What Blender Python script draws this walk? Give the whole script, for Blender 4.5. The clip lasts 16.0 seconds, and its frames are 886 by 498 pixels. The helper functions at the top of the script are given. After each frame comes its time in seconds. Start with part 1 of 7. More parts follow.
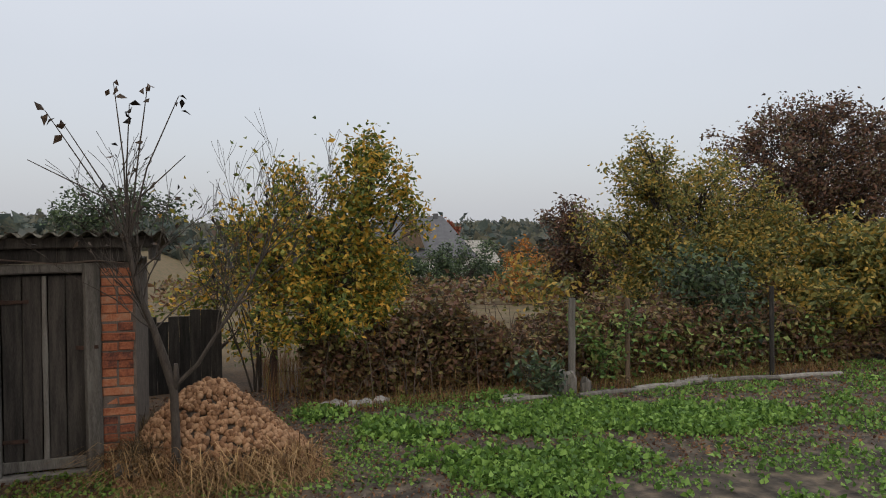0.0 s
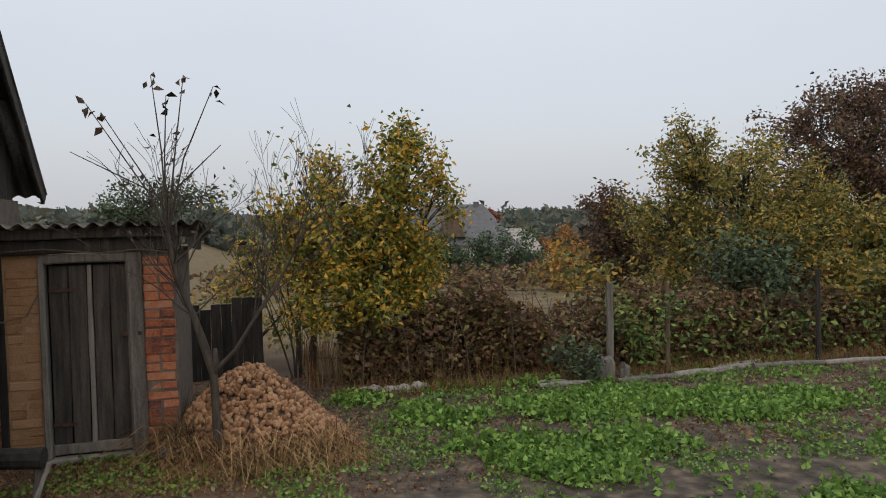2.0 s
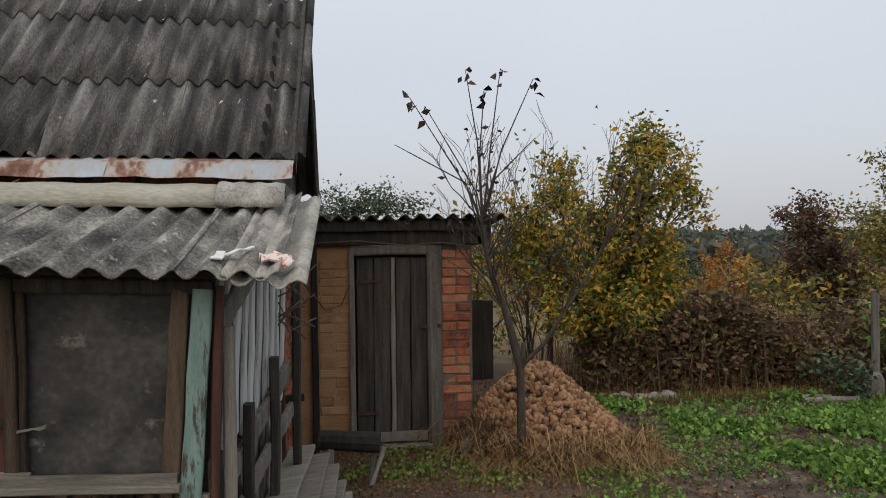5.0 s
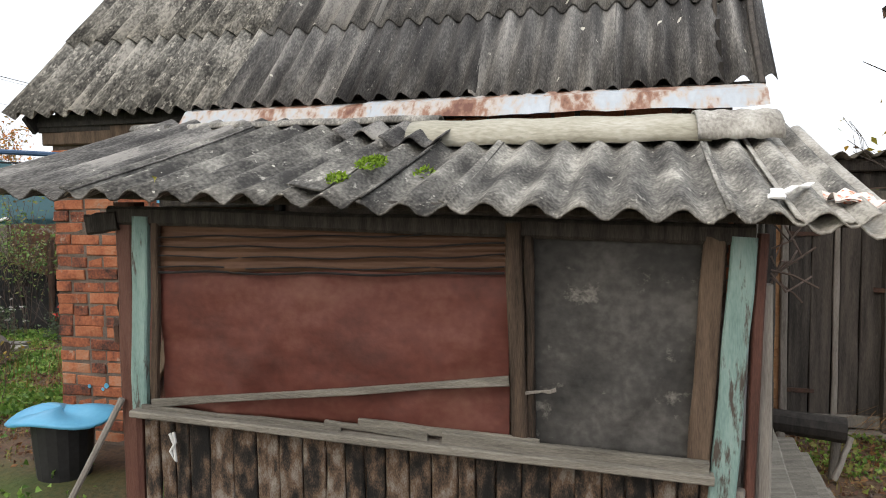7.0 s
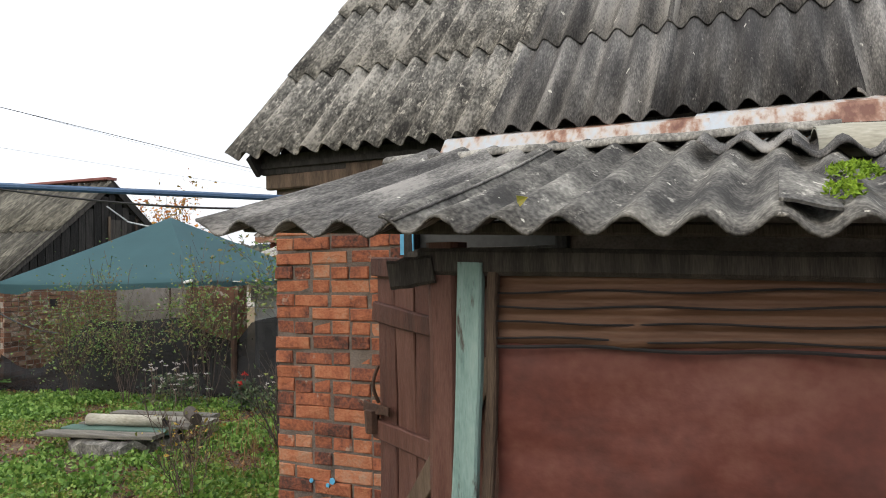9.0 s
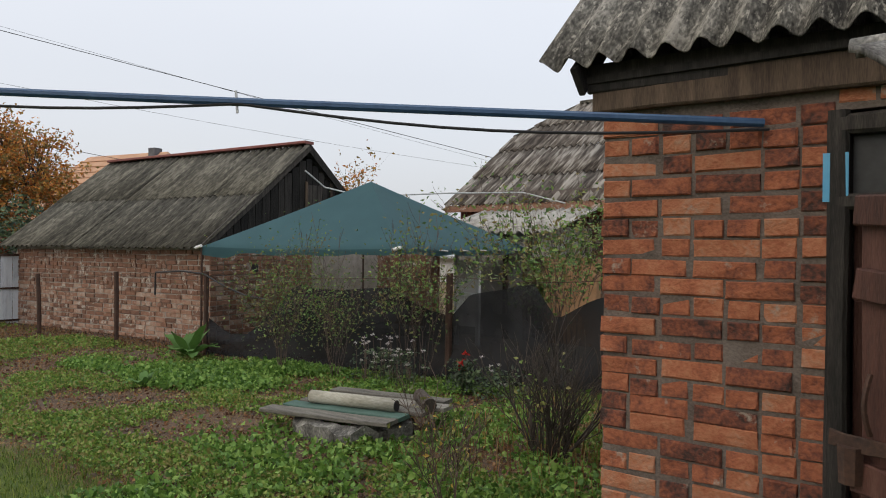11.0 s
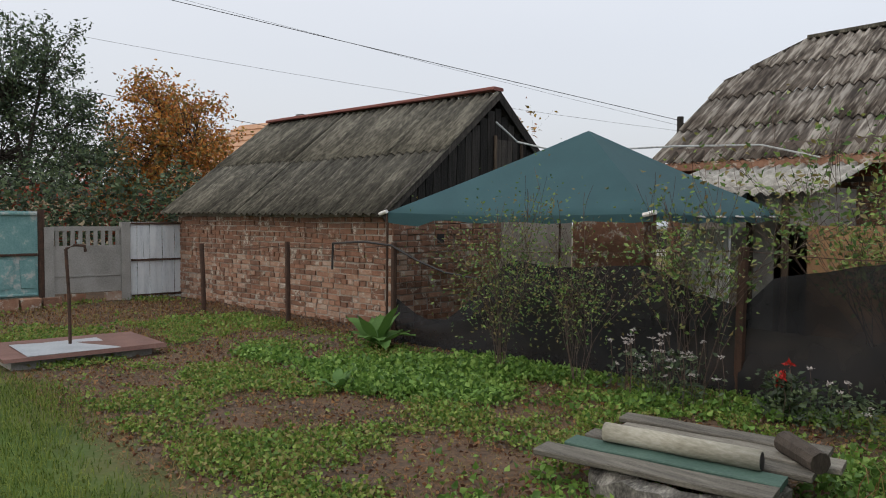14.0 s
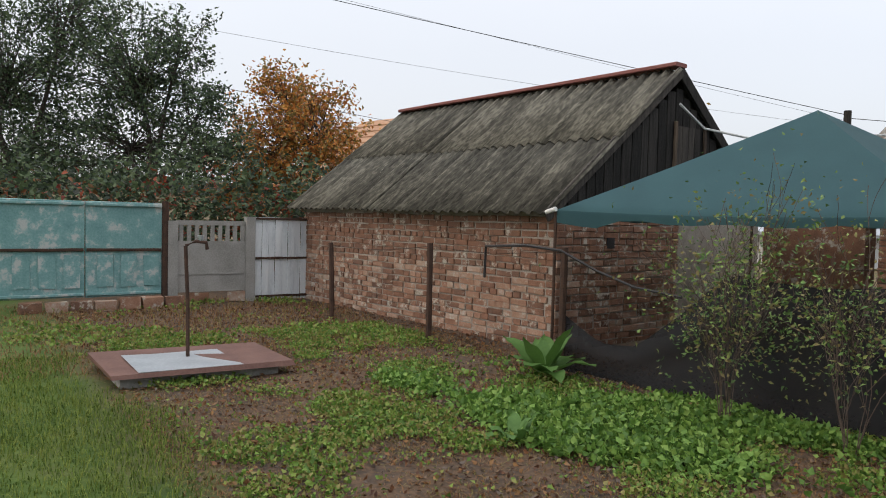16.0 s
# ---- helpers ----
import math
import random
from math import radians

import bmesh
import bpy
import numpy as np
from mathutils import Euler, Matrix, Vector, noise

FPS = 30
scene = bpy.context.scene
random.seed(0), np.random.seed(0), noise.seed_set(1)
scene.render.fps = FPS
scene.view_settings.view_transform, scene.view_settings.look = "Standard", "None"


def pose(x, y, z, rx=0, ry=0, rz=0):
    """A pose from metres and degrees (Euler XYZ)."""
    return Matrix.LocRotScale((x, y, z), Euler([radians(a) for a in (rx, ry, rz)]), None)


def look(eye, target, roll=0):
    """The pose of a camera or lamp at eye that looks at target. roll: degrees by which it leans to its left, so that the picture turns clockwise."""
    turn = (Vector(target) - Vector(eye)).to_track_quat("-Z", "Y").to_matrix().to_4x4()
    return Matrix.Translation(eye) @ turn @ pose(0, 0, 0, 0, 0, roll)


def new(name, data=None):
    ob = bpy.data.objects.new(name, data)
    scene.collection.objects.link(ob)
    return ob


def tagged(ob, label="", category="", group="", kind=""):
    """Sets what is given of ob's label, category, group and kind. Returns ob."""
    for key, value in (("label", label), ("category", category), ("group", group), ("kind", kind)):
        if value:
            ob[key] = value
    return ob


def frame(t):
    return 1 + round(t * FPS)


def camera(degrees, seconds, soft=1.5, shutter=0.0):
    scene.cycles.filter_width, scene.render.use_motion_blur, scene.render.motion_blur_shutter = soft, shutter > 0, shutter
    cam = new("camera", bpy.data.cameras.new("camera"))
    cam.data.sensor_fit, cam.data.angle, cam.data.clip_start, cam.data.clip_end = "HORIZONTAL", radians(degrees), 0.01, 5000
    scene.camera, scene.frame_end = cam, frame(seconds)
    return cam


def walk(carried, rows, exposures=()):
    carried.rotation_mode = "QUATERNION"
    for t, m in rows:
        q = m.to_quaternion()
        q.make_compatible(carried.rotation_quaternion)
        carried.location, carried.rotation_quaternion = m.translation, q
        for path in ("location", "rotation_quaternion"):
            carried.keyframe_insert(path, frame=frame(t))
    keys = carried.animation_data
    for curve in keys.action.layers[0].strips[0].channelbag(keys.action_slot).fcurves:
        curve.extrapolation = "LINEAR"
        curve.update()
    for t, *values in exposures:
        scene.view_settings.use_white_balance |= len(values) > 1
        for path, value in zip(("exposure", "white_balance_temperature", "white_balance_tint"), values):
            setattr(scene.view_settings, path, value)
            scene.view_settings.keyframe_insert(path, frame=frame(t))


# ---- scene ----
cam = camera(63.2, 16.0, soft=1.0)
PATH = [
    (0, (3.179, -0.864, 1.904), (3.84, 1.023, 1.865), -0.4),
    (0.5, (3.292, -0.876, 1.907), (3.914, 1.024, 1.856), -0.8),
    (1, (3.296, -0.898, 1.901), (3.893, 1.01, 1.85), -1.2),
    (1.5, (3.266, -0.887, 1.893), (3.85, 1.025, 1.829), -1.2),
    (2, (3.25, -0.897, 1.87), (3.799, 1.025, 1.802), -1.2),
    (2.5, (3.246, -0.876, 1.872), (3.786, 1.048, 1.804), -1.1),
    (3, (3.051, -0.828, 1.869), (3.615, 1.089, 1.794), -1.0),
    (3.2, (2.936, -0.802, 1.879), (3.483, 1.12, 1.802), -1.0),
    (5.3, (1.547, -0.42, 1.679), (1.696, 1.575, 1.674), -0.6),
    (5.5, (1.448, -0.394, 1.678), (1.504, 1.605, 1.654), -0.7),
    (6, (1.225, -0.326, 1.671), (0.988, 1.658, 1.6), -0.6),
    (6.5, (1.012, -0.085, 1.656), (0.558, 1.859, 1.543), -0.5),
    (7, (0.767, 0.091, 1.648), (0.24, 2.016, 1.517), -0.6),
    (7.5, (0.483, 0.254, 1.665), (-0.141, 2.152, 1.564), -0.7),
    (8, (0.204, 0.486, 1.63), (-0.523, 2.348, 1.562), -0.7),
    (8.5, (-0.105, 0.66, 1.581), (-0.864, 2.511, 1.573), -0.9),
    (9, (-0.452, 0.802, 1.584), (-1.308, 2.609, 1.638), -1.0),
    (9.5, (-0.798, 0.985, 1.541), (-1.758, 2.739, 1.601), -0.8),
    (10, (-1.177, 1.121, 1.481), (-2.198, 2.84, 1.523), -0.3),
    (10.2, (-1.318, 1.167, 1.488), (-2.388, 2.856, 1.518), -0.1),
    (12.3, (-2.738, 1.76, 1.474), (-4.036, 3.281, 1.421), 1.1),
    (12.5, (-2.913, 1.834, 1.448), (-4.216, 3.35, 1.375), 1.1),
    (13, (-3.319, 1.921, 1.452), (-4.659, 3.403, 1.36), 1.1),
    (13.5, (-3.648, 2.028, 1.435), (-5.067, 3.436, 1.35), 0.9),
    (14, (-4.028, 2.105, 1.43), (-5.495, 3.462, 1.34), 0.4),
    (14.5, (-4.389, 2.187, 1.406), (-5.908, 3.486, 1.329), 0.3),
    (15, (-4.757, 2.314, 1.413), (-6.271, 3.618, 1.334), 0.6),
    (15.5, (-5.128, 2.417, 1.39), (-6.673, 3.684, 1.306), 1.1),
    (16, (-5.534, 2.594, 1.39), (-7.189, 3.714, 1.299), 1.5),
]
EXPOSURES = [(0, -0.08), (3.2, -0.04), (5.5, -0.12), (6.2, 0.15), (7, 0.80), (8, 0.92), (9, 0.78), (9.5, 0.22), (10.2, 0.2), (12.3, 0.08), (14, 0.1), (15.5, 0.0), (16, 0.3)]
walk(cam, [(t, look(eye, target, roll)) for t, eye, target, roll in PATH], EXPOSURES)

# ---- world and light: overcast autumn day ----
world = bpy.data.worlds.new("overcast_sky")
scene.world = world
world.use_nodes = True
wn, wl = world.node_tree.nodes, world.node_tree.links
wn.clear()
sky = wn.new("ShaderNodeTexSky")
sky.sky_type = "NISHITA"
sky.sun_disc = False
sky.sun_elevation, sky.sun_rotation = radians(38), radians(200)
sky.air_density, sky.dust_density = 1.0, 6.0
bg_sky = wn.new("ShaderNodeBackground")
bg_sky.inputs[1].default_value = 0.05
wl.new(sky.outputs[0], bg_sky.inputs[0])
coord = wn.new("ShaderNodeTexCoord")
sep = wn.new("ShaderNodeSeparateXYZ")
wl.new(coord.outputs["Generated"], sep.inputs[0])
cloud_noise = wn.new("ShaderNodeTexNoise")
cloud_noise.inputs["Scale"].default_value = 2.2
cloud_noise.inputs["Detail"].default_value = 5
wl.new(coord.outputs["Generated"], cloud_noise.inputs["Vector"])
lift = wn.new("ShaderNodeMath")
lift.operation = "MULTIPLY_ADD"
lift.inputs[1].default_value = 0.16
wl.new(cloud_noise.outputs[0], lift.inputs[0])
wl.new(sep.outputs["Z"], lift.inputs[2])
ramp = wn.new("ShaderNodeValToRGB")
ramp.color_ramp.elements[0].position, ramp.color_ramp.elements[0].color = 0.02, (0.515, 0.53, 0.565, 1)
ramp.color_ramp.elements[1].position, ramp.color_ramp.elements[1].color = 0.9, (0.93, 0.935, 0.95, 1)
mid = ramp.color_ramp.elements.new(0.30)
mid.color = (0.59, 0.60, 0.63, 1)
wl.new(lift.outputs[0], ramp.inputs[0])
bg_cloud = wn.new("ShaderNodeBackground")
bg_cloud.inputs[1].default_value = 1.02
wl.new(ramp.outputs[0], bg_cloud.inputs[0])
both = wn.new("ShaderNodeAddShader")
wl.new(bg_sky.outputs[0], both.inputs[0])
wl.new(bg_cloud.outputs[0], both.inputs[1])
wout = wn.new("ShaderNodeOutputWorld")
wl.new(both.outputs[0], wout.inputs[0])

sun = new("sun", bpy.data.lights.new("sun", "SUN"))
sun.data.energy, sun.data.angle, sun.data.color = 0.5, radians(60), (1.0, 0.98, 0.95)
sun.matrix_world = look((3, 6, 14), (0, 3, 0))

# ---- materials ----
def ramp_node(nt, stops):
    r = nt.nodes.new("ShaderNodeValToRGB")
    e = r.color_ramp.elements
    while len(e) < len(stops):
        e.new(0.5)
    for el, (p, c) in zip(e, stops):
        el.position, el.color = p, (*c, 1)
    return r


def mat(name, stops, scale=6.0, rough=0.85, bump=0.25, fine=60.0, stretch=(1, 1, 1), spots=None, vary=0.0,
        metal=0.0, island=False, spot_scale=9.0, spot_at=0.62, fine_amt=0.42, obj=True, lichen=None):
    """Two scales of noise drive the colour; spots: a second colour in patches; vary: value change from object to object."""
    m = bpy.data.materials.new(name)
    m.use_nodes = True
    nt = m.node_tree
    n, l = nt.nodes, nt.links
    b = n["Principled BSDF"]
    b.inputs["Roughness"].default_value = rough
    b.inputs["Metallic"].default_value = metal
    b.inputs["Specular IOR Level"].default_value = 0.3
    tc = n.new("ShaderNodeTexCoord")
    mp = n.new("ShaderNodeMapping")
    mp.inputs["Scale"].default_value = stretch
    l.new(tc.outputs["Object"], mp.inputs[0])
    info = n.new("ShaderNodeObjectInfo")
    if obj:
        off = n.new("ShaderNodeVectorMath")
        off.operation = "MULTIPLY"
        off.inputs[1].default_value = (37.0, 53.0, 71.0)
        cmb = n.new("ShaderNodeCombineXYZ")
        for k in range(3):
            l.new(info.outputs["Random"], cmb.inputs[k])
        l.new(cmb.outputs[0], off.inputs[0])
        l.new(off.outputs[0], mp.inputs["Location"])
    big = n.new("ShaderNodeTexNoise")
    big.inputs["Scale"].default_value, big.inputs["Detail"].default_value = scale, 6
    l.new(mp.outputs[0], big.inputs["Vector"])
    small = n.new("ShaderNodeTexNoise")
    small.inputs["Scale"].default_value, small.inputs["Detail"].default_value = fine, 3
    l.new(mp.outputs[0], small.inputs["Vector"])
    mixv = n.new("ShaderNodeMix")
    mixv.inputs[0].default_value = fine_amt
    l.new(big.outputs[0], mixv.inputs[2])
    l.new(small.outputs[0], mixv.inputs[3])
    fac = mixv.outputs[0]
    if island or vary:
        add = n.new("ShaderNodeMath")
        add.operation = "MULTIPLY_ADD"
        if island:
            geo = n.new("ShaderNodeNewGeometry")
            l.new(geo.outputs["Random Per Island"], add.inputs[0])
        else:
            l.new(info.outputs["Random"], add.inputs[0])
        add.inputs[1].default_value = vary or 1.0
        sh = n.new("ShaderNodeMath")
        sh.operation = "SUBTRACT"
        l.new(fac, sh.inputs[0])
        sh.inputs[1].default_value = (vary or 1.0) / 2
        l.new(sh.outputs[0], add.inputs[2])
        fac = add.outputs[0]
    r = ramp_node(nt, stops)
    l.new(fac, r.inputs[0])
    col = r.outputs[0]
    if spots:
        sp = n.new("ShaderNodeTexNoise")
        sp.inputs["Scale"].default_value, sp.inputs["Detail"].default_value = spot_scale, 8
        sp.inputs["Roughness"].default_value = 0.7
        l.new(mp.outputs[0], sp.inputs["Vector"])
        sr = ramp_node(nt, [(spot_at, (0, 0, 0)), (spot_at + 0.08, (1, 1, 1))])
        l.new(sp.outputs[0], sr.inputs[0])
        mx = n.new("ShaderNodeMix")
        mx.data_type = "RGBA"
        l.new(sr.outputs[0], mx.inputs[0])
        l.new(col, mx.inputs[6])
        mx.inputs[7].default_value = (*spots, 1)
        col = mx.outputs[2]
    if lichen:
        # small round lichen rosettes: colour, cells a metre, radius in cells
        lc, lscale, lrad = lichen
        vo = n.new("ShaderNodeTexVoronoi")
        vo.inputs["Scale"].default_value = lscale
        warp = n.new("ShaderNodeVectorMath")
        warp.operation = "MULTIPLY_ADD"
        warp.inputs[1].default_value = (0.03, 0.03, 0.03)
        l.new(small.outputs["Color"], warp.inputs[0])
        l.new(tc.outputs["Object"], warp.inputs[2])
        l.new(warp.outputs[0], vo.inputs["Vector"])
        hit = n.new("ShaderNodeMath")
        hit.operation = "MULTIPLY_ADD"
        hit.inputs[1].default_value = lrad * 1.6
        hit.inputs[2].default_value = -lrad * 0.9
        sepc = n.new("ShaderNodeSeparateColor")
        l.new(vo.outputs["Color"], sepc.inputs[0])
        l.new(sepc.outputs[0], hit.inputs[0])
        near = n.new("ShaderNodeMath")
        near.operation = "LESS_THAN"
        l.new(vo.outputs["Distance"], near.inputs[0])
        l.new(hit.outputs[0], near.inputs[1])
        ml = n.new("ShaderNodeMix")
        ml.data_type = "RGBA"
        l.new(near.outputs[0], ml.inputs[0])
        l.new(col, ml.inputs[6])
        ml.inputs[7].default_value = (*lc, 1)
        col = ml.outputs[2]
    l.new(col, b.inputs["Base Color"])
    if bump:
        bp = n.new("ShaderNodeBump")
        bp.inputs["Strength"].default_value = bump
        bp.inputs["Distance"].default_value = 0.02
        l.new(mixv.outputs[0], bp.inputs["Height"])
        l.new(bp.outputs[0], b.inputs["Normal"])
    return m


def leaf_mat(name, cols, rough=0.55):
    """Leaves: one tone a leaf, chosen by chance from the tones, light passing through."""
    k = len(cols)
    m = mat(name, [(0.25 + 0.5 * i / max(1, k - 1), c) for i, c in enumerate(cols)], 3.0, rough, 0.0, 40, island=True, vary=0.75, obj=False)
    nt = m.node_tree
    b = nt.nodes["Principled BSDF"]
    tr = nt.nodes.new("ShaderNodeBsdfTranslucent")
    mx = nt.nodes.new("ShaderNodeMixShader")
    mx.inputs[0].default_value = 0.25
    src = b.inputs["Base Color"].links[0].from_socket
    nt.links.new(src, tr.inputs[0])
    nt.links.new(b.outputs[0], mx.inputs[1])
    nt.links.new(tr.outputs[0], mx.inputs[2])
    nt.links.new(mx.outputs[0], nt.nodes["Material Output"].inputs[0])
    return m


M = {}
M["slate_dark"] = mat("old_asbestos_dark", [(0.36, (0.02119, 0.02023, 0.02023)), (0.47, (0.05972, 0.05779, 0.0549)), (0.55, (0.1204, 0.1165, 0.1089)), (0.66, (0.2504, 0.2408, 0.2215))], 2.2, 0.92, 0.9, 45, (5, 0.7, 0.7),
                      spots=(0.30, 0.29, 0.26), spot_scale=14, spot_at=0.63, vary=0.14, fine_amt=0.36, lichen=((0.46, 0.45, 0.40), 9.0, 0.24))
M["slate_grey"] = mat("weathered_asbestos", [(0.37, (0.030, 0.029, 0.027)), (0.46, (0.085, 0.082, 0.074)), (0.55, (0.165, 0.16, 0.143)), (0.66, (0.33, 0.32, 0.285))], 4.0, 0.9, 0.8, 50, (1.8, 0.8, 1),
                      spots=(0.36, 0.35, 0.31), spot_scale=12, spot_at=0.60, vary=0.10, fine_amt=0.34, lichen=((0.40, 0.39, 0.34), 14.0, 0.22))
M["slate_moss"] = mat("mossy_asbestos", [(0.36, (0.0259, 0.02442, 0.01924)), (0.5, (0.074, 0.06956, 0.0555)), (0.64, (0.1776, 0.1665, 0.1332))], 1.6, 0.95, 0.6, 16, (3.2, 0.6, 0.6),
                      spots=(0.30, 0.29, 0.25), spot_scale=4, spot_at=0.66, vary=0.14, fine_amt=0.45)
M["slate_streak"] = mat("streaked_asbestos", [(0.40, (0.0342, 0.02728, 0.02236)), (0.50, (0.108, 0.0924, 0.0774)), (0.60, (0.297, 0.2772, 0.2451))], 1.3, 0.95, 0.4, 7.5, (4.5, 0.35, 0.35), vary=0.05, fine_amt=0.5)
M["pipe_cement"] = mat("cement_ridge_cap", [(0.3, (0.17, 0.16, 0.12)), (0.5, (0.30, 0.29, 0.235)), (0.72, (0.43, 0.42, 0.375))], 3.0, 0.85, 0.4, 35, (0.7, 2, 2), spots=(0.14, 0.14, 0.11), spot_scale=6, spot_at=0.64)
M["brick"] = mat("red_brick", [(0.22, (0.044, 0.0266, 0.022)), (0.36, (0.1496, 0.05225, 0.032)), (0.50, (0.2728, 0.0931, 0.046)), (0.66, (0.3344, 0.1377, 0.072)), (0.85, (0.3168, 0.1995, 0.135))], 11, 0.92, 0.9, 60, vary=0.40, spots=(0.27, 0.225, 0.18), spot_scale=8, spot_at=0.61, fine_amt=0.4)
M["brick_pale"] = mat("pale_old_brick", [(0.2, (0.1159, 0.06569, 0.04637)), (0.45, (0.2318, 0.1198, 0.07728)), (0.65, (0.3091, 0.1855, 0.1275)), (0.88, (0.3864, 0.3246, 0.2705))], 9, 0.95, 0.5, 70, vary=0.5, spots=(0.42, 0.385, 0.33), spot_scale=7, spot_at=0.545)
M["mortar"] = mat("grey_mortar", [(0.3, (0.065, 0.052, 0.043)), (0.7, (0.17, 0.14, 0.118))], 8, 0.95, 0.6, 90)
M["clay"] = mat("clay_plaster", [(0.3, (0.216, 0.1224, 0.0612)), (0.55, (0.3024, 0.1872, 0.1008)), (0.8, (0.3456, 0.2304, 0.144))], 5, 0.95, 0.45, 60, spots=(0.2736, 0.108, 0.0576), spot_scale=5, spot_at=0.6)
M["lime"] = mat("flaked_limewash", [(0.3, (0.34, 0.30, 0.25)), (0.7, (0.52, 0.48, 0.41))], 8, 0.9, 0.5, 80)
M["wood_dark"] = mat("blackened_boards", [(0.28, (0.009, 0.008408, 0.007762)), (0.5, (0.0306, 0.02743, 0.02415)), (0.72, (0.0765, 0.06638, 0.05692))], 5, 0.85, 0.5, 60, (6, 6, 0.5), vary=0.25)
M["wood_grey"] = mat("silvered_wood", [(0.28, (0.068, 0.0624, 0.0544)), (0.5, (0.152, 0.14, 0.124)), (0.75, (0.264, 0.248, 0.22))], 5, 0.85, 0.5, 60, (5, 5, 0.6), vary=0.3)
M["wood_greyx"] = mat("silvered_wood_lengthwise", [(0.28, (0.06375, 0.0595, 0.051)), (0.5, (0.1445, 0.136, 0.1148)), (0.75, (0.2635, 0.2507, 0.2125))], 5, 0.85, 0.5, 60, (0.7, 6, 6), vary=0.3)
M["wood_brown"] = mat("old_brown_boards", [(0.28, (0.014, 0.0105, 0.0077)), (0.5, (0.0665, 0.0462, 0.0322)), (0.75, (0.14, 0.1015, 0.07))], 5, 0.85, 0.5, 60, (6, 6, 0.5), vary=0.35)
M["wood_patchy"] = mat("flaking_boards", [(0.38, (0.007, 0.0065, 0.006)), (0.46, (0.030, 0.024, 0.019)), (0.54, (0.095, 0.062, 0.040)), (0.62, (0.15, 0.13, 0.108)), (0.74, (0.25, 0.23, 0.205))], 4.5, 0.85, 0.7, 50, (4.5, 4.5, 2.2), vary=0.16, fine_amt=0.25)
M["turquoise"] = mat("chipped_turquoise_paint", [(0.3, (0.11, 0.185, 0.17)), (0.55, (0.19, 0.285, 0.262)), (0.8, (0.27, 0.345, 0.32))], 5, 0.6, 0.4, 50, (4, 4, 0.7), spots=(0.06, 0.05, 0.042), spot_scale=6, spot_at=0.54)
M["brown_paint"] = mat("worn_brown_paint", [(0.3, (0.042, 0.019, 0.014)), (0.55, (0.088, 0.038, 0.028)), (0.8, (0.14, 0.072, 0.054))], 6, 0.6, 0.5, 60, (5, 5, 0.6), vary=0.25)
M["red_cloth"] = mat("faded_red_oilcloth", [(0.32, (0.05301, 0.0162, 0.01182)), (0.5, (0.09234, 0.0279, 0.01985)), (0.68, (0.1325, 0.0558, 0.03969))], 2.4, 0.65, 0.25, 24, (1.2, 1, 1.4), fine_amt=0.25)
M["brown_cloth"] = mat("brown_oilcloth_folds", [(0.3, (0.07231, 0.0357, 0.02117)), (0.7, (0.1254, 0.06825, 0.03998))], 4, 0.6, 0.2, 40, (0.5, 1, 5))
M["tar_felt"] = mat("weathered_roofing_felt", [(0.34, (0.020, 0.020, 0.019)), (0.5, (0.050, 0.049, 0.046)), (0.64, (0.10, 0.097, 0.090))], 2.6, 0.9, 0.6, 30, (1, 1, 1.1), fine_amt=0.25, spots=(0.15, 0.145, 0.13), spot_scale=6, spot_at=0.60)
M["white_board"] = mat("whitewashed_boards", [(0.28, (0.18, 0.189, 0.189)), (0.45, (0.45, 0.468, 0.468)), (0.75, (0.612, 0.621, 0.612))], 5, 0.8, 0.4, 50, (6, 6, 0.6), vary=0.2)
M["rusty_tin"] = mat("rusting_galvanised_tin", [(0.38, (0.1032, 0.0387, 0.02236)), (0.45, (0.2064, 0.1118, 0.0731)), (0.51, (0.344, 0.3096, 0.2752)), (0.58, (0.3182, 0.3526, 0.387)), (0.78, (0.3956, 0.43, 0.4644))], 2.6, 0.5, 0.3, 22, (1.6, 0.8, 0.8), metal=0.1, fine_amt=0.28)
M["tin"] = mat("galvanised_tin", [(0.3, (0.30, 0.33, 0.36)), (0.7, (0.50, 0.53, 0.56))], 4, 0.4, 0.1, 50, metal=0.5)
M["iron"] = mat("rusty_iron", [(0.3, (0.022, 0.015, 0.012)), (0.7, (0.085, 0.045, 0.03))], 12, 0.8, 0.3, 80)
M["soil"] = mat("soil", [(0.3, (0.05, 0.04, 0.032)), (0.7, (0.12, 0.095, 0.075))], 5, 0.95, 0.6, 50)
M["concrete"] = mat("old_concrete", [(0.3, (0.176, 0.172, 0.16)), (0.55, (0.288, 0.28, 0.264)), (0.8, (0.368, 0.36, 0.344))], 3, 0.9, 0.3, 50)
M["mortar_pale"] = mat("pale_lime_mortar", [(0.3, (0.20, 0.175, 0.15)), (0.7, (0.38, 0.35, 0.31))], 8, 0.95, 0.5, 90)
M["tent"] = mat("teal_shade_cloth", [(0.3, (0.0224, 0.066, 0.0782)), (0.7, (0.0364, 0.0968, 0.1104))], 3, 0.75, 0.15, 80)
M["blue_plastic"] = mat("blue_plastic", [(0.3, (0.07, 0.28, 0.47)), (0.7, (0.11, 0.36, 0.55))], 4, 0.35, 0.0, 40)
M["blue_paint"] = mat("blue_pipe_paint", [(0.3, (0.02, 0.05, 0.11)), (0.7, (0.05, 0.10, 0.18))], 6, 0.5, 0.1, 40)
M["black"] = mat("black_cable", [(0.3, (0.012, 0.012, 0.013)), (0.7, (0.03, 0.03, 0.032))], 6, 0.5, 0.0, 40)
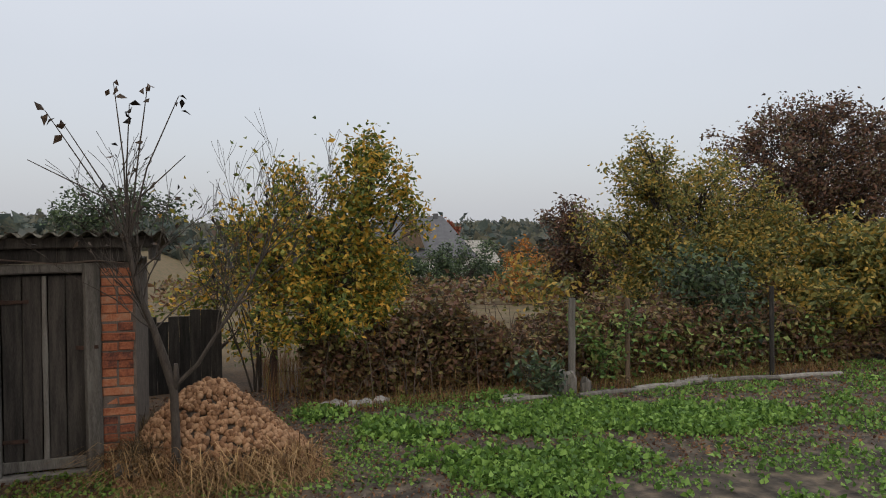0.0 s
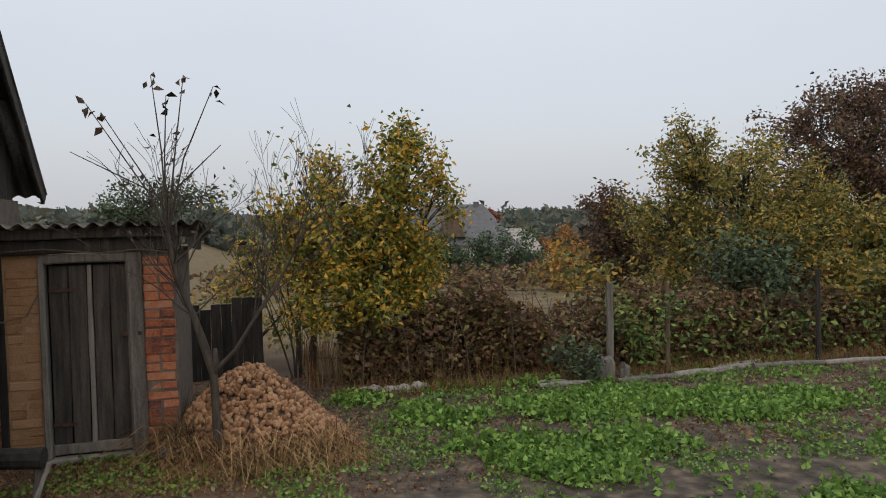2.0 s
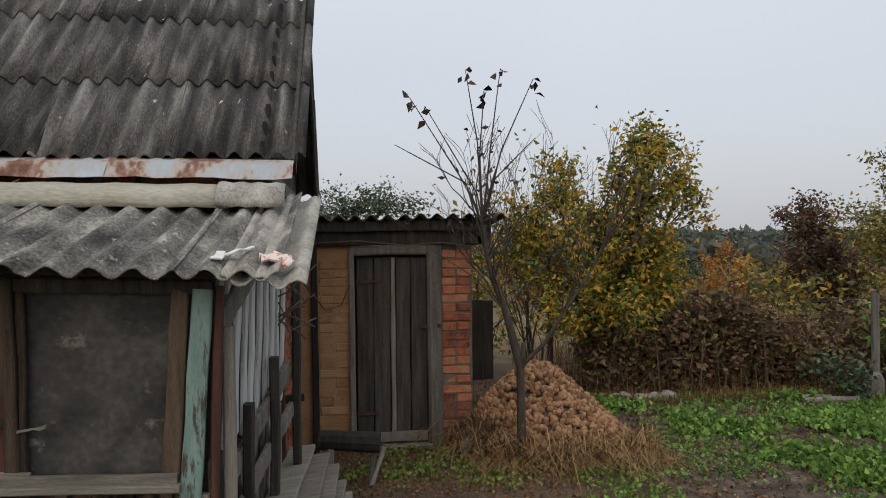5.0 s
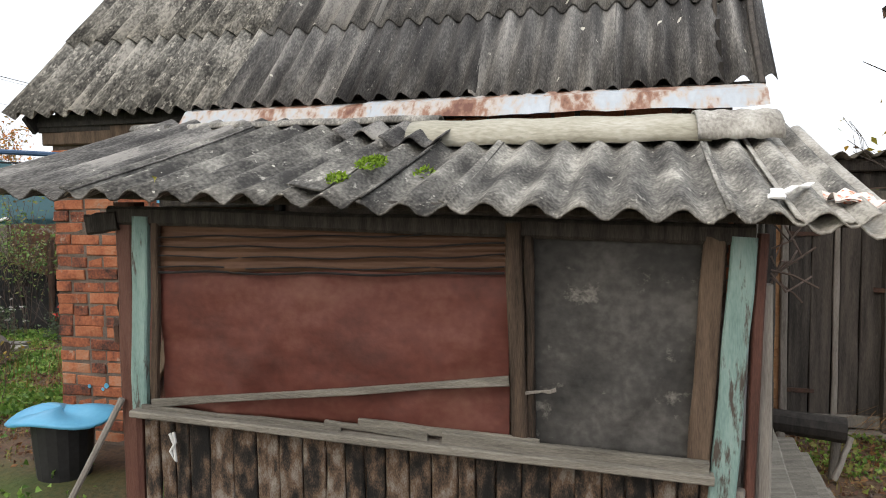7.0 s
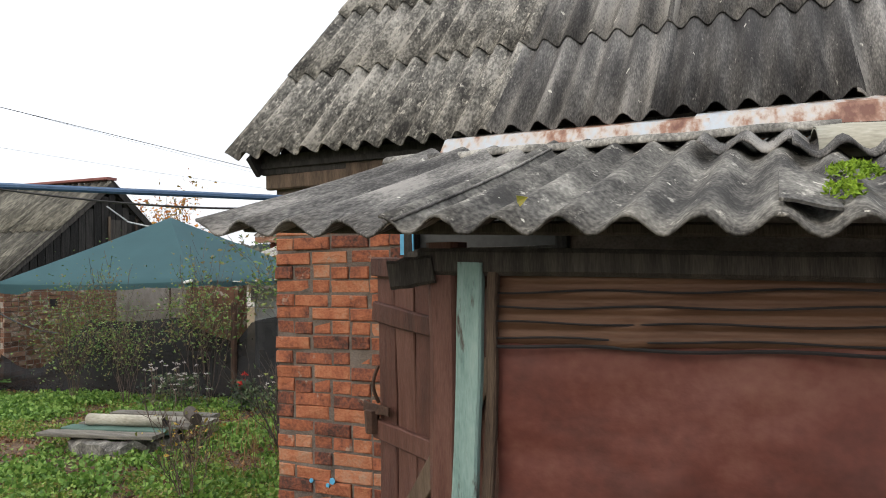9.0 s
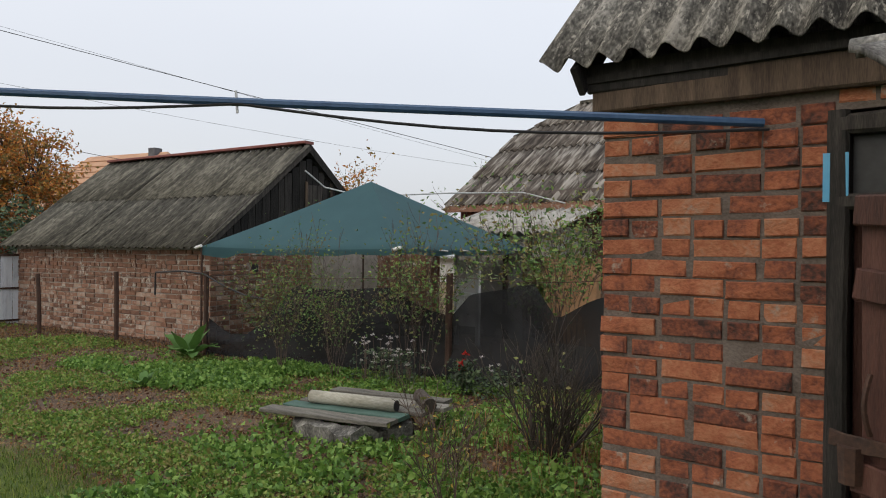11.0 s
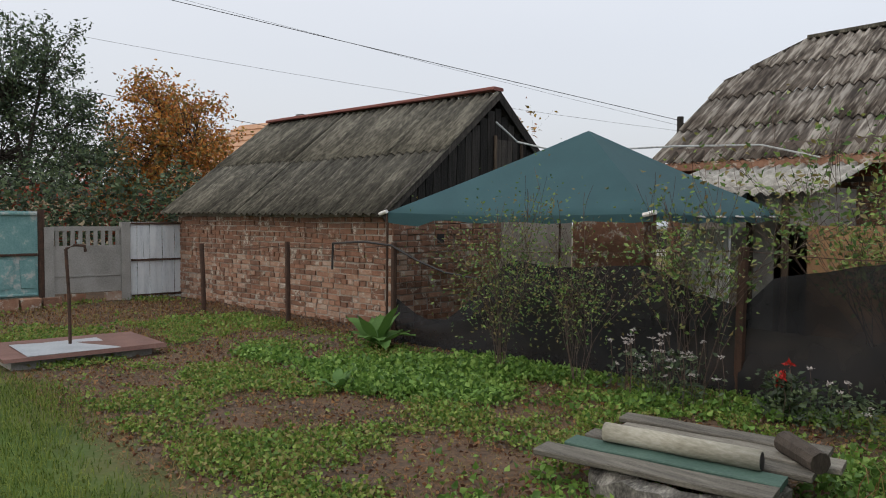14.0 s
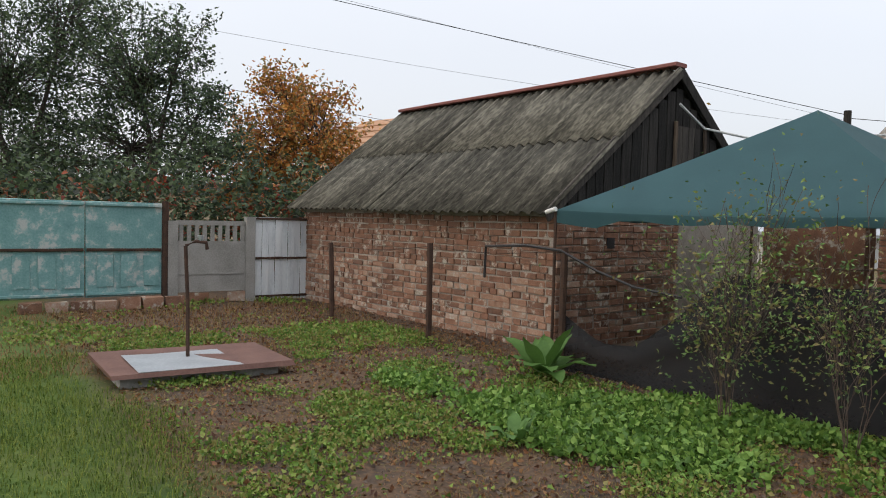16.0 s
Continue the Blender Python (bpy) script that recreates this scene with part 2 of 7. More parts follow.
M["bark"] = mat("grey_bark", [(0.3, (0.028, 0.023, 0.019)), (0.7, (0.085, 0.070, 0.058))], 14, 0.9, 0.6, 70, (2, 2, 0.6))
M["twig"] = mat("dry_twigs", [(0.3, (0.0425, 0.02975, 0.0238)), (0.7, (0.1275, 0.0935, 0.0748))], 9, 0.9, 0.2, 40, island=True, vary=0.5)
M["straw"] = mat("dry_straw", [(0.25, (0.10, 0.055, 0.022)), (0.5, (0.22, 0.125, 0.05)), (0.75, (0.34, 0.22, 0.10))], 5, 0.8, 0.0, 40, island=True, vary=0.8)
M["straw_dark"] = mat("withered_bean_stalks", [(0.25, (0.035, 0.024, 0.014)), (0.5, (0.085, 0.058, 0.030)), (0.75, (0.17, 0.115, 0.055))], 5, 0.8, 0.0, 40, island=True, vary=0.8)
M["potato"] = mat("earthy_potatoes", [(0.25, (0.138, 0.069, 0.03312)), (0.5, (0.2484, 0.1334, 0.069)), (0.75, (0.3312, 0.2024, 0.115))], 14, 0.85, 0.2, 90, vary=0.6)
M["potato_rest"] = mat("earthy_potatoes_deep", [(0.25, (0.1288, 0.0644, 0.03128)), (0.5, (0.23, 0.1242, 0.0644)), (0.75, (0.3128, 0.1886, 0.1058))], 14, 0.85, 0.2, 90, island=True, vary=0.6)
M["teal_door"] = mat("peeling_teal_paint", [(0.3, (0.10, 0.22, 0.22)), (0.6, (0.19, 0.34, 0.335)), (0.8, (0.31, 0.42, 0.41))], 4, 0.6, 0.3, 40, spots=(0.40, 0.42, 0.41), spot_scale=4, spot_at=0.52)
M["moss"] = mat("bright_moss", [(0.3, (0.08, 0.16, 0.012)), (0.7, (0.24, 0.36, 0.03))], 30, 0.95, 0.8, 120)
M["white_paint"] = mat("dull_white_wall", [(0.3, (0.52, 0.52, 0.51)), (0.7, (0.68, 0.68, 0.67))], 3, 0.8, 0.1, 40)
M["roof_far"] = mat("grey_tile_roof", [(0.3, (0.07, 0.072, 0.08)), (0.7, (0.13, 0.13, 0.14))], 3, 0.7, 0.2, 30)
M["tan_roof"] = mat("tan_tiled_roof", [(0.3, (0.336, 0.18, 0.102)), (0.7, (0.48, 0.3, 0.192))], 3, 0.7, 0.2, 30)
M["red_tin"] = mat("dull_red_ridge", [(0.3, (0.15, 0.045, 0.04)), (0.7, (0.23, 0.09, 0.075))], 4, 0.6, 0.1, 40)
M["glass"] = mat("dusty_window_glass", [(0.3, (0.02, 0.022, 0.023)), (0.7, (0.05, 0.052, 0.054))], 2, 0.35, 0.0, 30)
M["rag"] = mat("pink_and_white_rag", [(0.45, (0.55, 0.14, 0.06)), (0.5, (0.62, 0.55, 0.50))], 12, 0.9, 0.2, 60)

M["l_green"] = leaf_mat("bright_seedling_leaves", [(0.06061, 0.1259, 0.0243), (0.1263, 0.2339, 0.04557), (0.2021, 0.3298, 0.06582)])
M["l_weed"] = leaf_mat("yellow_green_weeds", [(0.0779, 0.148, 0.0266), (0.1435, 0.248, 0.04275), (0.2132, 0.296, 0.057), (0.2214, 0.2, 0.0665)])
M["l_yardgreen"] = leaf_mat("fresh_yard_greenery", [(0.066, 0.1403, 0.026), (0.132, 0.2507, 0.045), (0.1936, 0.306, 0.065)])
M["l_hosta"] = leaf_mat("broad_green_leaves", [(0.05, 0.12, 0.026), (0.10, 0.20, 0.045)])
M["l_yellow"] = leaf_mat("yellowing_leaves", [(0.07425, 0.1053, 0.024), (0.1418, 0.1688, 0.0324), (0.243, 0.2295, 0.0372), (0.351, 0.27, 0.0408), (0.54, 0.3105, 0.0432)])
M["l_olive"] = leaf_mat("olive_leaves", [(0.0812, 0.09555, 0.0294), (0.1522, 0.1638, 0.0462), (0.2537, 0.223, 0.063), (0.4314, 0.2844, 0.0588)])
M["l_maroon"] = leaf_mat("maroon_brown_leaves", [(0.04725, 0.03062, 0.0252), (0.1063, 0.05687, 0.0399), (0.1937, 0.09625, 0.0567), (0.1181, 0.09844, 0.0504)])
M["l_bramble"] = leaf_mat("wilted_bramble_leaves", [(0.056, 0.0429, 0.025), (0.133, 0.0754, 0.04375), (0.238, 0.13, 0.0625), (0.119, 0.13, 0.045), (0.238, 0.195, 0.065), (0.14, 0.0715, 0.05)])
M["l_dark"] = leaf_mat("dark_green_leaves", [(0.03308, 0.05005, 0.03185), (0.06143, 0.09555, 0.05233), (0.1063, 0.1479, 0.06825)])
M["l_orange"] = leaf_mat("orange_autumn_leaves", [(0.29, 0.105, 0.0286), (0.522, 0.196, 0.0416), (0.609, 0.294, 0.0585), (0.29, 0.196, 0.052), (0.1885, 0.14, 0.0455)])
M["l_red"] = leaf_mat("red_autumn_leaves", [(0.1925, 0.0385, 0.0245), (0.3325, 0.07875, 0.0385), (0.175, 0.0875, 0.035)])
M["l_bush"] = leaf_mat("fresh_green_bush_leaves", [(0.066, 0.126, 0.036), (0.132, 0.234, 0.0576), (0.228, 0.318, 0.084), (0.192, 0.156, 0.06)])
M["l_fallen"] = leaf_mat("fallen_leaves", [(0.08619, 0.0389, 0.02431), (0.1856, 0.08508, 0.04133), (0.2917, 0.158, 0.06077), (0.1326, 0.1034, 0.08508)])
M["l_grass"] = leaf_mat("lawn_grass", [(0.05844, 0.1025, 0.01584), (0.1116, 0.164, 0.0264), (0.1754, 0.2091, 0.04224)], 0.9)
M["l_drygrass"] = leaf_mat("dry_grass", [(0.1231, 0.05831, 0.02407), (0.2317, 0.1166, 0.04922), (0.1737, 0.1516, 0.04376)])
M["petal_white"] = leaf_mat("white_petals", [(0.39, 0.345, 0.345), (0.495, 0.465, 0.45)])
M["petal_red"] = leaf_mat("red_petals", [(0.36, 0.016, 0.014), (0.50, 0.035, 0.025)])
# pale grey-green tones: the distance haze is put into the leaf colour
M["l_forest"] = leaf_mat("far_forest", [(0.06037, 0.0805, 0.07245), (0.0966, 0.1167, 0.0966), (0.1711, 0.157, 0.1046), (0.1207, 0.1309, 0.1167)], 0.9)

# dark shade netting: threads with gaps, so that things behind show through
def net_material():
    m = bpy.data.materials.new("dark_shade_netting")
    m.use_nodes = True
    nt = m.node_tree
    b = nt.nodes["Principled BSDF"]
    b.inputs["Base Color"].default_value = (0.020, 0.021, 0.023, 1)
    b.inputs["Specular IOR Level"].default_value = 0.05
    b.inputs["Roughness"].default_value = 0.7
    t = nt.nodes.new("ShaderNodeBsdfTransparent")
    nz = nt.nodes.new("ShaderNodeTexNoise")
    nz.inputs["Scale"].default_value = 2.5
    tc = nt.nodes.new("ShaderNodeTexCoord")
    nt.links.new(tc.outputs["Object"], nz.inputs["Vector"])
    r = ramp_node(nt, [(0.3, (0.86, 0.86, 0.86)), (0.7, (0.98, 0.98, 0.98))])
    nt.links.new(nz.outputs[0], r.inputs[0])
    mx = nt.nodes.new("ShaderNodeMixShader")
    nt.links.new(r.outputs[0], mx.inputs[0])
    nt.links.new(t.outputs[0], mx.inputs[1])
    nt.links.new(b.outputs[0], mx.inputs[2])
    nt.links.new(mx.outputs[0], nt.nodes["Material Output"].inputs[0])
    return m


M["net"] = net_material()


# daylight passes through the thin shade cloth
def thin_cloth(m, amount):
    nt = m.node_tree
    b = nt.nodes["Principled BSDF"]
    tr = nt.nodes.new("ShaderNodeBsdfTranslucent")
    tr.inputs[0].default_value = (0.30, 0.52, 0.52, 1)
    mx = nt.nodes.new("ShaderNodeMixShader")
    mx.inputs[0].default_value = amount
    nt.links.new(b.outputs[0], mx.inputs[1])
    nt.links.new(tr.outputs[0], mx.inputs[2])
    nt.links.new(mx.outputs[0], nt.nodes["Material Output"].inputs[0])


thin_cloth(M["tent"], 0.22)


# the ground: dark tilled earth, trodden brown litter, a strip of lawn
def ground_material():
    m = mat("earth_with_litter", [(0.28, (0.030, 0.025, 0.021)), (0.44, (0.062, 0.044, 0.032)), (0.55, (0.112, 0.070, 0.042)), (0.66, (0.062, 0.050, 0.040)), (0.82, (0.12, 0.092, 0.065))], 1.3, 0.97, 1.0, 26, obj=False, fine_amt=0.5)
    nt = m.node_tree
    n, l = nt.nodes, nt.links
    b = n["Principled BSDF"]
    src = b.inputs["Base Color"].links[0].from_socket
    tc = n.new("ShaderNodeTexCoord")
    sp = n.new("ShaderNodeSeparateXYZ")
    l.new(tc.outputs["Object"], sp.inputs[0])
    nz = n.new("ShaderNodeTexNoise")
    nz.inputs["Scale"].default_value, nz.inputs["Detail"].default_value = 1.6, 6
    l.new(tc.outputs["Object"], nz.inputs["Vector"])
    # lawn towards the house, and grassland far off
    a = n.new("ShaderNodeMath")
    a.operation = "MULTIPLY_ADD"
    a.inputs[1].default_value = 1.6
    l.new(nz.outputs[0], a.inputs[0])
    l.new(sp.outputs["Y"], a.inputs[2])
    lawn = ramp_node(nt, [(0.0, (1, 1, 1)), (1.0, (0, 0, 0))])
    mr = n.new("ShaderNodeMapRange")
    mr.inputs["From Min"].default_value, mr.inputs["From Max"].default_value = 3.9, 4.7
    l.new(a.outputs[0], mr.inputs["Value"])
    side = n.new("ShaderNodeMapRange")
    side.inputs["From Min"].default_value, side.inputs["From Max"].default_value = -3.2, -1.8
    l.new(sp.outputs["X"], side.inputs["Value"])
    most = n.new("ShaderNodeMath")
    most.operation = "MAXIMUM"
    l.new(mr.outputs[0], most.inputs[0])
    l.new(side.outputs[0], most.inputs[1])
    l.new(most.outputs[0], lawn.inputs[0])
    far = n.new("ShaderNodeMapRange")
    far.inputs["From Min"].default_value, far.inputs["From Max"].default_value = 9.5, 13.0
    l.new(a.outputs[0], far.inputs["Value"])
    mx = n.new("ShaderNodeMix")
    mx.data_type = "RGBA"
    l.new(lawn.outputs[0], mx.inputs[0])
    l.new(src, mx.inputs[6])
    g = ramp_node(nt, [(0.3, (0.042, 0.078, 0.016)), (0.55, (0.07, 0.115, 0.022)), (0.75, (0.11, 0.13, 0.04))])
    l.new(nz.outputs[0], g.inputs[0])
    l.new(g.outputs[0], mx.inputs[7])
    mx2 = n.new("ShaderNodeMix")
    mx2.data_type = "RGBA"
    l.new(far.outputs[0], mx2.inputs[0])
    l.new(mx.outputs[2], mx2.inputs[6])
    g2 = ramp_node(nt, [(0.3, (0.075, 0.070, 0.028)), (0.55, (0.135, 0.095, 0.05)), (0.75, (0.16, 0.13, 0.075))])
    l.new(nz.outputs[0], g2.inputs[0])
    l.new(g2.outputs[0], mx2.inputs[7])
    # grey-brown tilled soil of the garden
    gs = ramp_node(nt, [(0.3, (0.022, 0.019, 0.016)), (0.5, (0.064, 0.052, 0.040)), (0.68, (0.135, 0.105, 0.075))])
    fine_n = n.new("ShaderNodeTexNoise")
    fine_n.inputs["Scale"].default_value, fine_n.inputs["Detail"].default_value = 7.0, 8
    l.new(tc.outputs["Object"], fine_n.inputs["Vector"])
    l.new(fine_n.outputs[0], gs.inputs[0])
    gx = n.new("ShaderNodeMapRange")
    gx.inputs["From Min"].default_value, gx.inputs["From Max"].default_value = 3.4, 4.4
    l.new(sp.outputs["X"], gx.inputs["Value"])
    gy = n.new("ShaderNodeMapRange")
    gy.inputs["From Min"].default_value, gy.inputs["From Max"].default_value = 8.6, 7.6
    l.new(sp.outputs["Y"], gy.inputs["Value"])
    gm = n.new("ShaderNodeMath")
    gm.operation = "MULTIPLY"
    l.new(gx.outputs[0], gm.inputs[0])
    l.new(gy.outputs[0], gm.inputs[1])
    mx3 = n.new("ShaderNodeMix")
    mx3.data_type = "RGBA"
    l.new(gm.outputs[0], mx3.inputs[0])
    l.new(mx2.outputs[2], mx3.inputs[6])
    l.new(gs.outputs[0], mx3.inputs[7])
    l.new(mx3.outputs[2], b.inputs["Base Color"])
    return m


M["ground"] = ground_material()

M["wood_tarred"] = mat("tarred_boards", [(0.28, (0.006, 0.0055, 0.005)), (0.5, (0.016, 0.0145, 0.013)), (0.72, (0.042, 0.038, 0.034))], 5, 0.9, 0.5, 60, (6, 6, 0.5), vary=0.25)
M["plaster_dark"] = mat("dark_stained_plaster", [(0.3, (0.075, 0.062, 0.055)), (0.7, (0.16, 0.135, 0.12))], 1.5, 0.95, 0.3, 40)
M["brick_clay"] = mat("clay_smeared_brick", [(0.25, (0.20, 0.105, 0.05)), (0.5, (0.30, 0.175, 0.09)), (0.75, (0.34, 0.22, 0.13))], 9, 0.95, 0.5, 70, vary=0.35)
M["slate_pale"] = mat("lichened_asbestos", [(0.36, (0.035, 0.033, 0.030)), (0.47, (0.12, 0.115, 0.10)), (0.58, (0.30, 0.285, 0.25))], 3.4, 0.95, 0.9, 40, (3, 0.8, 0.8), spots=(0.38, 0.36, 0.31), spot_scale=16, spot_at=0.56, vary=0.12)
M["slate_white"] = mat("limewashed_asbestos", [(0.34, (0.14, 0.13, 0.115)), (0.5, (0.29, 0.28, 0.25)), (0.66, (0.43, 0.42, 0.385))], 5.0, 0.92, 0.7, 50, (1.5, 1, 1), spots=(0.12, 0.115, 0.10), spot_scale=10, spot_at=0.63)
M["gate_tin"] = mat("pale_sheet_metal", [(0.3, (0.40, 0.43, 0.46)), (0.5, (0.56, 0.59, 0.61)), (0.7, (0.64, 0.66, 0.67))], 3, 0.5, 0.1, 30, (3, 3, 0.6))


# ---- building helpers ----
R = random.Random(7)


class Shape:
    """Collects vertices and faces of one mesh."""

    def __init__(self):
        self.v, self.f = [], []

    def add(self, verts, faces):
        k = len(self.v)
        self.v += [tuple(p) for p in verts]
        self.f += [tuple(i + k for i in face) for face in faces]
        return self

    def box(self, lo, hi, m=None, jit=0.0):
        pts = [Vector((hi[0] if i & 1 else lo[0], hi[1] if i & 2 else lo[1], hi[2] if i & 4 else lo[2])) for i in range(8)]
        if jit:
            pts = [p + Vector((R.uniform(-jit, jit), R.uniform(-jit, jit), R.uniform(-jit, jit))) for p in pts]
        if m is not None:
            pts = [m @ p for p in pts]
        return self.add(pts, [(0, 2, 3, 1), (4, 5, 7, 6), (0, 1, 5, 4), (2, 6, 7, 3), (0, 4, 6, 2), (1, 3, 7, 5)])

    def plank(self, a, b, width, thick, side=(0, 0, 1), wob=0.004, n=5):
        """A sawn board from a to b with chamfered edges and an uneven outline; side: the way its width goes."""
        a, b = Vector(a), Vector(b)
        d = (b - a).normalized()
        s = Vector(side)
        s = (s - d * s.dot(d)).normalized()
        t = d.cross(s)
        c = min(width, thick) * 0.18
        prof = [(-width / 2 + c, -thick / 2), (width / 2 - c, -thick / 2), (width / 2, -thick / 2 + c), (width / 2, thick / 2 - c),
                (width / 2 - c, thick / 2), (-width / 2 + c, thick / 2), (-width / 2, thick / 2 - c), (-width / 2, -thick / 2 + c)]
        vs, fs = [], []
        for i in range(n + 1):
            p = a.lerp(b, i / n)
            w1, w2, w3 = R.uniform(-wob, wob), R.uniform(-wob, wob), R.uniform(-wob, wob)
            for x, y in prof:
                vs.append(p + s * (x + (w1 if x > 0 else w2)) + t * (y + w3))
        for i in range(n):
            for j in range(8):
                q = (j + 1) % 8
                fs.append((i * 8 + j, i * 8 + q, i * 8 + 8 + q, i * 8 + 8 + j))
        fs.append(tuple(range(7, -1, -1)))
        fs.append(tuple(range(n * 8, n * 8 + 8)))
        return self.add(vs, fs)

    def tube(self, pts, radii, sides=6, cap=True):
        vs, fs = [], []
        pts = [Vector(p) for p in pts]
        for i, p in enumerate(pts):
            d = (pts[min(i + 1, len(pts) - 1)] - pts[max(i - 1, 0)])
            d = d.normalized() if d.length > 1e-9 else Vector((0, 0, 1))
            u = d.cross(Vector((0.31, 0.93, 0.2)))
            u = u.normalized() if u.length > 1e-6 else Vector((1, 0, 0))
            w = d.cross(u)
            r = radii[i] if isinstance(radii, (list, tuple)) else radii
            for j in range(sides):
                a = 2 * math.pi * j / sides
                vs.append(p + u * (r * math.cos(a)) + w * (r * math.sin(a)))
        for i in range(len(pts) - 1):
            for j in range(sides):
                q = (j + 1) % sides
                fs.append((i * sides + j, i * sides + q, (i + 1) * sides + q, (i + 1) * sides + j))
        if cap:
            fs.append(tuple(range(sides - 1, -1, -1)))
            fs.append(tuple(range((len(pts) - 1) * sides, len(pts) * sides)))
        return self.add(vs, fs)

    def mesh(self, name):
        me = bpy.data.meshes.new(name)
        me.from_pydata(self.v, [], self.f)
        me.update()
        return me


def part(name, shape, material, parent=None, label="", smooth=False, kind=""):
    me = shape.mesh(name) if isinstance(shape, Shape) else shape
    if not me.materials:
        me.materials.append(material)
    if smooth:
        me.polygons.foreach_set("use_smooth", [True] * len(me.polygons))
    ob = new(name, me)
    if parent is not None:
        ob.parent = parent
    return tagged(ob, label=label, kind=kind)


def thing(name, label, category, group="", kind="", at=(0, 0, 0)):
    ob = new(name)
    ob.empty_display_size = 0.1
    ob.location = at
    return tagged(ob, label, category, group, kind)


def stuff_mesh(name, verts, faces, material, parent=None, label="", category="", smooth=False):
    me = bpy.data.meshes.new(name)
    me.vertices.add(len(verts))
    me.vertices.foreach_set("co", np.asarray(verts, dtype=np.float32).ravel())
    faces = np.asarray(faces, dtype=np.int32)
    k = faces.shape[1]
    me.loops.add(faces.size)
    me.loops.foreach_set("vertex_index", faces.ravel())
    me.polygons.add(len(faces))
    me.polygons.foreach_set("loop_start", np.arange(0, faces.size, k, dtype=np.int32))
    me.polygons.foreach_set("loop_total", np.full(len(faces), k, dtype=np.int32))
    me.update(calc_edges=True)
    me.validate()
    me.materials.append(material)
    ob = new(name, me)
    if parent is not None:
        ob.parent = parent
    return tagged(ob, label, category, kind="stuff" if parent is None else "")


def leaf_cloud(rng, centres, size, spread=0.35, droop=0.0, up=0.0, aspect=0.5):
    """A folded leaf of four triangles at each centre, turned by chance. Returns vertices and faces."""
    n = len(centres)
    d = rng.normal(size=(n, 3))
    d[:, 2] = d[:, 2] * 0.6 - droop + up
    d /= np.linalg.norm(d, axis=1)[:, None]
    o = rng.normal(size=(n, 3))
    s = np.cross(d, o)
    s /= np.linalg.norm(s, axis=1)[:, None] + 1e-9
    nn = np.cross(s, d)
    L = size * (1 + spread * rng.uniform(-1, 1, n))[:, None]
    w = L * aspect
    base = centres
    tip = centres + d * L - nn * L * 0.15
    midp = centres + d * L * 0.45 + nn * L * 0.0
    left = midp + s * w * 0.5 + nn * w * 0.22
    right = midp - s * w * 0.5 + nn * w * 0.22
    v = np.stack([base, right, tip, left, midp], axis=1).reshape(-1, 3)
    k = np.arange(n)[:, None] * 5
    f = np.concatenate([k + np.array([[0, 1, 4]]), k + np.array([[1, 2, 4]]), k + np.array([[2, 3, 4]]), k + np.array([[3, 0, 4]])], axis=0)
    return v, f


def ground_z(x, y):
    """Height of the ground: level yard, falling a little towards the garden, hills far off."""
    z = -0.004 * min(max(x - 1.5, 0.0), 11.0)
    d = math.hypot(x, y - 4)
    z -= 2.1 * min(max((d - 13) / 38, 0), 1) * (1 if x > 0 else 0.06)
    a = math.atan2(y, x)
    if d > 70:
        t = min((d - 70) / 260, 1)
        t = t * t * (3 - 2 * t)
        tall = 4.2 + 3.6 * (0.5 - 0.5 * math.cos(min(max((a - 0.9) / 1.2, 0), 1) * math.pi))
        z += t * tall * (1 + 0.16 * math.sin(a * 7) + 0.08 * math.sin(a * 17 + 1))
    return z


def corrugated(origin, u, v, width, length, pitch, amp, seed=0, thick=0.007, per=8, nv=3, sag=0.0, ragged=0.0):
    """One corrugated sheet: waves run along v. origin is its lower corner; u and v are unit vectors."""
    rr = random.Random(seed)
    origin, u, v = Vector(origin), Vector(u).normalized(), Vector(v).normalized()
    nrm = u.cross(v).normalized()
    nu = max(4, round(width / pitch * per))
    sh = Shape()
    top, bot = [], []
    rag = [rr.uniform(-1, 1) * ragged for _ in range(nu + 1)]
    for j in range(nv + 1):
        for i in range(nu + 1):
            x, y = width * i / nu, length * j / nv
            if j == 0:
                y += rag[i]
            h = amp * math.cos(2 * math.pi * x / pitch) - sag * math.sin(math.pi * j / nv)
            p = origin + u * x + v * y + nrm * h
            top.append(p)
            bot.append(p - nrm * thick)
    m, w = len(top), nu + 1
    fs = []
    for j in range(nv):
        for i in range(nu):
            a = j * w + i
            fs.append((a, a + 1, a + w + 1, a + w))
            fs.append((m + a, m + a + w, m + a + w + 1, m + a + 1))
    for i in range(nu):
        fs.append((i, m + i, m + i + 1, i + 1))
        a = nv * w + i
        fs.append((a, a + 1, m + a + 1, m + a))
    for j in range(nv):
        a = j * w
        fs.append((a, a + w, m + a + w, m + a))
        a = j * w + nu
        fs.append((a, m + a, m + a + w, a + w))
    return sh.add(top + bot, fs)


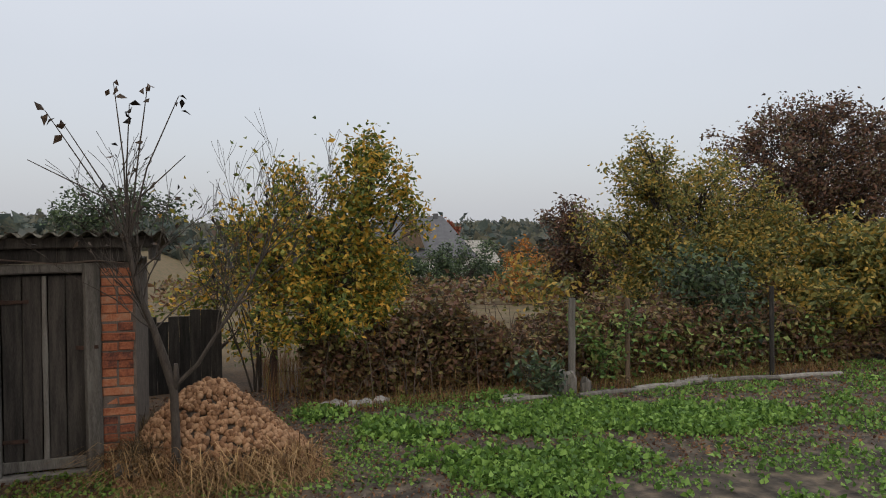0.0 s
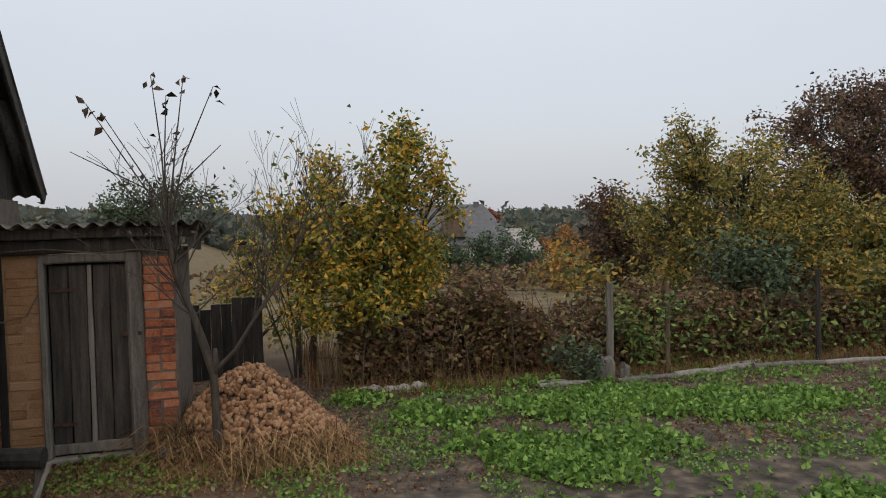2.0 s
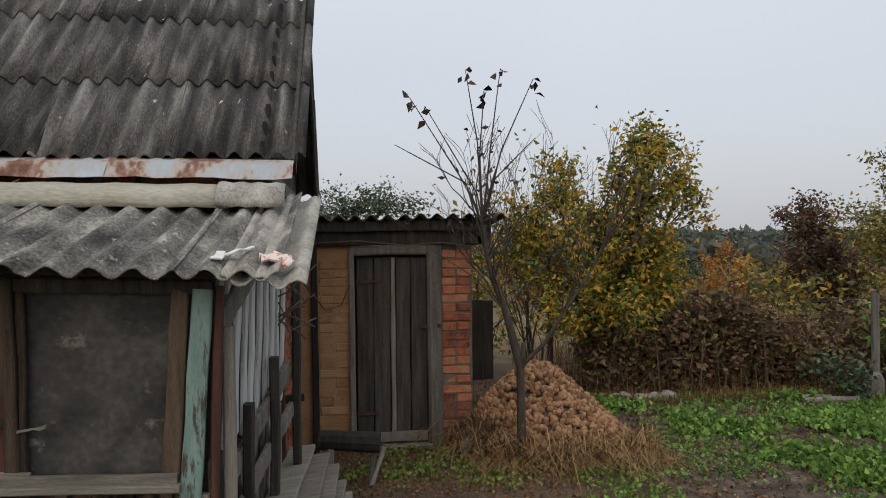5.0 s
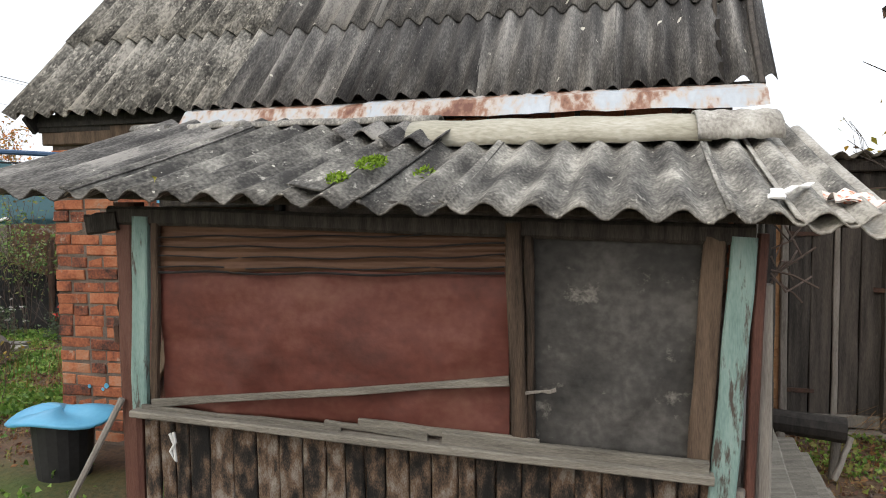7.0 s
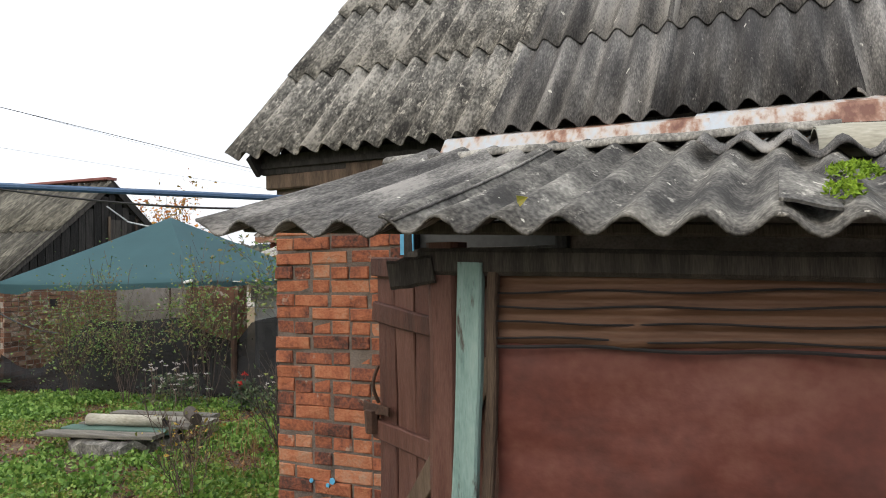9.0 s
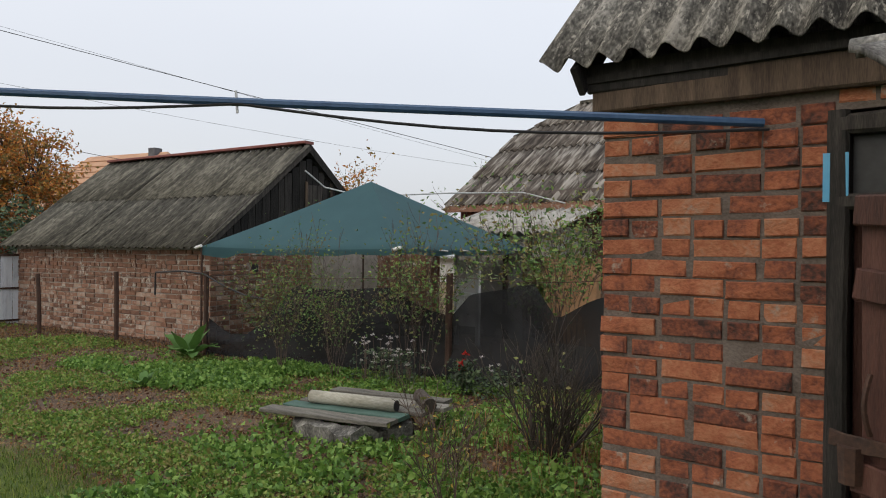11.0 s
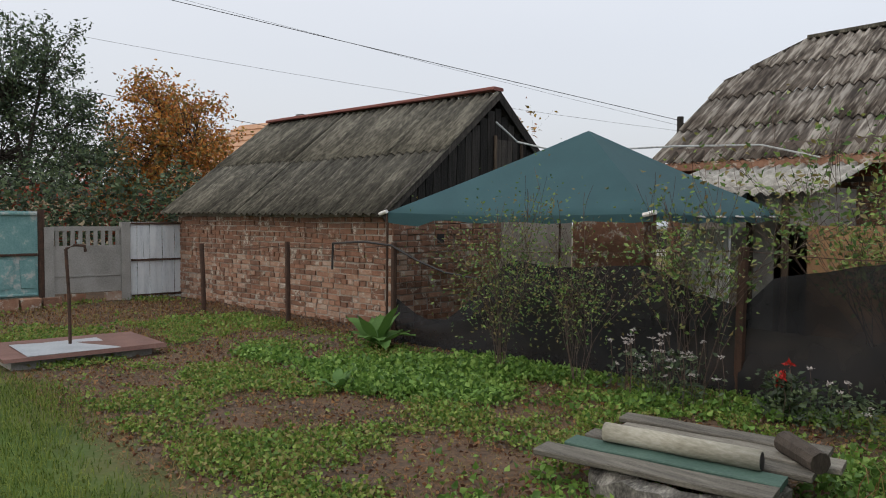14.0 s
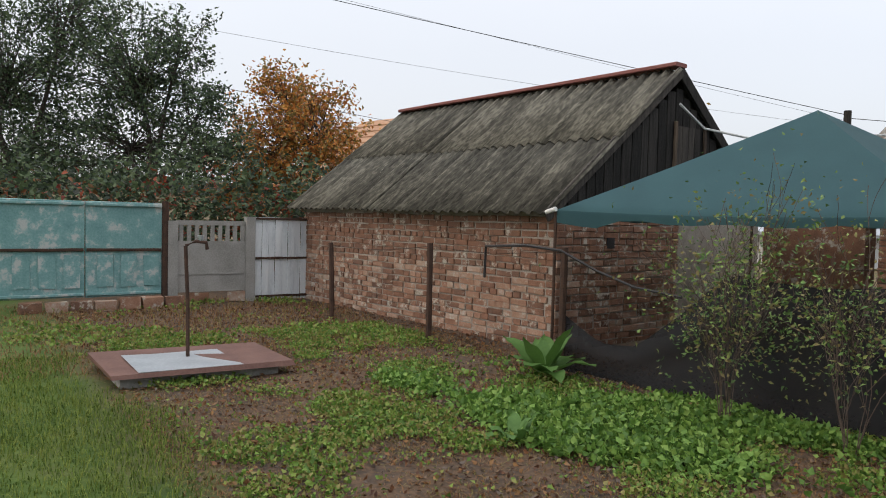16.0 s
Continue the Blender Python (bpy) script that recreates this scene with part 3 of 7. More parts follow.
def corrugated_roof(parent, origin, u, v, width, length, pitch, amp, waves, rows, material, seed=1, nv=2, lift=0.012, ragged=0.004, name="roof_sheet", pale=None, row=0.0):
    """Rows of overlapping sheets, upper rows over lower ones."""
    rr = random.Random(seed)
    u, v = Vector(u).normalized(), Vector(v).normalized()
    nrm = u.cross(v).normalized()
    n = max(1, round(width / (waves * pitch)))
    cw = width / n
    for j in range(rows):
        rl = row or length / rows
        for i in range(n):
            o = Vector(origin) + u * (cw * i + rr.uniform(-0.004, 0.004)) + v * (rl * j - (0.06 if j else 0) + rr.uniform(-0.02, 0.02)) + nrm * (lift * (j + 0.5 * (i % 2)) + rr.uniform(0, 0.004))
            wv = cw / waves
            part(name, corrugated(o, u, v, cw + wv * 0.3, min(rl + 0.08, length - rl * j + 0.02), wv, amp, rr.random(), nv=nv, sag=rr.uniform(0, 0.008), ragged=ragged), pale if pale and i < 2 and j < 3 else material, parent, smooth=True)


def brick_mesh(name, l, h, d, material, seed):
    """A worn brick: a box with chamfered, uneven face edges. x along the wall, y out of it, z up; origin at its lower corner."""
    rr = random.Random(seed)
    j = lambda a: rr.uniform(-a, a)
    c = 0.006
    outer = [(0, 0, 0), (l, 0, 0), (l, 0, h), (0, 0, h)]
    face = [(c + j(.006), d + j(.005), c + j(.002)), (l - c + j(.006), d + j(.005), c + j(.002)), (l - c + j(.006), d + j(.005), h - c + j(.002)), (c + j(.006), d + j(.005), h - c + j(.002))]
    rim = [(j(.002), d - c, j(.002)), (l + j(.002), d - c, j(.002)), (l + j(.002), d - c, h + j(.002)), (j(.002), d - c, h + j(.002))]
    sh = Shape()
    fs = [(8, 9, 10, 11)]
    for a in range(4):
        b = (a + 1) % 4
        fs += [(a, b, 4 + b, 4 + a), (4 + a, 4 + b, 8 + b, 8 + a)]
    fs.append((3, 2, 1, 0))
    sh.add(outer + rim + face, fs)
    me = sh.mesh(name)
    me.materials.append(material)
    return me


def brick_wall(parent, origin, u, length, height, material, seed=1, course=0.0755, limit=300, skip=None, proud=0.005, base=0.02):
    """Bricks laid in courses on the face of a mortar core. u: along the wall; the face looks to u rotated clockwise (seen from above)."""
    rr = random.Random(seed)
    u = Vector(u).normalized()
    nrm = Vector((u.y, -u.x, 0))
    turn = Matrix((u, nrm, Vector((0, 0, 1)))).transposed().to_4x4()
    full = [brick_mesh("brick", 0.245, course - 0.009, proud + base, material, seed * 10 + i) for i in range(5)]
    half = [brick_mesh("brick", 0.118, course - 0.009, proud + base, material, seed * 20 + i) for i in range(4)]
    made, rest = 0, Shape()
    k = 0
    while (k + 1) * course <= height + 0.001:
        x = 0.0
        header_row = k % 4 == 3
        first_half = k % 2 == 1
        while x < length - 0.03:
            long = not (header_row or first_half or rr.random() < 0.24)
            first_half = False
            l = 0.256 if long else 0.129
            if x + l > length + 0.02:
                long, l = False, 0.129
                if x + l > length + 0.05:
                    break
            if not (skip and skip(x + l / 2, k * course + course / 2)):
                at = Vector(origin) + u * (x + rr.uniform(-0.005, 0.005)) + Vector((0, 0, k * course + 0.005 + 0.006 * math.sin(x * 2.1 + k * 0.9))) - nrm * base + nrm * rr.uniform(-0.009, 0.006) + Vector((0, 0, rr.uniform(-0.004, 0.004)))
                m = Matrix.Translation(at) @ turn @ Matrix.Rotation(rr.uniform(-0.022, 0.022), 4, "Y") @ Matrix.Diagonal((rr.uniform(0.93, 1.015), 1, rr.uniform(0.90, 1.03), 1))
                me = rr.choice(full if long else half)
                if made < limit:
                    ob = new("brick", me)
                    ob.parent = parent
                    ob.matrix_basis = m
                    made += 1
                else:
                    rest.add([m @ w.co for w in me.vertices], [tuple(p.vertices) for p in me.polygons])
            x += l
        k += 1
    if rest.v:
        rm = bpy.data.materials.get(material.name + "_rest")
        part("brickwork", rest, rm or material, parent, kind="stuff")
    return made

# ---- ground ----
def build_ground():
    rings = [0.0]
    r = 0.35
    while r < 900:
        rings.append(r)
        r += 0.35 if r < 14 else r * 0.07
    seg = 128
    vs, fs = [], []
    for i, r in enumerate(rings):
        for j in range(seg):
            a = 2 * math.pi * j / seg
            x, y = -2 + r * math.cos(a), 3 + r * math.sin(a)
            z = ground_z(x, y)
            if r < 30:
                z += 0.022 * (noise.noise(Vector((x * 1.3, y * 1.3, 0))) + 0.5 * noise.noise(Vector((x * 4, y * 4, 3))))
            vs.append((x, y, z))
    for i in range(len(rings) - 1):
        for j in range(seg):
            q = (j + 1) % seg
            a, b = i * seg, (i + 1) * seg
            fs.append((a + j, b + j, b + q, a + q))
    sh = Shape().add(vs, fs)
    ob = part("ground", sh, M["ground"], smooth=True)
    tagged(ob, "dark earth with fallen leaves, lawn and far fields", "ground", kind="structure")


build_ground()

# ---- the brick summer kitchen with its steep corrugated roof ----
kitchen = thing("brick_outbuilding", "red brick outbuilding with a steep grey corrugated roof", "outbuilding", kind="structure")
FY, KX0, KX1 = 4.20, -3.145, 1.24
EZ, EY, RIDGE_Y, RIDGE_Z = 2.25, 4.09, 5.66, 3.78


def kitchen_walls():
    s = Shape()
    t = 0.25
    s.box((KX0 + 0.005, FY + 0.005, -0.1), (KX0 + 0.885, FY + t, 2.18))
    s.box((KX0 + 0.885, FY + 0.005, 1.98), (KX1 - 0.005, FY + t, 2.18))
    s.box((KX0 + 1.735, FY + 0.005, -0.1), (KX1 - 0.005, FY + t, 1.98))
    s.box((KX0 + 0.005, FY + t, -0.1), (KX0 + t, 6.9, 2.18))
    s.box((KX1 - t, FY + t, -0.1), (KX1 - 0.005, 6.9, 2.18))
    s.box((KX0 + t, 6.65, -0.1), (KX1 - t, 6.9, 2.18))
    part("masonry", s, M["mortar"], kitchen)
    # gable triangles of dark boards
    for x in (KX0 + 0.06, KX1 - 0.06):
        y = FY + 0.06
        while y < 6.85:
            top = EZ + (min(y, 2 * RIDGE_Y - y) - EY) * 0.975 - 0.05
            b = Shape().plank((x, y, 2.18), (x, y, max(top, 2.25)), 0.145, 0.025, (0, 1, 0))
            part("gable_board", b, M["wood_dark"], kitchen)
            y += 0.15
    # eaves board and a dark soffit
    part("eaves_board", Shape().plank((KX0 - 0.05, EY + 0.07, EZ - 0.05), (KX1 + 0.1, EY + 0.12, EZ - 0.05), 0.12, 0.03, (0, 0, 1)), M["wood_dark"], kitchen)
    part("cornice_board", Shape().plank((KX0 - 0.03, FY - 0.025, 2.125), (-1.75, FY - 0.02, 2.115), 0.13, 0.05, (0, 0, 1)), M["wood_brown"], kitchen, "dark brown cornice board")
    part("soffit", Shape().box((KX0 - 0.1, EY + 0.04, EZ - 0.07), (KX1 + 0.1, FY + 0.1, EZ - 0.04)), M["wood_dark"], kitchen)


kitchen_walls()
slope = Vector((0, RIDGE_Y - EY, RIDGE_Z - EZ))
corrugated_roof(kitchen, (-3.345, 4.017, EZ), (1, 0.0315, 0.001), slope, 4.76, slope.length, 0.1306, 0.030, 6, 3, M["slate_dark"], 3, pale=M["slate_pale"], row=0.875)
back = Vector((0, -slope.y, slope.z))
corrugated_roof(kitchen, (KX1 + 0.17, 2 * RIDGE_Y - EY, EZ), (-1, 0, 0), back, 4.63, slope.length, 0.1306, 0.021, 12, 2, M["slate_dark"], 4)
for sgn in (-1, 1):
    ends = [(KX0 - 0.06, 4.08, EZ - 0.07), (KX0 - 0.06, RIDGE_Y, RIDGE_Z - 0.07)] if sgn < 0 else [(KX1 + 0.13, EY + 0.1, EZ - 0.05), (KX1 + 0.13, RIDGE_Y, RIDGE_Z - 0.05)]
    part("bargeboard", Shape().plank(ends[0], ends[1], 0.13, 0.03, (0, -0.75, 0.66)), M["wood_dark"], kitchen)
part("bargeboard", Shape().plank((KX1 + 0.14, 2 * RIDGE_Y - EY, EZ - 0.05), (KX1 + 0.14, RIDGE_Y, RIDGE_Z - 0.05), 0.13, 0.03, (0, 0.75, 0.66)), M["wood_dark"], kitchen)

# rusty flashing strip under the eaves
flash = thing("tin_flashing", "rust-streaked galvanised tin flashing strips under the eaves", "flashing")
for x0, x1, z0, z1, dy in ((-1.95, -0.72, 2.155, 2.135, 0.0), (-0.78, 0.30, 2.150, 2.145, 0.012), (0.26, 1.38, 2.150, 2.138, 0.02)):
    s = Shape()
    n = 10
    vs, fs = [], []
    for i in range(n + 1):
        x = x0 + (x1 - x0) * i / n
        z = z0 + (z1 - z0) * i / n
        wv = R.uniform(-0.006, 0.006)
        for k, (yy, zz) in enumerate(((4.16, 0.10), (4.02 + dy, 0.06), (3.935 + dy, -0.032 + wv), (3.93 + dy, -0.035 + wv), (4.013 + dy, 0.063), (4.155, 0.103))):
            vs.append((x, yy, z + zz))
    for i in range(n):
        for k in range(6):
            q = (k + 1) % 6
            fs.append((i * 6 + k, i * 6 + q, i * 6 + 6 + q, i * 6 + 6 + k))
    fs += [tuple(range(6)), tuple(range(n * 6 + 5, n * 6 - 1, -1))]
    part("tin_strip", s.add(vs, fs), M["rusty_tin"], flash)

# ---- the lean-to porch with cloth-covered windows ----
porch = thing("lean_to_porch", "weathered timber lean-to porch with cloth-covered windows", "porch", kind="structure")
PY, PX0, PX1 = 2.70, -1.30, 1.09


def porch_roof_z(x, y):
    return 1.722 - 0.047 * (x + 1.951) + 0.2755 * (y - 2.369)


def porch_frame():
    def post(name, x0, x1, z0, z1, y, d, material, lean=0.0, label=""):
        part(name, Shape().plank(((x0 + x1) / 2, y, z0), ((x0 + x1) / 2 + lean, y, z1), x1 - x0, d, (1, 0, 0)), M[material], porch, label)
    post("corner_post", -1.40, -1.305, 0.0, 1.66, PY + 0.03, 0.10, "brown_paint")
    post("corner_board", -1.325, -1.25, 0.76, 1.60, PY - 0.03, 0.035, "turquoise", 0.038, "chipped turquoise board")
    post("window_stile", -1.235, -1.205, 0.80, 1.58, PY - 0.015, 0.03, "wood_brown", 0.033)
    post("mullion", 0.318, 0.378, 0.72, 1.57, PY - 0.03, 0.04, "wood_brown", -0.022)
    post("mullion", 0.374, 0.404, 0.72, 1.56, PY - 0.02, 0.03, "wood_brown", -0.008)
    post("window_stile", 0.925, 0.998, 0.68, 1.52, PY - 0.02, 0.035, "wood_brown", 0.052)
    post("corner_board", 1.003, 1.088, 0.60, 1.52, PY - 0.03, 0.035, "turquoise", 0.06, "chipped turquoise board")
    post("corner_post", 1.10, 1.135, 0.10, 1.53, PY + 0.01, 0.06, "brown_paint", 0.05)
    part("bracket_board", Shape().plank((-1.50, PY - 0.05, 1.565), (-1.37, PY - 0.02, 1.585), 0.085, 0.05, (0, 0, 1)), M["wood_dark"], porch)
    # head rail, sills and loose battens
    b = lambda nm, p, q, w, t, m, side=(0, 0, 1): part(nm, Shape().plank(p, q, w, t, side), M[m], porch)
    b("head_rail", (-1.42, PY + 0.0, 1.605), (1.14, PY + 0.0, 1.525), 0.075, 0.07, "wood_dark")
    b("rafter_board", (-1.90, 2.50, 1.722), (1.40, 2.62, 1.57), 0.035, 0.05, "wood_dark")
    b("sill_board", (-1.29, PY - 0.05, 0.775), (1.015, PY - 0.05, 0.700), 0.03, 0.10, "wood_greyx")
    b("sill_board", (0.06, PY - 0.055, 0.765), (1.0, PY - 0.055, 0.728), 0.05, 0.03, "wood_greyx")
    b("batten", (-1.21, PY - 0.045, 0.812), (0.31, PY - 0.045, 0.992), 0.032, 0.02, "wood_greyx")
    b("batten", (-1.26, PY - 0.05, 0.79), (-0.35, PY - 0.05, 0.765), 0.026, 0.022, "wood_greyx")
    b("batten", (-0.42, PY - 0.05, 0.785), (0.0, PY - 0.05, 0.762), 0.028, 0.02, "wood_greyx")
    b("batten", (-0.28, PY - 0.045, 0.80), (0.42, PY - 0.045, 0.765), 0.03, 0.02, "wood_greyx")
    b("batten", (0.36, PY - 0.04, 0.95), (0.48, PY - 0.04, 0.965), 0.014, 0.012, "wood_grey")


porch_frame()


def cloth_panel(name, x0, x1, z0a, z0b, z1a, z1b, material, label, bulge, folds=0, seed=0):
    """A cloth or felt panel nailed over a window: uneven, wrinkled, with thickness."""
    nx, nz = 48, 30
    vs, fs = [], []
    for k in range(2):
        for j in range(nz + 1):
            for i in range(nx + 1):
                u, w = i / nx, j / nz
                x = x0 + (x1 - x0) * u
                z = (z0a + (z0b - z0a) * u) * (1 - w) + (z1a + (z1b - z1a) * u) * w
                y = PY + 0.012 - bulge * math.sin(math.pi * u) * math.sin(math.pi * min(1, w * 1.1))
                y -= 0.018 * noise.noise(Vector((x * 3 + seed, z * 5, seed)))
                y -= 0.007 * noise.noise(Vector((x * 12 + z * 9, z * 14 - x * 5, seed)))
                y -= 0.024 * max(0, math.sin((x * 1.0 - z * 0.9) * 8 + seed + noise.noise(Vector((x, z, seed))))) ** 5 * (1 - w * 0.7)
                if folds:
                    y -= 0.012 * abs(math.sin(w * math.pi * folds + 0.3 * noise.noise(Vector((x * 2, 1, seed)))))
                vs.append((x, y + k * 0.004, z))
    w1 = nx + 1
    m = (nz + 1) * w1
    for j in range(nz):
        for i in range(nx):
            a = j * w1 + i
            fs.append((a, a + 1, a + w1 + 1, a + w1))
            fs.append((m + a, m + a + w1, m + a + w1 + 1, m + a + 1))
    for i in range(nx):
        fs.append((i, m + i, m + i + 1, i + 1))
        a = nz * w1 + i
        fs.append((a, a + 1, m + a + 1, m + a))
    return part(name, Shape().add(vs, fs), M[material], porch, label, smooth=True)


cloth_panel("cloth_panel", -1.20, 0.30, 0.78, 0.75, 1.37, 1.392, "red_cloth", "faded red oilcloth nailed over the window", 0.03, 0, 2.0)
cloth_panel("rolled_cloth", -1.20, 0.29, 1.365, 1.387, 1.575, 1.56, "brown_cloth", "brown oilcloth gathered in level folds", 0.0, 5, 5.0)
cloth_panel("felt_panel", 0.385, 0.985, 0.74, 0.72, 1.56, 1.53, "tar_felt", "weathered grey roofing felt over the window", 0.022, 0, 9.0)
for z in (1.368, 1.39, 1.432, 1.474, 1.516):
    part("cord", Shape().tube([(-1.19 + 1.48 * i / 24, PY - 0.018 - 0.003 * math.sin(i), z + 0.004 * math.sin(i * 0.8 + z * 40) + 0.020 * (i / 24) ** 4) for i in range(25)], 0.005 if z < 1.38 else 0.0032, 5), M["black"], porch)
# board skirting below the sill
x = -1.29
while x < 1.02:
    w = R.uniform(0.065, 0.115)
    top = 0.765 - 0.033 * (x + 1.29)
    part("skirting_board", Shape().plank((x + w / 2, PY + 0.0 + R.uniform(-0.006, 0.006), 0.02), (x + w / 2, PY + R.uniform(-0.006, 0.006), top), w - 0.006, 0.025, (1, 0, 0)), M["wood_patchy"], porch)
    x += w
part("corner_base", Shape().plank((1.06, PY - 0.01, 0.0), (1.06, PY - 0.01, 0.65), 0.12, 0.04, (1, 0, 0)), M["wood_grey"], porch)

# side of the porch towards the garden: whitewashed boards, dark braces
y = PY + 0.06
while y < 3.92:
    w = R.uniform(0.10, 0.14)
    sx = 1.11 + 0.17 * (y - PY)
    part("side_board", Shape().plank((sx, y + w / 2, 0.78 + R.uniform(-.02, .02)), (sx + 0.03, y + w / 2, porch_roof_z(1.1, y) - 0.06), w - 0.004, 0.02, (0, 1, 0)), M["white_board"], porch)
    part("side_board", Shape().plank((sx - 0.01, y + w / 2, 0.02), (sx - 0.01, y + w / 2, 0.76), w - 0.012, 0.02, (0, 1, 0)), M["wood_grey"], porch)
    y += w
for p, q, w in (((1.155, 2.78, 0.62), (1.35, 3.92, 0.98), 0.10), ((1.17, 2.80, 0.42), (1.36, 3.95, 0.72), 0.09), ((1.15, 2.74, 1.34), (1.23, 3.2, 1.58), 0.12)):
    part("side_brace", Shape().plank(p, q, w, 0.03, (0, 0, 1)), M["wood_grey"], porch)
for yy, z0, z1, m in ((3.05, 0.15, 0.95, "wood_dark"), (3.5, 0.2, 1.1, "wood_dark"), (3.99, 0.0, 1.75, "wood_dark"), (2.79, 0.2, 1.35, "wood_grey")):
    part("side_post", Shape().plank((1.175 + 0.17 * (yy - PY), yy, z0), (1.175 + 0.17 * (yy - PY), yy, z1), 0.07, 0.05, (0, 1, 0)), M[m], porch)

# the porch roof
roof_u = Vector((1, 0.021, -0.0425))
roof_v = Vector((0, 1, 0.2755))


def porch_roof():
    spans = ((-1.97, 0.64, 4, 0.0), (-1.37, 1.22, 8, 0.010), (-0.17, 0.32, 2, -0.006), (0.12, 0.93, 6, 0.006), (1.02, 0.42, 3, 0.010))
    for k, (x, wd, wv, up) in enumerate(spans):
        oy = 2.36 + 0.021 * (x + 1.95)
        o = (x, oy, 1.716 - 0.0425 * (x + 1.95) + up)
        ob = part("roof_sheet", corrugated(o, roof_u, roof_v, wd, 1.60 if k != 2 else 1.34, wd / wv, 0.022, 30 + k, 0.008, 12, 8, 0.012, 0.006), M["slate_dark" if k == 0 else "slate_grey"], porch, smooth=True)


porch_roof()
# loose broken slate pieces and moss on the roof
part("broken_slate", corrugated((-0.46, 2.45, 1.71), (0.95, 0.3, -0.045), (0.0, 1, 0.2755), 0.13, 0.42, 0.26, 0.01, 4), M["slate_grey"], porch)
for x, y, dx in ((-0.42, 3.3, 0.30), (-0.72, 3.45, 0.36)):
    part("broken_slate", corrugated((x, y, porch_roof_z(x, y) + 0.03), roof_u, roof_v, dx, 0.28, 0.15, 0.024, 8, 0.008, 8, 3), M["slate_dark"], porch, smooth=True)
rng = np.random.default_rng(5)
for cx, cy, rad, cnt in ((-0.29, 2.86, 0.10, 420), (-0.33, 2.60, 0.06, 160), (-0.02, 2.72, 0.06, 60)):
    a, r = rng.uniform(0, 6.28, cnt), rad * np.sqrt(rng.uniform(0, 1, cnt))
    px, py = cx + r * np.cos(a) * 0.6, cy + r * np.sin(a)
    pz = np.array([porch_roof_z(X, Y) + 0.024 for X, Y in zip(px, py)]) + 0.02 * (1 - (r / rad) ** 2)
    v, f = leaf_cloud(rng, np.stack([px, py, pz], 1), 0.018, up=0.6)
    stuff_mesh("moss_cushion", v, f, M["moss"], porch)
# roof edge strip under the flashing and the ridge-cap half pipes
def half_pipe(name, p, q, r, material, parent, label=""):
    p, q = Vector(p), Vector(q)
    d = (q - p).normalized()
    s = d.cross(Vector((0, 0, 1))).normalized()
    t = s.cross(d)
    vs, fs, n, k = [], [], 14, 12
    for i in range(n + 1):
        c = p.lerp(q, i / n) + t * 0.004 * math.sin(i * 1.7)
        for rr_ in (r, r - 0.012):
            for j in range(k + 1):
                a = math.pi * j / k
                vs.append(c + s * (rr_ * 1.15 * math.cos(a)) + t * (rr_ * 0.72 * math.sin(a)))
    w = 2 * (k + 1)
    for i in range(n):
        for j in range(k):
            a = i * w + j
            fs.append((a, a + 1, a + w + 1, a + w))
            a += k + 1
            fs.append((a, a + w, a + w + 1, a + 1))
        a = i * w
        fs.append((a, a + w, a + w + k + 1, a + k + 1))
        a = i * w + k
        fs.append((a, a + k + 1, a + w + k + 1, a + w))
    for i in (0, n):
        for j in range(k):
            a = i * w + j
            fs.append((a, a + 1, a + k + 2, a + k + 1))
    return part(name, Shape().add(vs, fs), M[material], parent, label, smooth=True)


cap = thing("ridge_cap", "pale cement half-pipe ridge cap on the porch roof", "ridge cap")
half_pipe("cap_piece", (-0.35, 3.66, 1.915), (1.06, 3.726, 1.907), 0.20, "pipe_cement", cap)
half_pipe("cap_piece", (1.0, 3.722, 1.912), (1.36, 3.74, 1.908), 0.212, "slate_white", cap, "lichened end piece of the cap")
cap2 = thing("ridge_cap", "thin grey cement strip at the head of the porch roof", "ridge cap")
half_pipe("cap_piece", (-2.17, 3.84, 2.085), (-0.25, 3.80, 2.065), 0.06, "slate_grey", cap2)
edge = thing("corner_sheet", "lichen-white corrugated sheet over the porch corner", "roof sheet")
part("sheet", corrugated((1.215, 2.437, 1.572), (1, 0.03, -0.085), (0.0, 1, 0.2755), 0.335, 1.66, 0.15, 0.022, 77, 0.008, 12, 8, 0.01, 0.01), M["slate_white"], edge, smooth=True)

# ---- ceiling of the porch is its roof; the brown plank door standing open beside it ----
door = thing("plank_door", "dark brown plank door standing open, propped with a board", "door", kind="structure")
DA, DB = Vector((-2.11, 3.62, 0)), Vector((-1.40, 3.345, 0))
dd = (DB - DA).normalized()
dn = Vector((dd.y, -dd.x, 0))
for i in range(6):
    w = (DB - DA).length / 6
    p = DA + dd * (w * (i + 0.5))
    tilt = -0.05 * i / 6
    part("door_board", Shape().plank((p.x, p.y, 0.12), (p.x, p.y, 1.62 + tilt), w - 0.006, 0.024, dd), M["brown_paint"], door)
for z, dz in ((1.60, -0.045), (1.40, -0.10), (0.88, -0.05)):
    a, b = DA + dn * 0.028, DA + dd * (0.70 if z > 1 else 0.42) + dn * 0.028
    part("ledge", Shape().plank((a.x, a.y, z), (b.x, b.y, z + dz), 0.085, 0.03, (0, 0, 1)), M["brown_paint"], door)
a, b = DA + dn * 0.06 + dd * 0.22, DA + dn * 0.05 + dd * 0.74
part("prop_board", Shape().plank((a.x, a.y, 0.52), (b.x, b.y, 1.23), 0.09, 0.025, (0, 0, 1)), M["wood_brown"], door)
a = DA + dn * 0.05
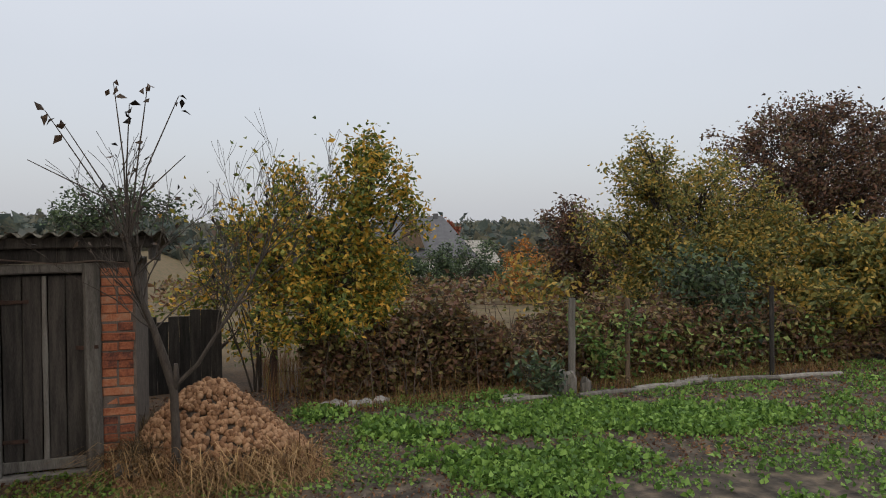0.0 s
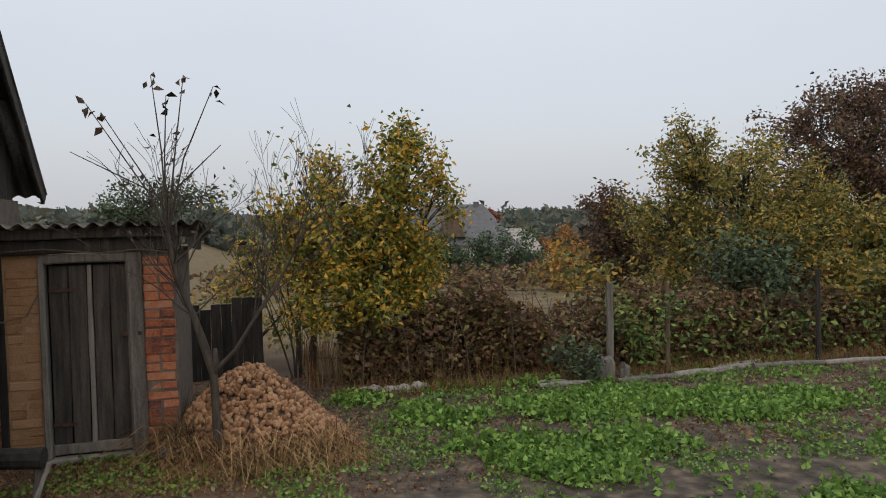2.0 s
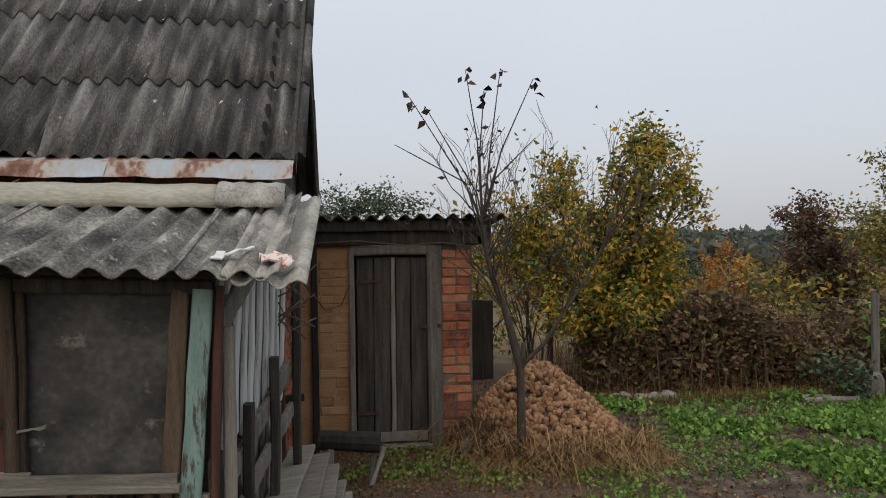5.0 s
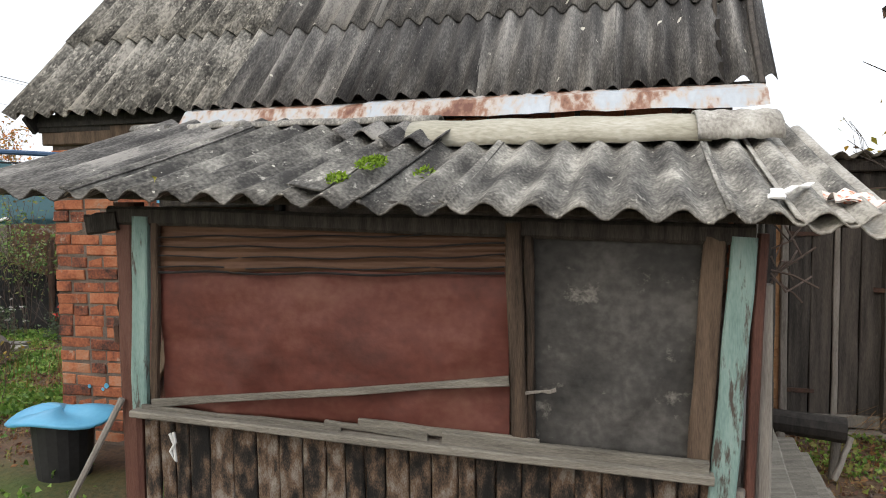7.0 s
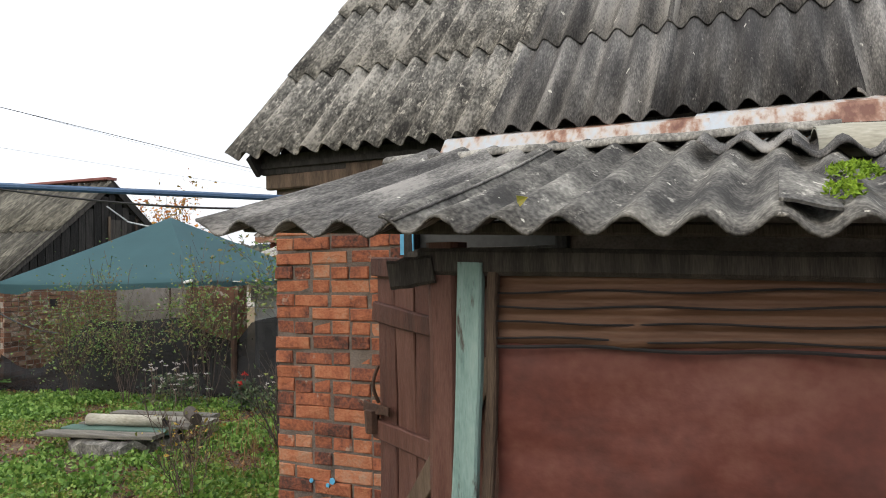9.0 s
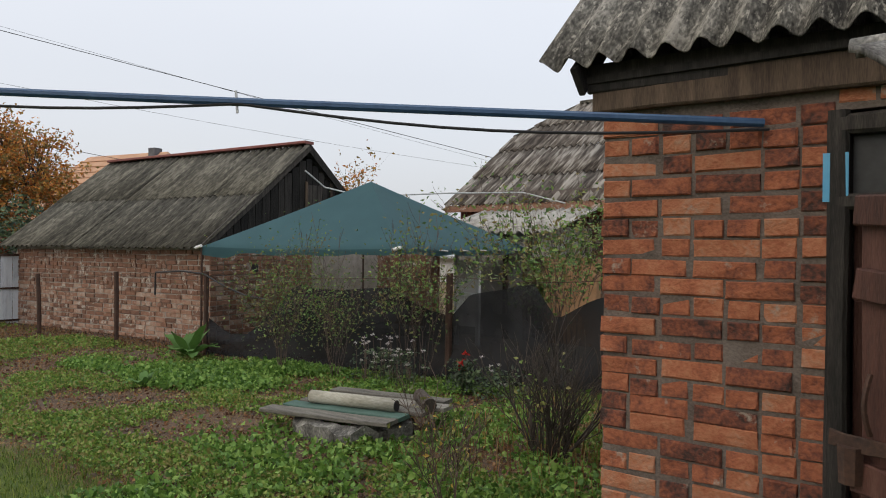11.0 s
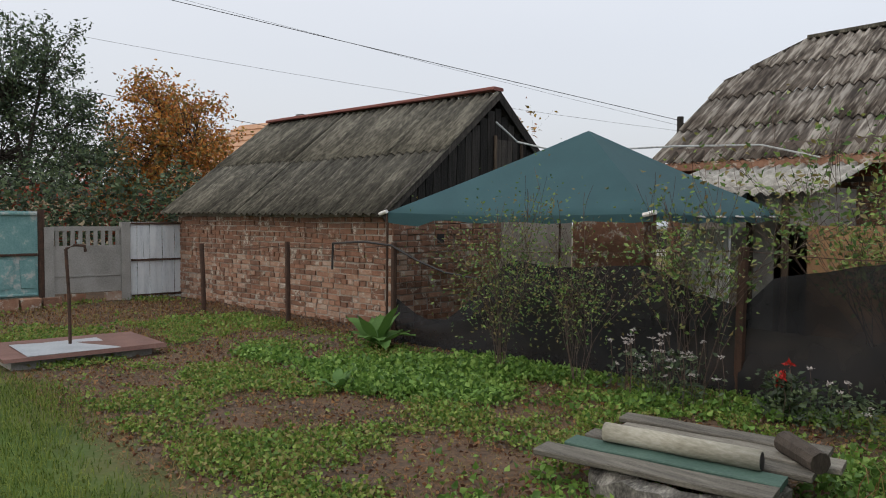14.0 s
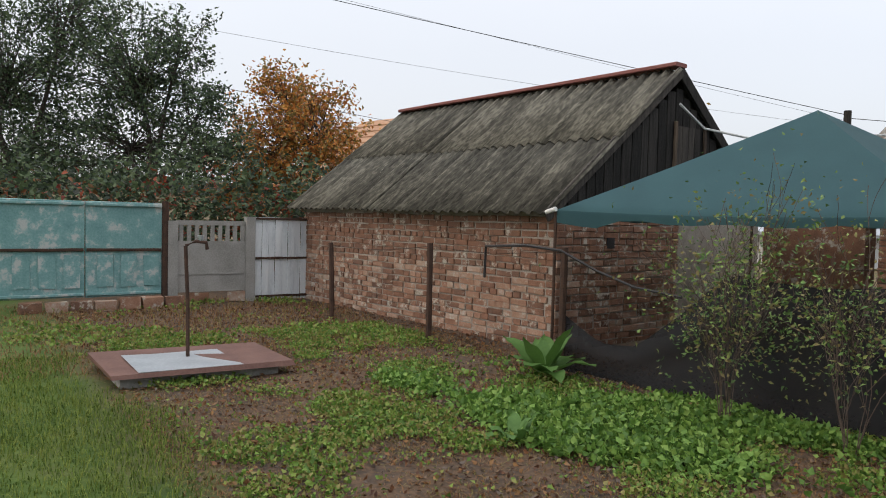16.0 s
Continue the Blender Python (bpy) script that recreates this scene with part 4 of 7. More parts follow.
lock = part("padlock", Shape().tube([(a.x, a.y, 0.96), (a.x, a.y, 0.86)], [0.035, 0.03], 8), M["iron"], door, "rusty iron padlock and hasp")
part("hasp", Shape().plank((a.x + dd.x * -0.06, a.y - dd.y * 0.06, 0.975), (a.x + dd.x * 0.12, a.y + dd.y * 0.12, 0.965), 0.04, 0.012, (0, 0, 1)), M["iron"], door)
hp = [a + dd * 0.05 + dn * 0.03 * math.sin(math.pi * i / 8) + Vector((0, 0, 1.0 + 0.16 * i / 8)) for i in range(9)]
part("door_handle", Shape().tube(hp, 0.008, 6), M["iron"], door, "bent iron pull handle")
jamb = thing("door_frame", "timber door frame in the brick wall, darkened for the roof shade", "door frame", kind="structure")
# dark board colour here stands for the shade under the porch roof
for x in (-2.26, -1.42):
    part("jamb", Shape().plank((x, FY + 0.03, 0), (x, FY + 0.03, 1.98), 0.07, 0.1, (1, 0, 0)), M["wood_dark"], jamb)
part("transom", Shape().plank((-2.26, FY + 0.03, 1.66), (-1.4, FY + 0.03, 1.66), 0.06, 0.1, (0, 0, 1)), M["wood_dark"], jamb)
part("transom", Shape().plank((-2.26, FY + 0.03, 1.93), (-1.4, FY + 0.03, 1.93), 0.07, 0.1, (0, 0, 1)), M["wood_dark"], jamb)
part("pane", Shape().box((-2.22, FY + 0.05, 1.69), (-1.44, FY + 0.055, 1.90)), M["glass"], jamb, "dusty fanlight glass")
for bx, bz, br in ((-2.90, 0.40, 0.014), (-2.76, 0.41, 0.020), (-2.79, 0.385, 0.013)):
    part("paint_blotch", Shape().tube([(bx, FY - 0.018, bz), (bx, FY - 0.022, bz)], [br, br * 0.9], 9), M["blue_plastic"], jamb, "splash of blue paint")
part("blue_patch", Shape().box((-2.305, FY - 0.02, 1.66), (-2.225, FY - 0.012, 1.83)), M["blue_plastic"], jamb, "bright blue painted patch")
part("door_leaf", Shape().box((-2.22, FY + 0.09, 0.0), (-1.44, FY + 0.12, 1.66)), M["brown_paint"], jamb)

# ---- the small door shed against the side of the outbuilding ----
shed = thing("door_shed", "low clay-and-brick store with a plank door and slate roof", "shed", kind="structure", at=(0.17, -0.40, 0))
SY = 5.945


def door_shed():
    s = Shape()
    s.box((1.08, SY, -0.08), (1.57, SY + 0.2, 1.70))
    part("clay_wall", s, M["clay"], shed, "ochre clay-plastered wall")
    s = Shape()
    s.box((2.315, SY + 0.006, -0.08), (2.575, SY + 0.2, 1.70))
    s.box((2.335, SY + 0.2, -0.08), (2.57, 7.8, 1.70))
    part("pier_core", s, M["mortar"], shed)
    s = Shape().box((1.57, SY + 0.15, -0.08), (2.315, SY + 0.2, 1.62))
    part("door_back", s, M["wood_dark"], shed)
    b = lambda nm, p, q, w, t, m, side=(1, 0, 0), lab="": part(nm, Shape().plank(p, q, w, t, side), M[m], shed, lab)
    b("door_post", (1.575, SY + 0.01, -0.02), (1.565, SY + 0.01, 1.64), 0.045, 0.12, "wood_grey")
    b("door_post", (2.26, SY + 0.0, -0.04), (2.25, SY + 0.0, 1.70), 0.12, 0.12, "wood_grey")
    b("lintel", (1.55, SY + 0.0, 1.655), (2.24, SY + 0.0, 1.66), 0.075, 0.09, "wood_grey", (0, 0, 1))
    b("fascia_beam", (1.20, SY - 0.03, 1.755), (2.62, SY - 0.03, 1.765), 0.12, 0.06, "wood_dark", (0, 0, 1))
    b("fascia_beam", (1.22, SY - 0.10, 1.86), (2.72, SY - 0.10, 1.865), 0.09, 0.05, "wood_dark", (0, 0, 1))
    b("threshold", (1.58, SY - 0.02, 0.015), (2.22, SY - 0.02, 0.02), 0.05, 0.12, "wood_grey", (0, 0, 1))
    part("plinth", Shape().box((1.24, SY - 0.03, -0.1), (2.58, SY + 0.03, -0.015), jit=0.01), M["brick"], shed)


door_shed()
part("seam_board", Shape().plank((1.27, SY - 0.03, 0), (1.26, SY - 0.03, 1.68), 0.05, 0.04, (1, 0, 0)), M["wood_dark"], shed)
sd = thing("shed_door", "blackened vertical plank door with a pale batten", "door", kind="structure", at=(0.17, -0.40, 0))
xs = [1.603, 1.745, 1.885, 1.93, 2.055, 2.195]
for i in range(5):
    m = "white_board" if i == 2 else "wood_dark"
    part("door_board", Shape().plank(((xs[i] + xs[i + 1]) / 2, SY + (0.035 if i != 2 else 0.02), 0.12), ((xs[i] + xs[i + 1]) / 2, SY + (0.035 if i != 2 else 0.02), 1.60), xs[i + 1] - xs[i] - 0.007, 0.028, (1, 0, 0)), M["wood_grey" if i == 2 else m], sd, "pale grey cover batten" if i == 2 else "")
part("bottom_rail", Shape().plank((1.60, SY + 0.01, 0.10), (2.19, SY + 0.01, 0.105), 0.085, 0.03, (0, 0, 1)), M["wood_grey"], sd)
for z, x0, x1 in ((1.40, 1.60, 1.80), (0.30, 1.60, 1.78)):
    part("strap_hinge", Shape().plank((x0, SY + 0.012, z), (x1, SY + 0.012, z), 0.03, 0.01, (0, 0, 1)), M["iron"], sd)
part("latch", Shape().plank((2.13, SY + 0.0, 1.02), (2.30, SY - 0.065, 1.03), 0.03, 0.012, (0, 0, 1)), M["iron"], sd)
shed_v = Vector((0, 1, -0.06))
corrugated_roof(shed, (1.20, SY - 0.24, 1.925), (1, 0, 0), shed_v, 1.58, 2.1, 0.13, 0.022, 6, 1, M["slate_moss"], 12, 2)
part("shed_side_board", Shape().plank((2.70, SY - 0.1, 1.80), (2.70, SY + 1.6, 1.74), 0.16, 0.03, (0, 0, 1)), M["wood_dark"], shed)

# ---- the neighbour's long brick shed ----
barn = thing("brick_shed", "pale brick shed with a mossy corrugated gable roof", "shed", kind="structure", at=(0.469, 1.448, 0))
barn.rotation_euler = (0, 0, radians(4.57))
BX0, BX1, BY0, BY1 = -16.5, -10.98, 7.2, 11.3
BEZ, BRY, BRZ = 1.47, 9.25, 3.23


def barn_walls():
    s = Shape()
    s.box((BX0 + .01, BY0 + .01, -0.15), (BX1 - .01, BY0 + 0.25, 1.5))
    s.box((BX1 - 0.25, BY0 + 0.25, -0.15), (BX1 - .01, BY1, 1.5))
    s.box((BX0 + .01, BY0 + 0.25, -0.15), (BX0 + 0.25, BY1, 1.5))
    s.box((BX0, BY1 - 0.25, -0.15), (BX1 - 0.25, BY1, 1.5))
    part("masonry", s, M["mortar_pale"], barn)
    y = BY0 + 0.02
    while y < BY1 - 0.05:
        w = R.uniform(0.13, 0.18)
        top = BEZ + (min(y + w / 2, 2 * BRY - y - w / 2) - BY0 + 0.18) * 0.70
        part("gable_board", Shape().plank((BX1 - 0.02 + R.uniform(-.006, .006), y + w / 2, 1.5), (BX1 - 0.02, y + w / 2, top), w - 0.012, 0.025, (0, 1, 0)), M["wood_tarred"], barn)
        y += w
    for k in range(4):
        part("hatch_board", Shape().plank((BX1 + 0.012, 9.28 + 0.13 * k, 1.98), (BX1 + 0.012, 9.28 + 0.13 * k, 2.55), 0.12, 0.02, (0, 1, 0)), M["wood_dark"], barn, "grey-black hatch boards")
    for yy in (9.2, 9.83):
        part("hatch_rail", Shape().plank((BX1 + 0.02, yy, 1.95), (BX1 + 0.02, yy, 2.6), 0.05, 0.03, (0, 1, 0)), M["wood_brown"], barn)
    # no opening is cut: a black plate paints the shade in the hole
    part("wall_gap", Shape().box((BX1 + 0.004, 8.0, 1.08), (BX1 + 0.012, 8.13, 1.2)), M["black"], barn)


barn_walls()
bv = Vector((0, BRY - BY0 + 0.22, BRZ - BEZ + 0.02))
corrugated_roof(barn, (BX0 - 0.2, BY0 - 0.22, BEZ - 0.02), (1, 0, 0), bv, 5.74, bv.length, 0.15, 0.024, 7, 2, M["slate_moss"], 21, 2)
bb = Vector((0, -bv.y, bv.z))
corrugated_roof(barn, (BX1 + 0.02, 2 * BRY - BY0 + 0.22, BEZ - 0.02), (-1, 0, 0), bb, 5.74, bv.length, 0.15, 0.024, 14, 1, M["slate_moss"], 22, 1)
part("ridge_strip", Shape().plank((BX0 - 0.2, BRY, BRZ + 0.04), (BX1 + 0.03, BRY, BRZ + 0.04), 0.22, 0.05, (0, 1, 0)), M["red_tin"], barn, "dull red tin ridge strip")
for sg in (-1, 1):
    part("bargeboard", Shape().plank((BX1 + 0.03, BRY + sg * (BRY - BY0 + 0.2), BEZ - 0.06), (BX1 + 0.03, BRY, BRZ - 0.04), 0.13, 0.03, (0, 0, 1)), M["wood_dark"], barn)

# ---- the neighbour's house ----
house = thing("neighbour_house", "brick house with a big streaked half-hipped slate roof", "house", kind="structure", at=(0.32, -0.08, 0.08))
HX0, HX1, HY0, HY1 = -10.95, -4.6, 13.3, 20.9
HEZ, HRY, HRZ = 2.35, 17.1, 4.82


def neighbour_house():
    s = Shape()
    s.box((HX0 + .2, HY0 + .01, -0.3), (HX1, HY0 + 0.3, 2.5)).box((HX0 + .2, HY0 + .3, -0.3), (HX0 + 0.5, HY1, 2.5)).box((HX0 + .2, HY1 - .3, -0.3), (HX1, HY1, 2.5)).box((HX1 - .3, HY0 + .3, -0.3), (HX1, HY1 - .3, 2.5))
    part("masonry", s, M["plaster_dark"], house)
    g = Shape()
    k = (HRZ - HEZ) / (HRY - HY0)
    g.add([(HX0 + .25, HY0, 2.4), (HX0 + .25, 15.7, 2.35 + (15.7 - HY0) * k), (HX0 + .25, 18.5, 2.35 + (15.7 - HY0) * k), (HX0 + .25, HY1, 2.4), (HX0 + .3, HY0, 2.4), (HX0 + .3, 15.7, 2.35 + (15.7 - HY0) * k), (HX0 + .3, 18.5, 2.35 + (15.7 - HY0) * k), (HX0 + .3, HY1, 2.4)],
          [(0, 1, 2, 3), (7, 6, 5, 4), (0, 4, 5, 1), (1, 5, 6, 2), (2, 6, 7, 3)])
    part("gable", g, M["wood_grey"], house)
    v = Vector((0, HRY - HY0 + 0.3, HRZ - HEZ + 0.1))
    ln, rows = v.length, 4
    vn = v.normalized()
    rr = random.Random(44)
    for j in range(rows):
        y0 = j * ln / rows
        x = HX0
        while x < HX1 + 0.3:
            wd = 1.12
            o = Vector((x, HY0 - 0.3, HEZ - 0.1)) + vn * (y0 - (0.05 if j else 0)) + Vector((0, 0, 0.03 * j))
            sh2 = corrugated(o, (1, 0, 0), v, wd + 0.03, ln / rows + 0.05, 0.16, 0.034, rr.random(), 0.012, 6, 6 if j > 1 else 1)
            # the sheets are cut along the hip
            sh2.v = [Vector((max(c[0], HX0 + 1.1 * min(1, max(0, (c[1] - 15.6) / (HRY - 15.6)))), c[1], c[2])) for c in sh2.v]
            part("roof_sheet", sh2, M["slate_streak"], house, smooth=True)
            x += wd
    vb = Vector((0, -v.y, v.z))
    part("roof_sheet", corrugated((HX1 + .3, HY1 + .3, HEZ - 0.1), (-1, 0, 0), vb, HX1 - HX0 - 0.6, ln, 0.16, 0.028, 3, 0.01, 4, 1), M["slate_streak"], house, smooth=True)
    hip = Shape().add([(HX0, 15.6, 4.0), (HX0, 18.6, 4.0), (HX0 + 1.1, HRY, HRZ + 0.02), (HX0, 15.6, 3.95), (HX0, 18.6, 3.95), (HX0 + 1.1, HRY, HRZ - 0.05)], [(0, 2, 1), (3, 4, 5), (0, 1, 4, 3), (1, 2, 5, 4), (2, 0, 3, 5)])
    part("half_hip", hip, M["slate_streak"], house)
    part("ridge_strip", Shape().plank((HX0 + 1.0, HRY, HRZ + 0.06), (HX1, HRY, HRZ + 0.1), 0.3, 0.08, (0, 1, 0)), M["slate_moss"], house)
    part("fascia", Shape().plank((HX0, HY0 - 0.26, HEZ - 0.17), (HX1, HY0 - 0.26, HEZ - 0.17), 0.14, 0.04, (0, 0, 1)), M["brick_pale"], house)
    part("frieze", Shape().box((HX0 + .2, HY0 - 0.02, 1.95), (HX1, HY0 + 0.01, 2.35)), M["brick"], house, "band of red brick under the eaves")
    c = Shape().box((-6.98, 16.95, 4.6), (-6.86, 17.07, 5.16))
    c.box((-7.0, 16.93, 5.12), (-6.84, 17.09, 5.17))
    part("chimney", c, M["iron"], house)


neighbour_house()

annex = thing("annex", "low annex with a pale corrugated slate roof", "annex", kind="structure", at=(0.45, 0.15, 0.0))
s = Shape().box((-9.65, 11.3, -0.2), (-7.95, 13.0, 1.85))
part("annex_wall", s, M["concrete"], annex)
av = Vector((0.0, 2.0, 0.52))
corrugated_roof(annex, (-10.1, 11.0, 1.73), (1, 0, 0), av, 2.35, av.length, 0.16, 0.028, 7, 1, M["slate_white"], 60, 1)
for x in (-8.2, -8.65):
    part("annex_post", Shape().plank((x, 11.25, 0), (x, 11.25, 1.8), 0.08, 0.08, (1, 0, 0)), M["wood_brown"], annex)

# ---- the yard: shade tent, fence with netting, well, pump, gates ----
tent = thing("shade_tent", "teal shade-cloth canopy tent on thin poles", "tent")
TP = Vector((-9.17, 9.20, 2.46))
TC = [(-10.58, 7.285, 1.475), (-7.555, 8.005, 1.475), (-7.78, 11.4, 1.49), (-10.75, 10.7, 1.49)]


def tent_canopy():
    n = 14
    for k in range(4):
        a, b = Vector(TC[k]), Vector(TC[(k + 1) % 4])
        vs, fs = [], []
        for layer in range(2):
            for j in range(n + 1):
                for i in range(n + 1):
                    e = a.lerp(b, i / n)
                    e.z -= 0.03 * math.sin(math.pi * i / n) + (0.022 * abs(math.sin(i * 1.9 + k)) if j == 0 else 0)
                    p = e.lerp(TP, j / n)
                    p.z -= 0.012 * math.sin(math.pi * j / n)
                    vs.append((p.x, p.y, p.z - 0.006 * layer))
        w = n + 1
        m = w * w
        for j in range(n):
            for i in range(n):
                q = j * w + i
                fs.append((q, q + 1, q + w + 1, q + w))
                fs.append((m + q, m + q + w, m + q + w + 1, m + q + 1))
        for i in range(n):
            fs.append((i, m + i, m + i + 1, i + 1))
        part("canopy_panel", Shape().add(vs, fs), M["tent"], tent, smooth=True)
        vs, fs = [], []
        for i in range(n + 1):
            e = a.lerp(b, i / n)
            e.z -= 0.03 * math.sin(math.pi * i / n)
            d = 0.055 + 0.03 * abs(math.sin(i * 2.3 + k)) + (0.06 if k == 0 and i < 3 else 0)
            for q in (0, 1):
                vs += [(e.x, e.y - 0.004 * q, e.z), (e.x + 0.01 * math.sin(i * 2), e.y - 0.004 * q, e.z - d)]
        for i in range(n):
            q = i * 4
            fs += [(q, q + 4, q + 5, q + 1), (q + 2, q + 3, q + 7, q + 6), (q + 1, q + 5, q + 7, q + 3)]
        part("valance", Shape().add(vs, fs), M["tent"], tent)
    for c in TC:
        part("tent_pole", Shape().tube([(c[0], c[1], -0.05), c], 0.016, 8), M["iron"], tent, "thin metal pole")
        part("pole_cap", Shape().tube([(c[0] - 0.1, c[1] - 0.03, c[2] - 0.02), (c[0] + 0.03, c[1] - 0.03, c[2] + 0.01)], 0.022, 8), M["white_paint"], tent, "white plastic corner cap")
    for k in range(5):
        f = 0.25 + 0.15 * k
        p = Vector(TC[1]).lerp(Vector(TC[2]), f)
        part("clip", Shape().plank((p.x + 0.02, p.y, p.z - 0.03), (p.x + 0.02, p.y + 0.14, p.z - 0.035), 0.04, 0.015, (1, 0, 0)), M["white_paint"], tent)
    part("tent_pole", Shape().tube([(TP.x, TP.y, 1.45), (TP.x, TP.y, TP.z - 0.01)], 0.02, 8), M["tin"], tent)
    for c in TC:
        part("rib", Shape().tube([(c[0], c[1], c[2] - 0.06), (TP.x, TP.y, TP.z - 0.16)], 0.012, 6), M["tin"], tent)


tent_canopy()

# things under the tent: a white-framed window sash and boards of the summer seat
sash = thing("window_sash", "old white window sash leaning by the shed wall", "window sash", at=(0, 0, 0))
for x, z0, z1 in ((-8.35, 0.0, 1.40), (-7.95, 0.0, 1.40)):
    part("sash_post", Shape().plank((x, 10.25, z0), (x, 10.25, z1), 0.07, 0.05, (1, 0, 0)), M["white_board"], sash)
part("sash_panel", Shape().box((-8.33, 10.24, 0.3), (-7.97, 10.255, 1.30)), M["white_paint"], sash)
part("sash_rail", Shape().plank((-8.35, 10.235, 0.78), (-7.95, 10.235, 0.78), 0.06, 0.04, (0, 0, 1)), M["white_board"], sash)
back_wall = thing("yard_wall", "low ochre brick wall behind the tent", "wall", kind="structure")
part("wall_body", Shape().box((-11.0, 11.35, -0.1), (-9.72, 11.6, 1.5)), M["brick_pale"], back_wall)
part("wall_body", Shape().box((-7.9, 11.45, -0.1), (-6.6, 11.6, 1.35)), M["clay"], back_wall)

# fence: iron posts, wire, dark netting
FP = [(-14.22, 6.72, 1.0), (-12.16, 6.914, 1.09), (-10.385, 7.224, 1.134), (-6.612, 7.731, 1.205), (-4.68, 8.07, 1.22), (-2.4, 8.85, 1.22), (0.6, 9.85, 1.2)]
fence = thing("net_fence", "rusty iron post fence hung with dark shade netting", "fence")
for i, (x, y, h) in enumerate(FP):
    lean = -0.08 if i == 0 else R.uniform(-0.02, 0.02)
    part("fence_post", Shape().tube([(x, y, -0.1), (x + lean * 0.4, y, h * 0.6), (x + lean, y, h)], 0.034 if i != 3 else 0.04, 7), M["iron"], fence, "rusty iron post")
for (x, y, h), (x2, y2, h2) in zip(FP, FP[1:]):
    part("wire", Shape().tube([(x + (x2 - x) * k / 8, y + (y2 - y) * k / 8, h + (h2 - h) * k / 8 - 0.03 - 0.05 * math.sin(math.pi * k / 8)) for k in range(9)], 0.004, 4), M["iron"], fence)
part("cable_end", Shape().tube([(-10.38, 7.19, 1.1), (-10.8, 7.12, 1.13), (-11.33, 7.04, 1.10), (-11.34, 7.04, 0.78)], 0.014, 6), M["black"], fence)
part("cable_end", Shape().tube([(-10.385, 7.19, 1.10), (-10.0, 7.24, 0.95), (-9.6, 7.28, 0.84), (-9.15, 7.32, 0.80)], 0.012, 6), M["black"], fence)


def net_panel(p, q, tops, seed, sink=0.0):
    """Netting hung between two posts; tops: heights of its upper edge at even steps."""
    nx, nz = 26, 12
    vs, fs = [], []
    p, q = Vector(p), Vector(q)
    side = (q - p).cross(Vector((0, 0, 1))).normalized()
    for j in range(nz + 1):
        for i in range(nx + 1):
            u, w = i / nx, j / nz
            t = u * (len(tops) - 1)
            k = min(int(t), len(tops) - 2)
            h = tops[k] + (tops[k + 1] - tops[k]) * (t - k)
            b = p.lerp(q, u)
            off = 0.10 * noise.noise(Vector((u * 5 + seed, w * 2.5, seed))) + 0.04 * noise.noise(Vector((u * 16, w * 5, seed + 4))) + 0.10 * (1 - w) ** 2
            off *= min(1.0, h)
            z = h * w + 0.02 * noise.noise(Vector((u * 9, 3, seed)))
            vs.append(Vector((b.x, b.y, z)) + side * off)
    for j in range(nz):
        for i in range(nx):
            a = j * (nx + 1) + i
            fs.append((a, a + 1, a + nx + 2, a + nx + 1))
    part("netting", Shape().add(vs, fs), M["net"], fence, "dark woven shade netting", smooth=True)


net_panel((-10.385, 7.25, 0), (-6.612, 7.76, 0), [0.50, 0.30, 0.33, 0.62, 1.0, 0.98, 0.95, 1.0, 1.02, 0.80, 0.72], 1.0)
net_panel((-6.612, 7.76, 0), (-4.68, 8.10, 0), [0.72, 0.98, 1.02, 1.06, 1.12, 0.75, 0.9, 1.0, 1.05], 2.0)
net_panel((-4.68, 8.10, 0), (-2.4, 8.88, 0), [1.12, 1.08, 1.1, 1.05, 1.08, 1.1], 3.0)
net_panel((-2.4, 8.88, 0), (0.6, 9.88, 0), [1.1, 1.05, 1.08, 1.1], 4.0)

# clutter seen through the netting
for nm, lab, cat, lo, hi, m in (("bench", "grey timber bench behind the netting", "bench", (-8.6, 8.3, 0), (-7.6, 8.7, 0.45), "wood_grey"),
                                ("blue_trough", "blue painted trough behind the netting", "trough", (-4.9, 9.2, 0.55), (-3.6, 9.6, 0.75), "blue_plastic"),):
    t = thing(nm, lab, cat)
    part("top", Shape().box((lo[0], lo[1], hi[2] - 0.08), hi, jit=0.01), M[m], t)
    for x in (lo[0] + 0.1, hi[0] - 0.1):
        part("leg", Shape().box((x - 0.04, lo[1] + 0.05, -0.03), (x + 0.04, hi[1] - 0.05, hi[2] - 0.08)), M["wood_grey"], t)

# the old well: concrete ring under boards and a cement pipe
well = thing("covered_well", "low concrete well ring covered with boards", "well")
WC = Vector((-5.88, 5.53, 0))
wa = Vector((0.982, 0.187, 0))
wb = Vector((-wa.y, wa.x, 0))
vs, fs = [], []
n = 28
for i in range(n):
    a = 2 * math.pi * i / n
    ro = 0.47 + 0.03 * math.sin(a * 5) + 0.02 * math.sin(a * 11)
    for r, z in ((ro, -0.08), (ro + 0.01, 0.12 + 0.03 * math.sin(a * 7) + 0.02 * math.sin(a * 17)), (ro - 0.09, 0.15), (ro - 0.09, -0.05)):
        vs.append((WC.x + r * math.cos(a), WC.y + r * math.sin(a) * 0.94, z))
for i in range(n):
    for k in range(3):
        a, b = i * 4 + k, ((i + 1) % n) * 4 + k
        fs.append((a, b, b + 1, a + 1))
part("well_ring", Shape().add(vs, fs), M["slate_grey"], well, "rough concrete ring")
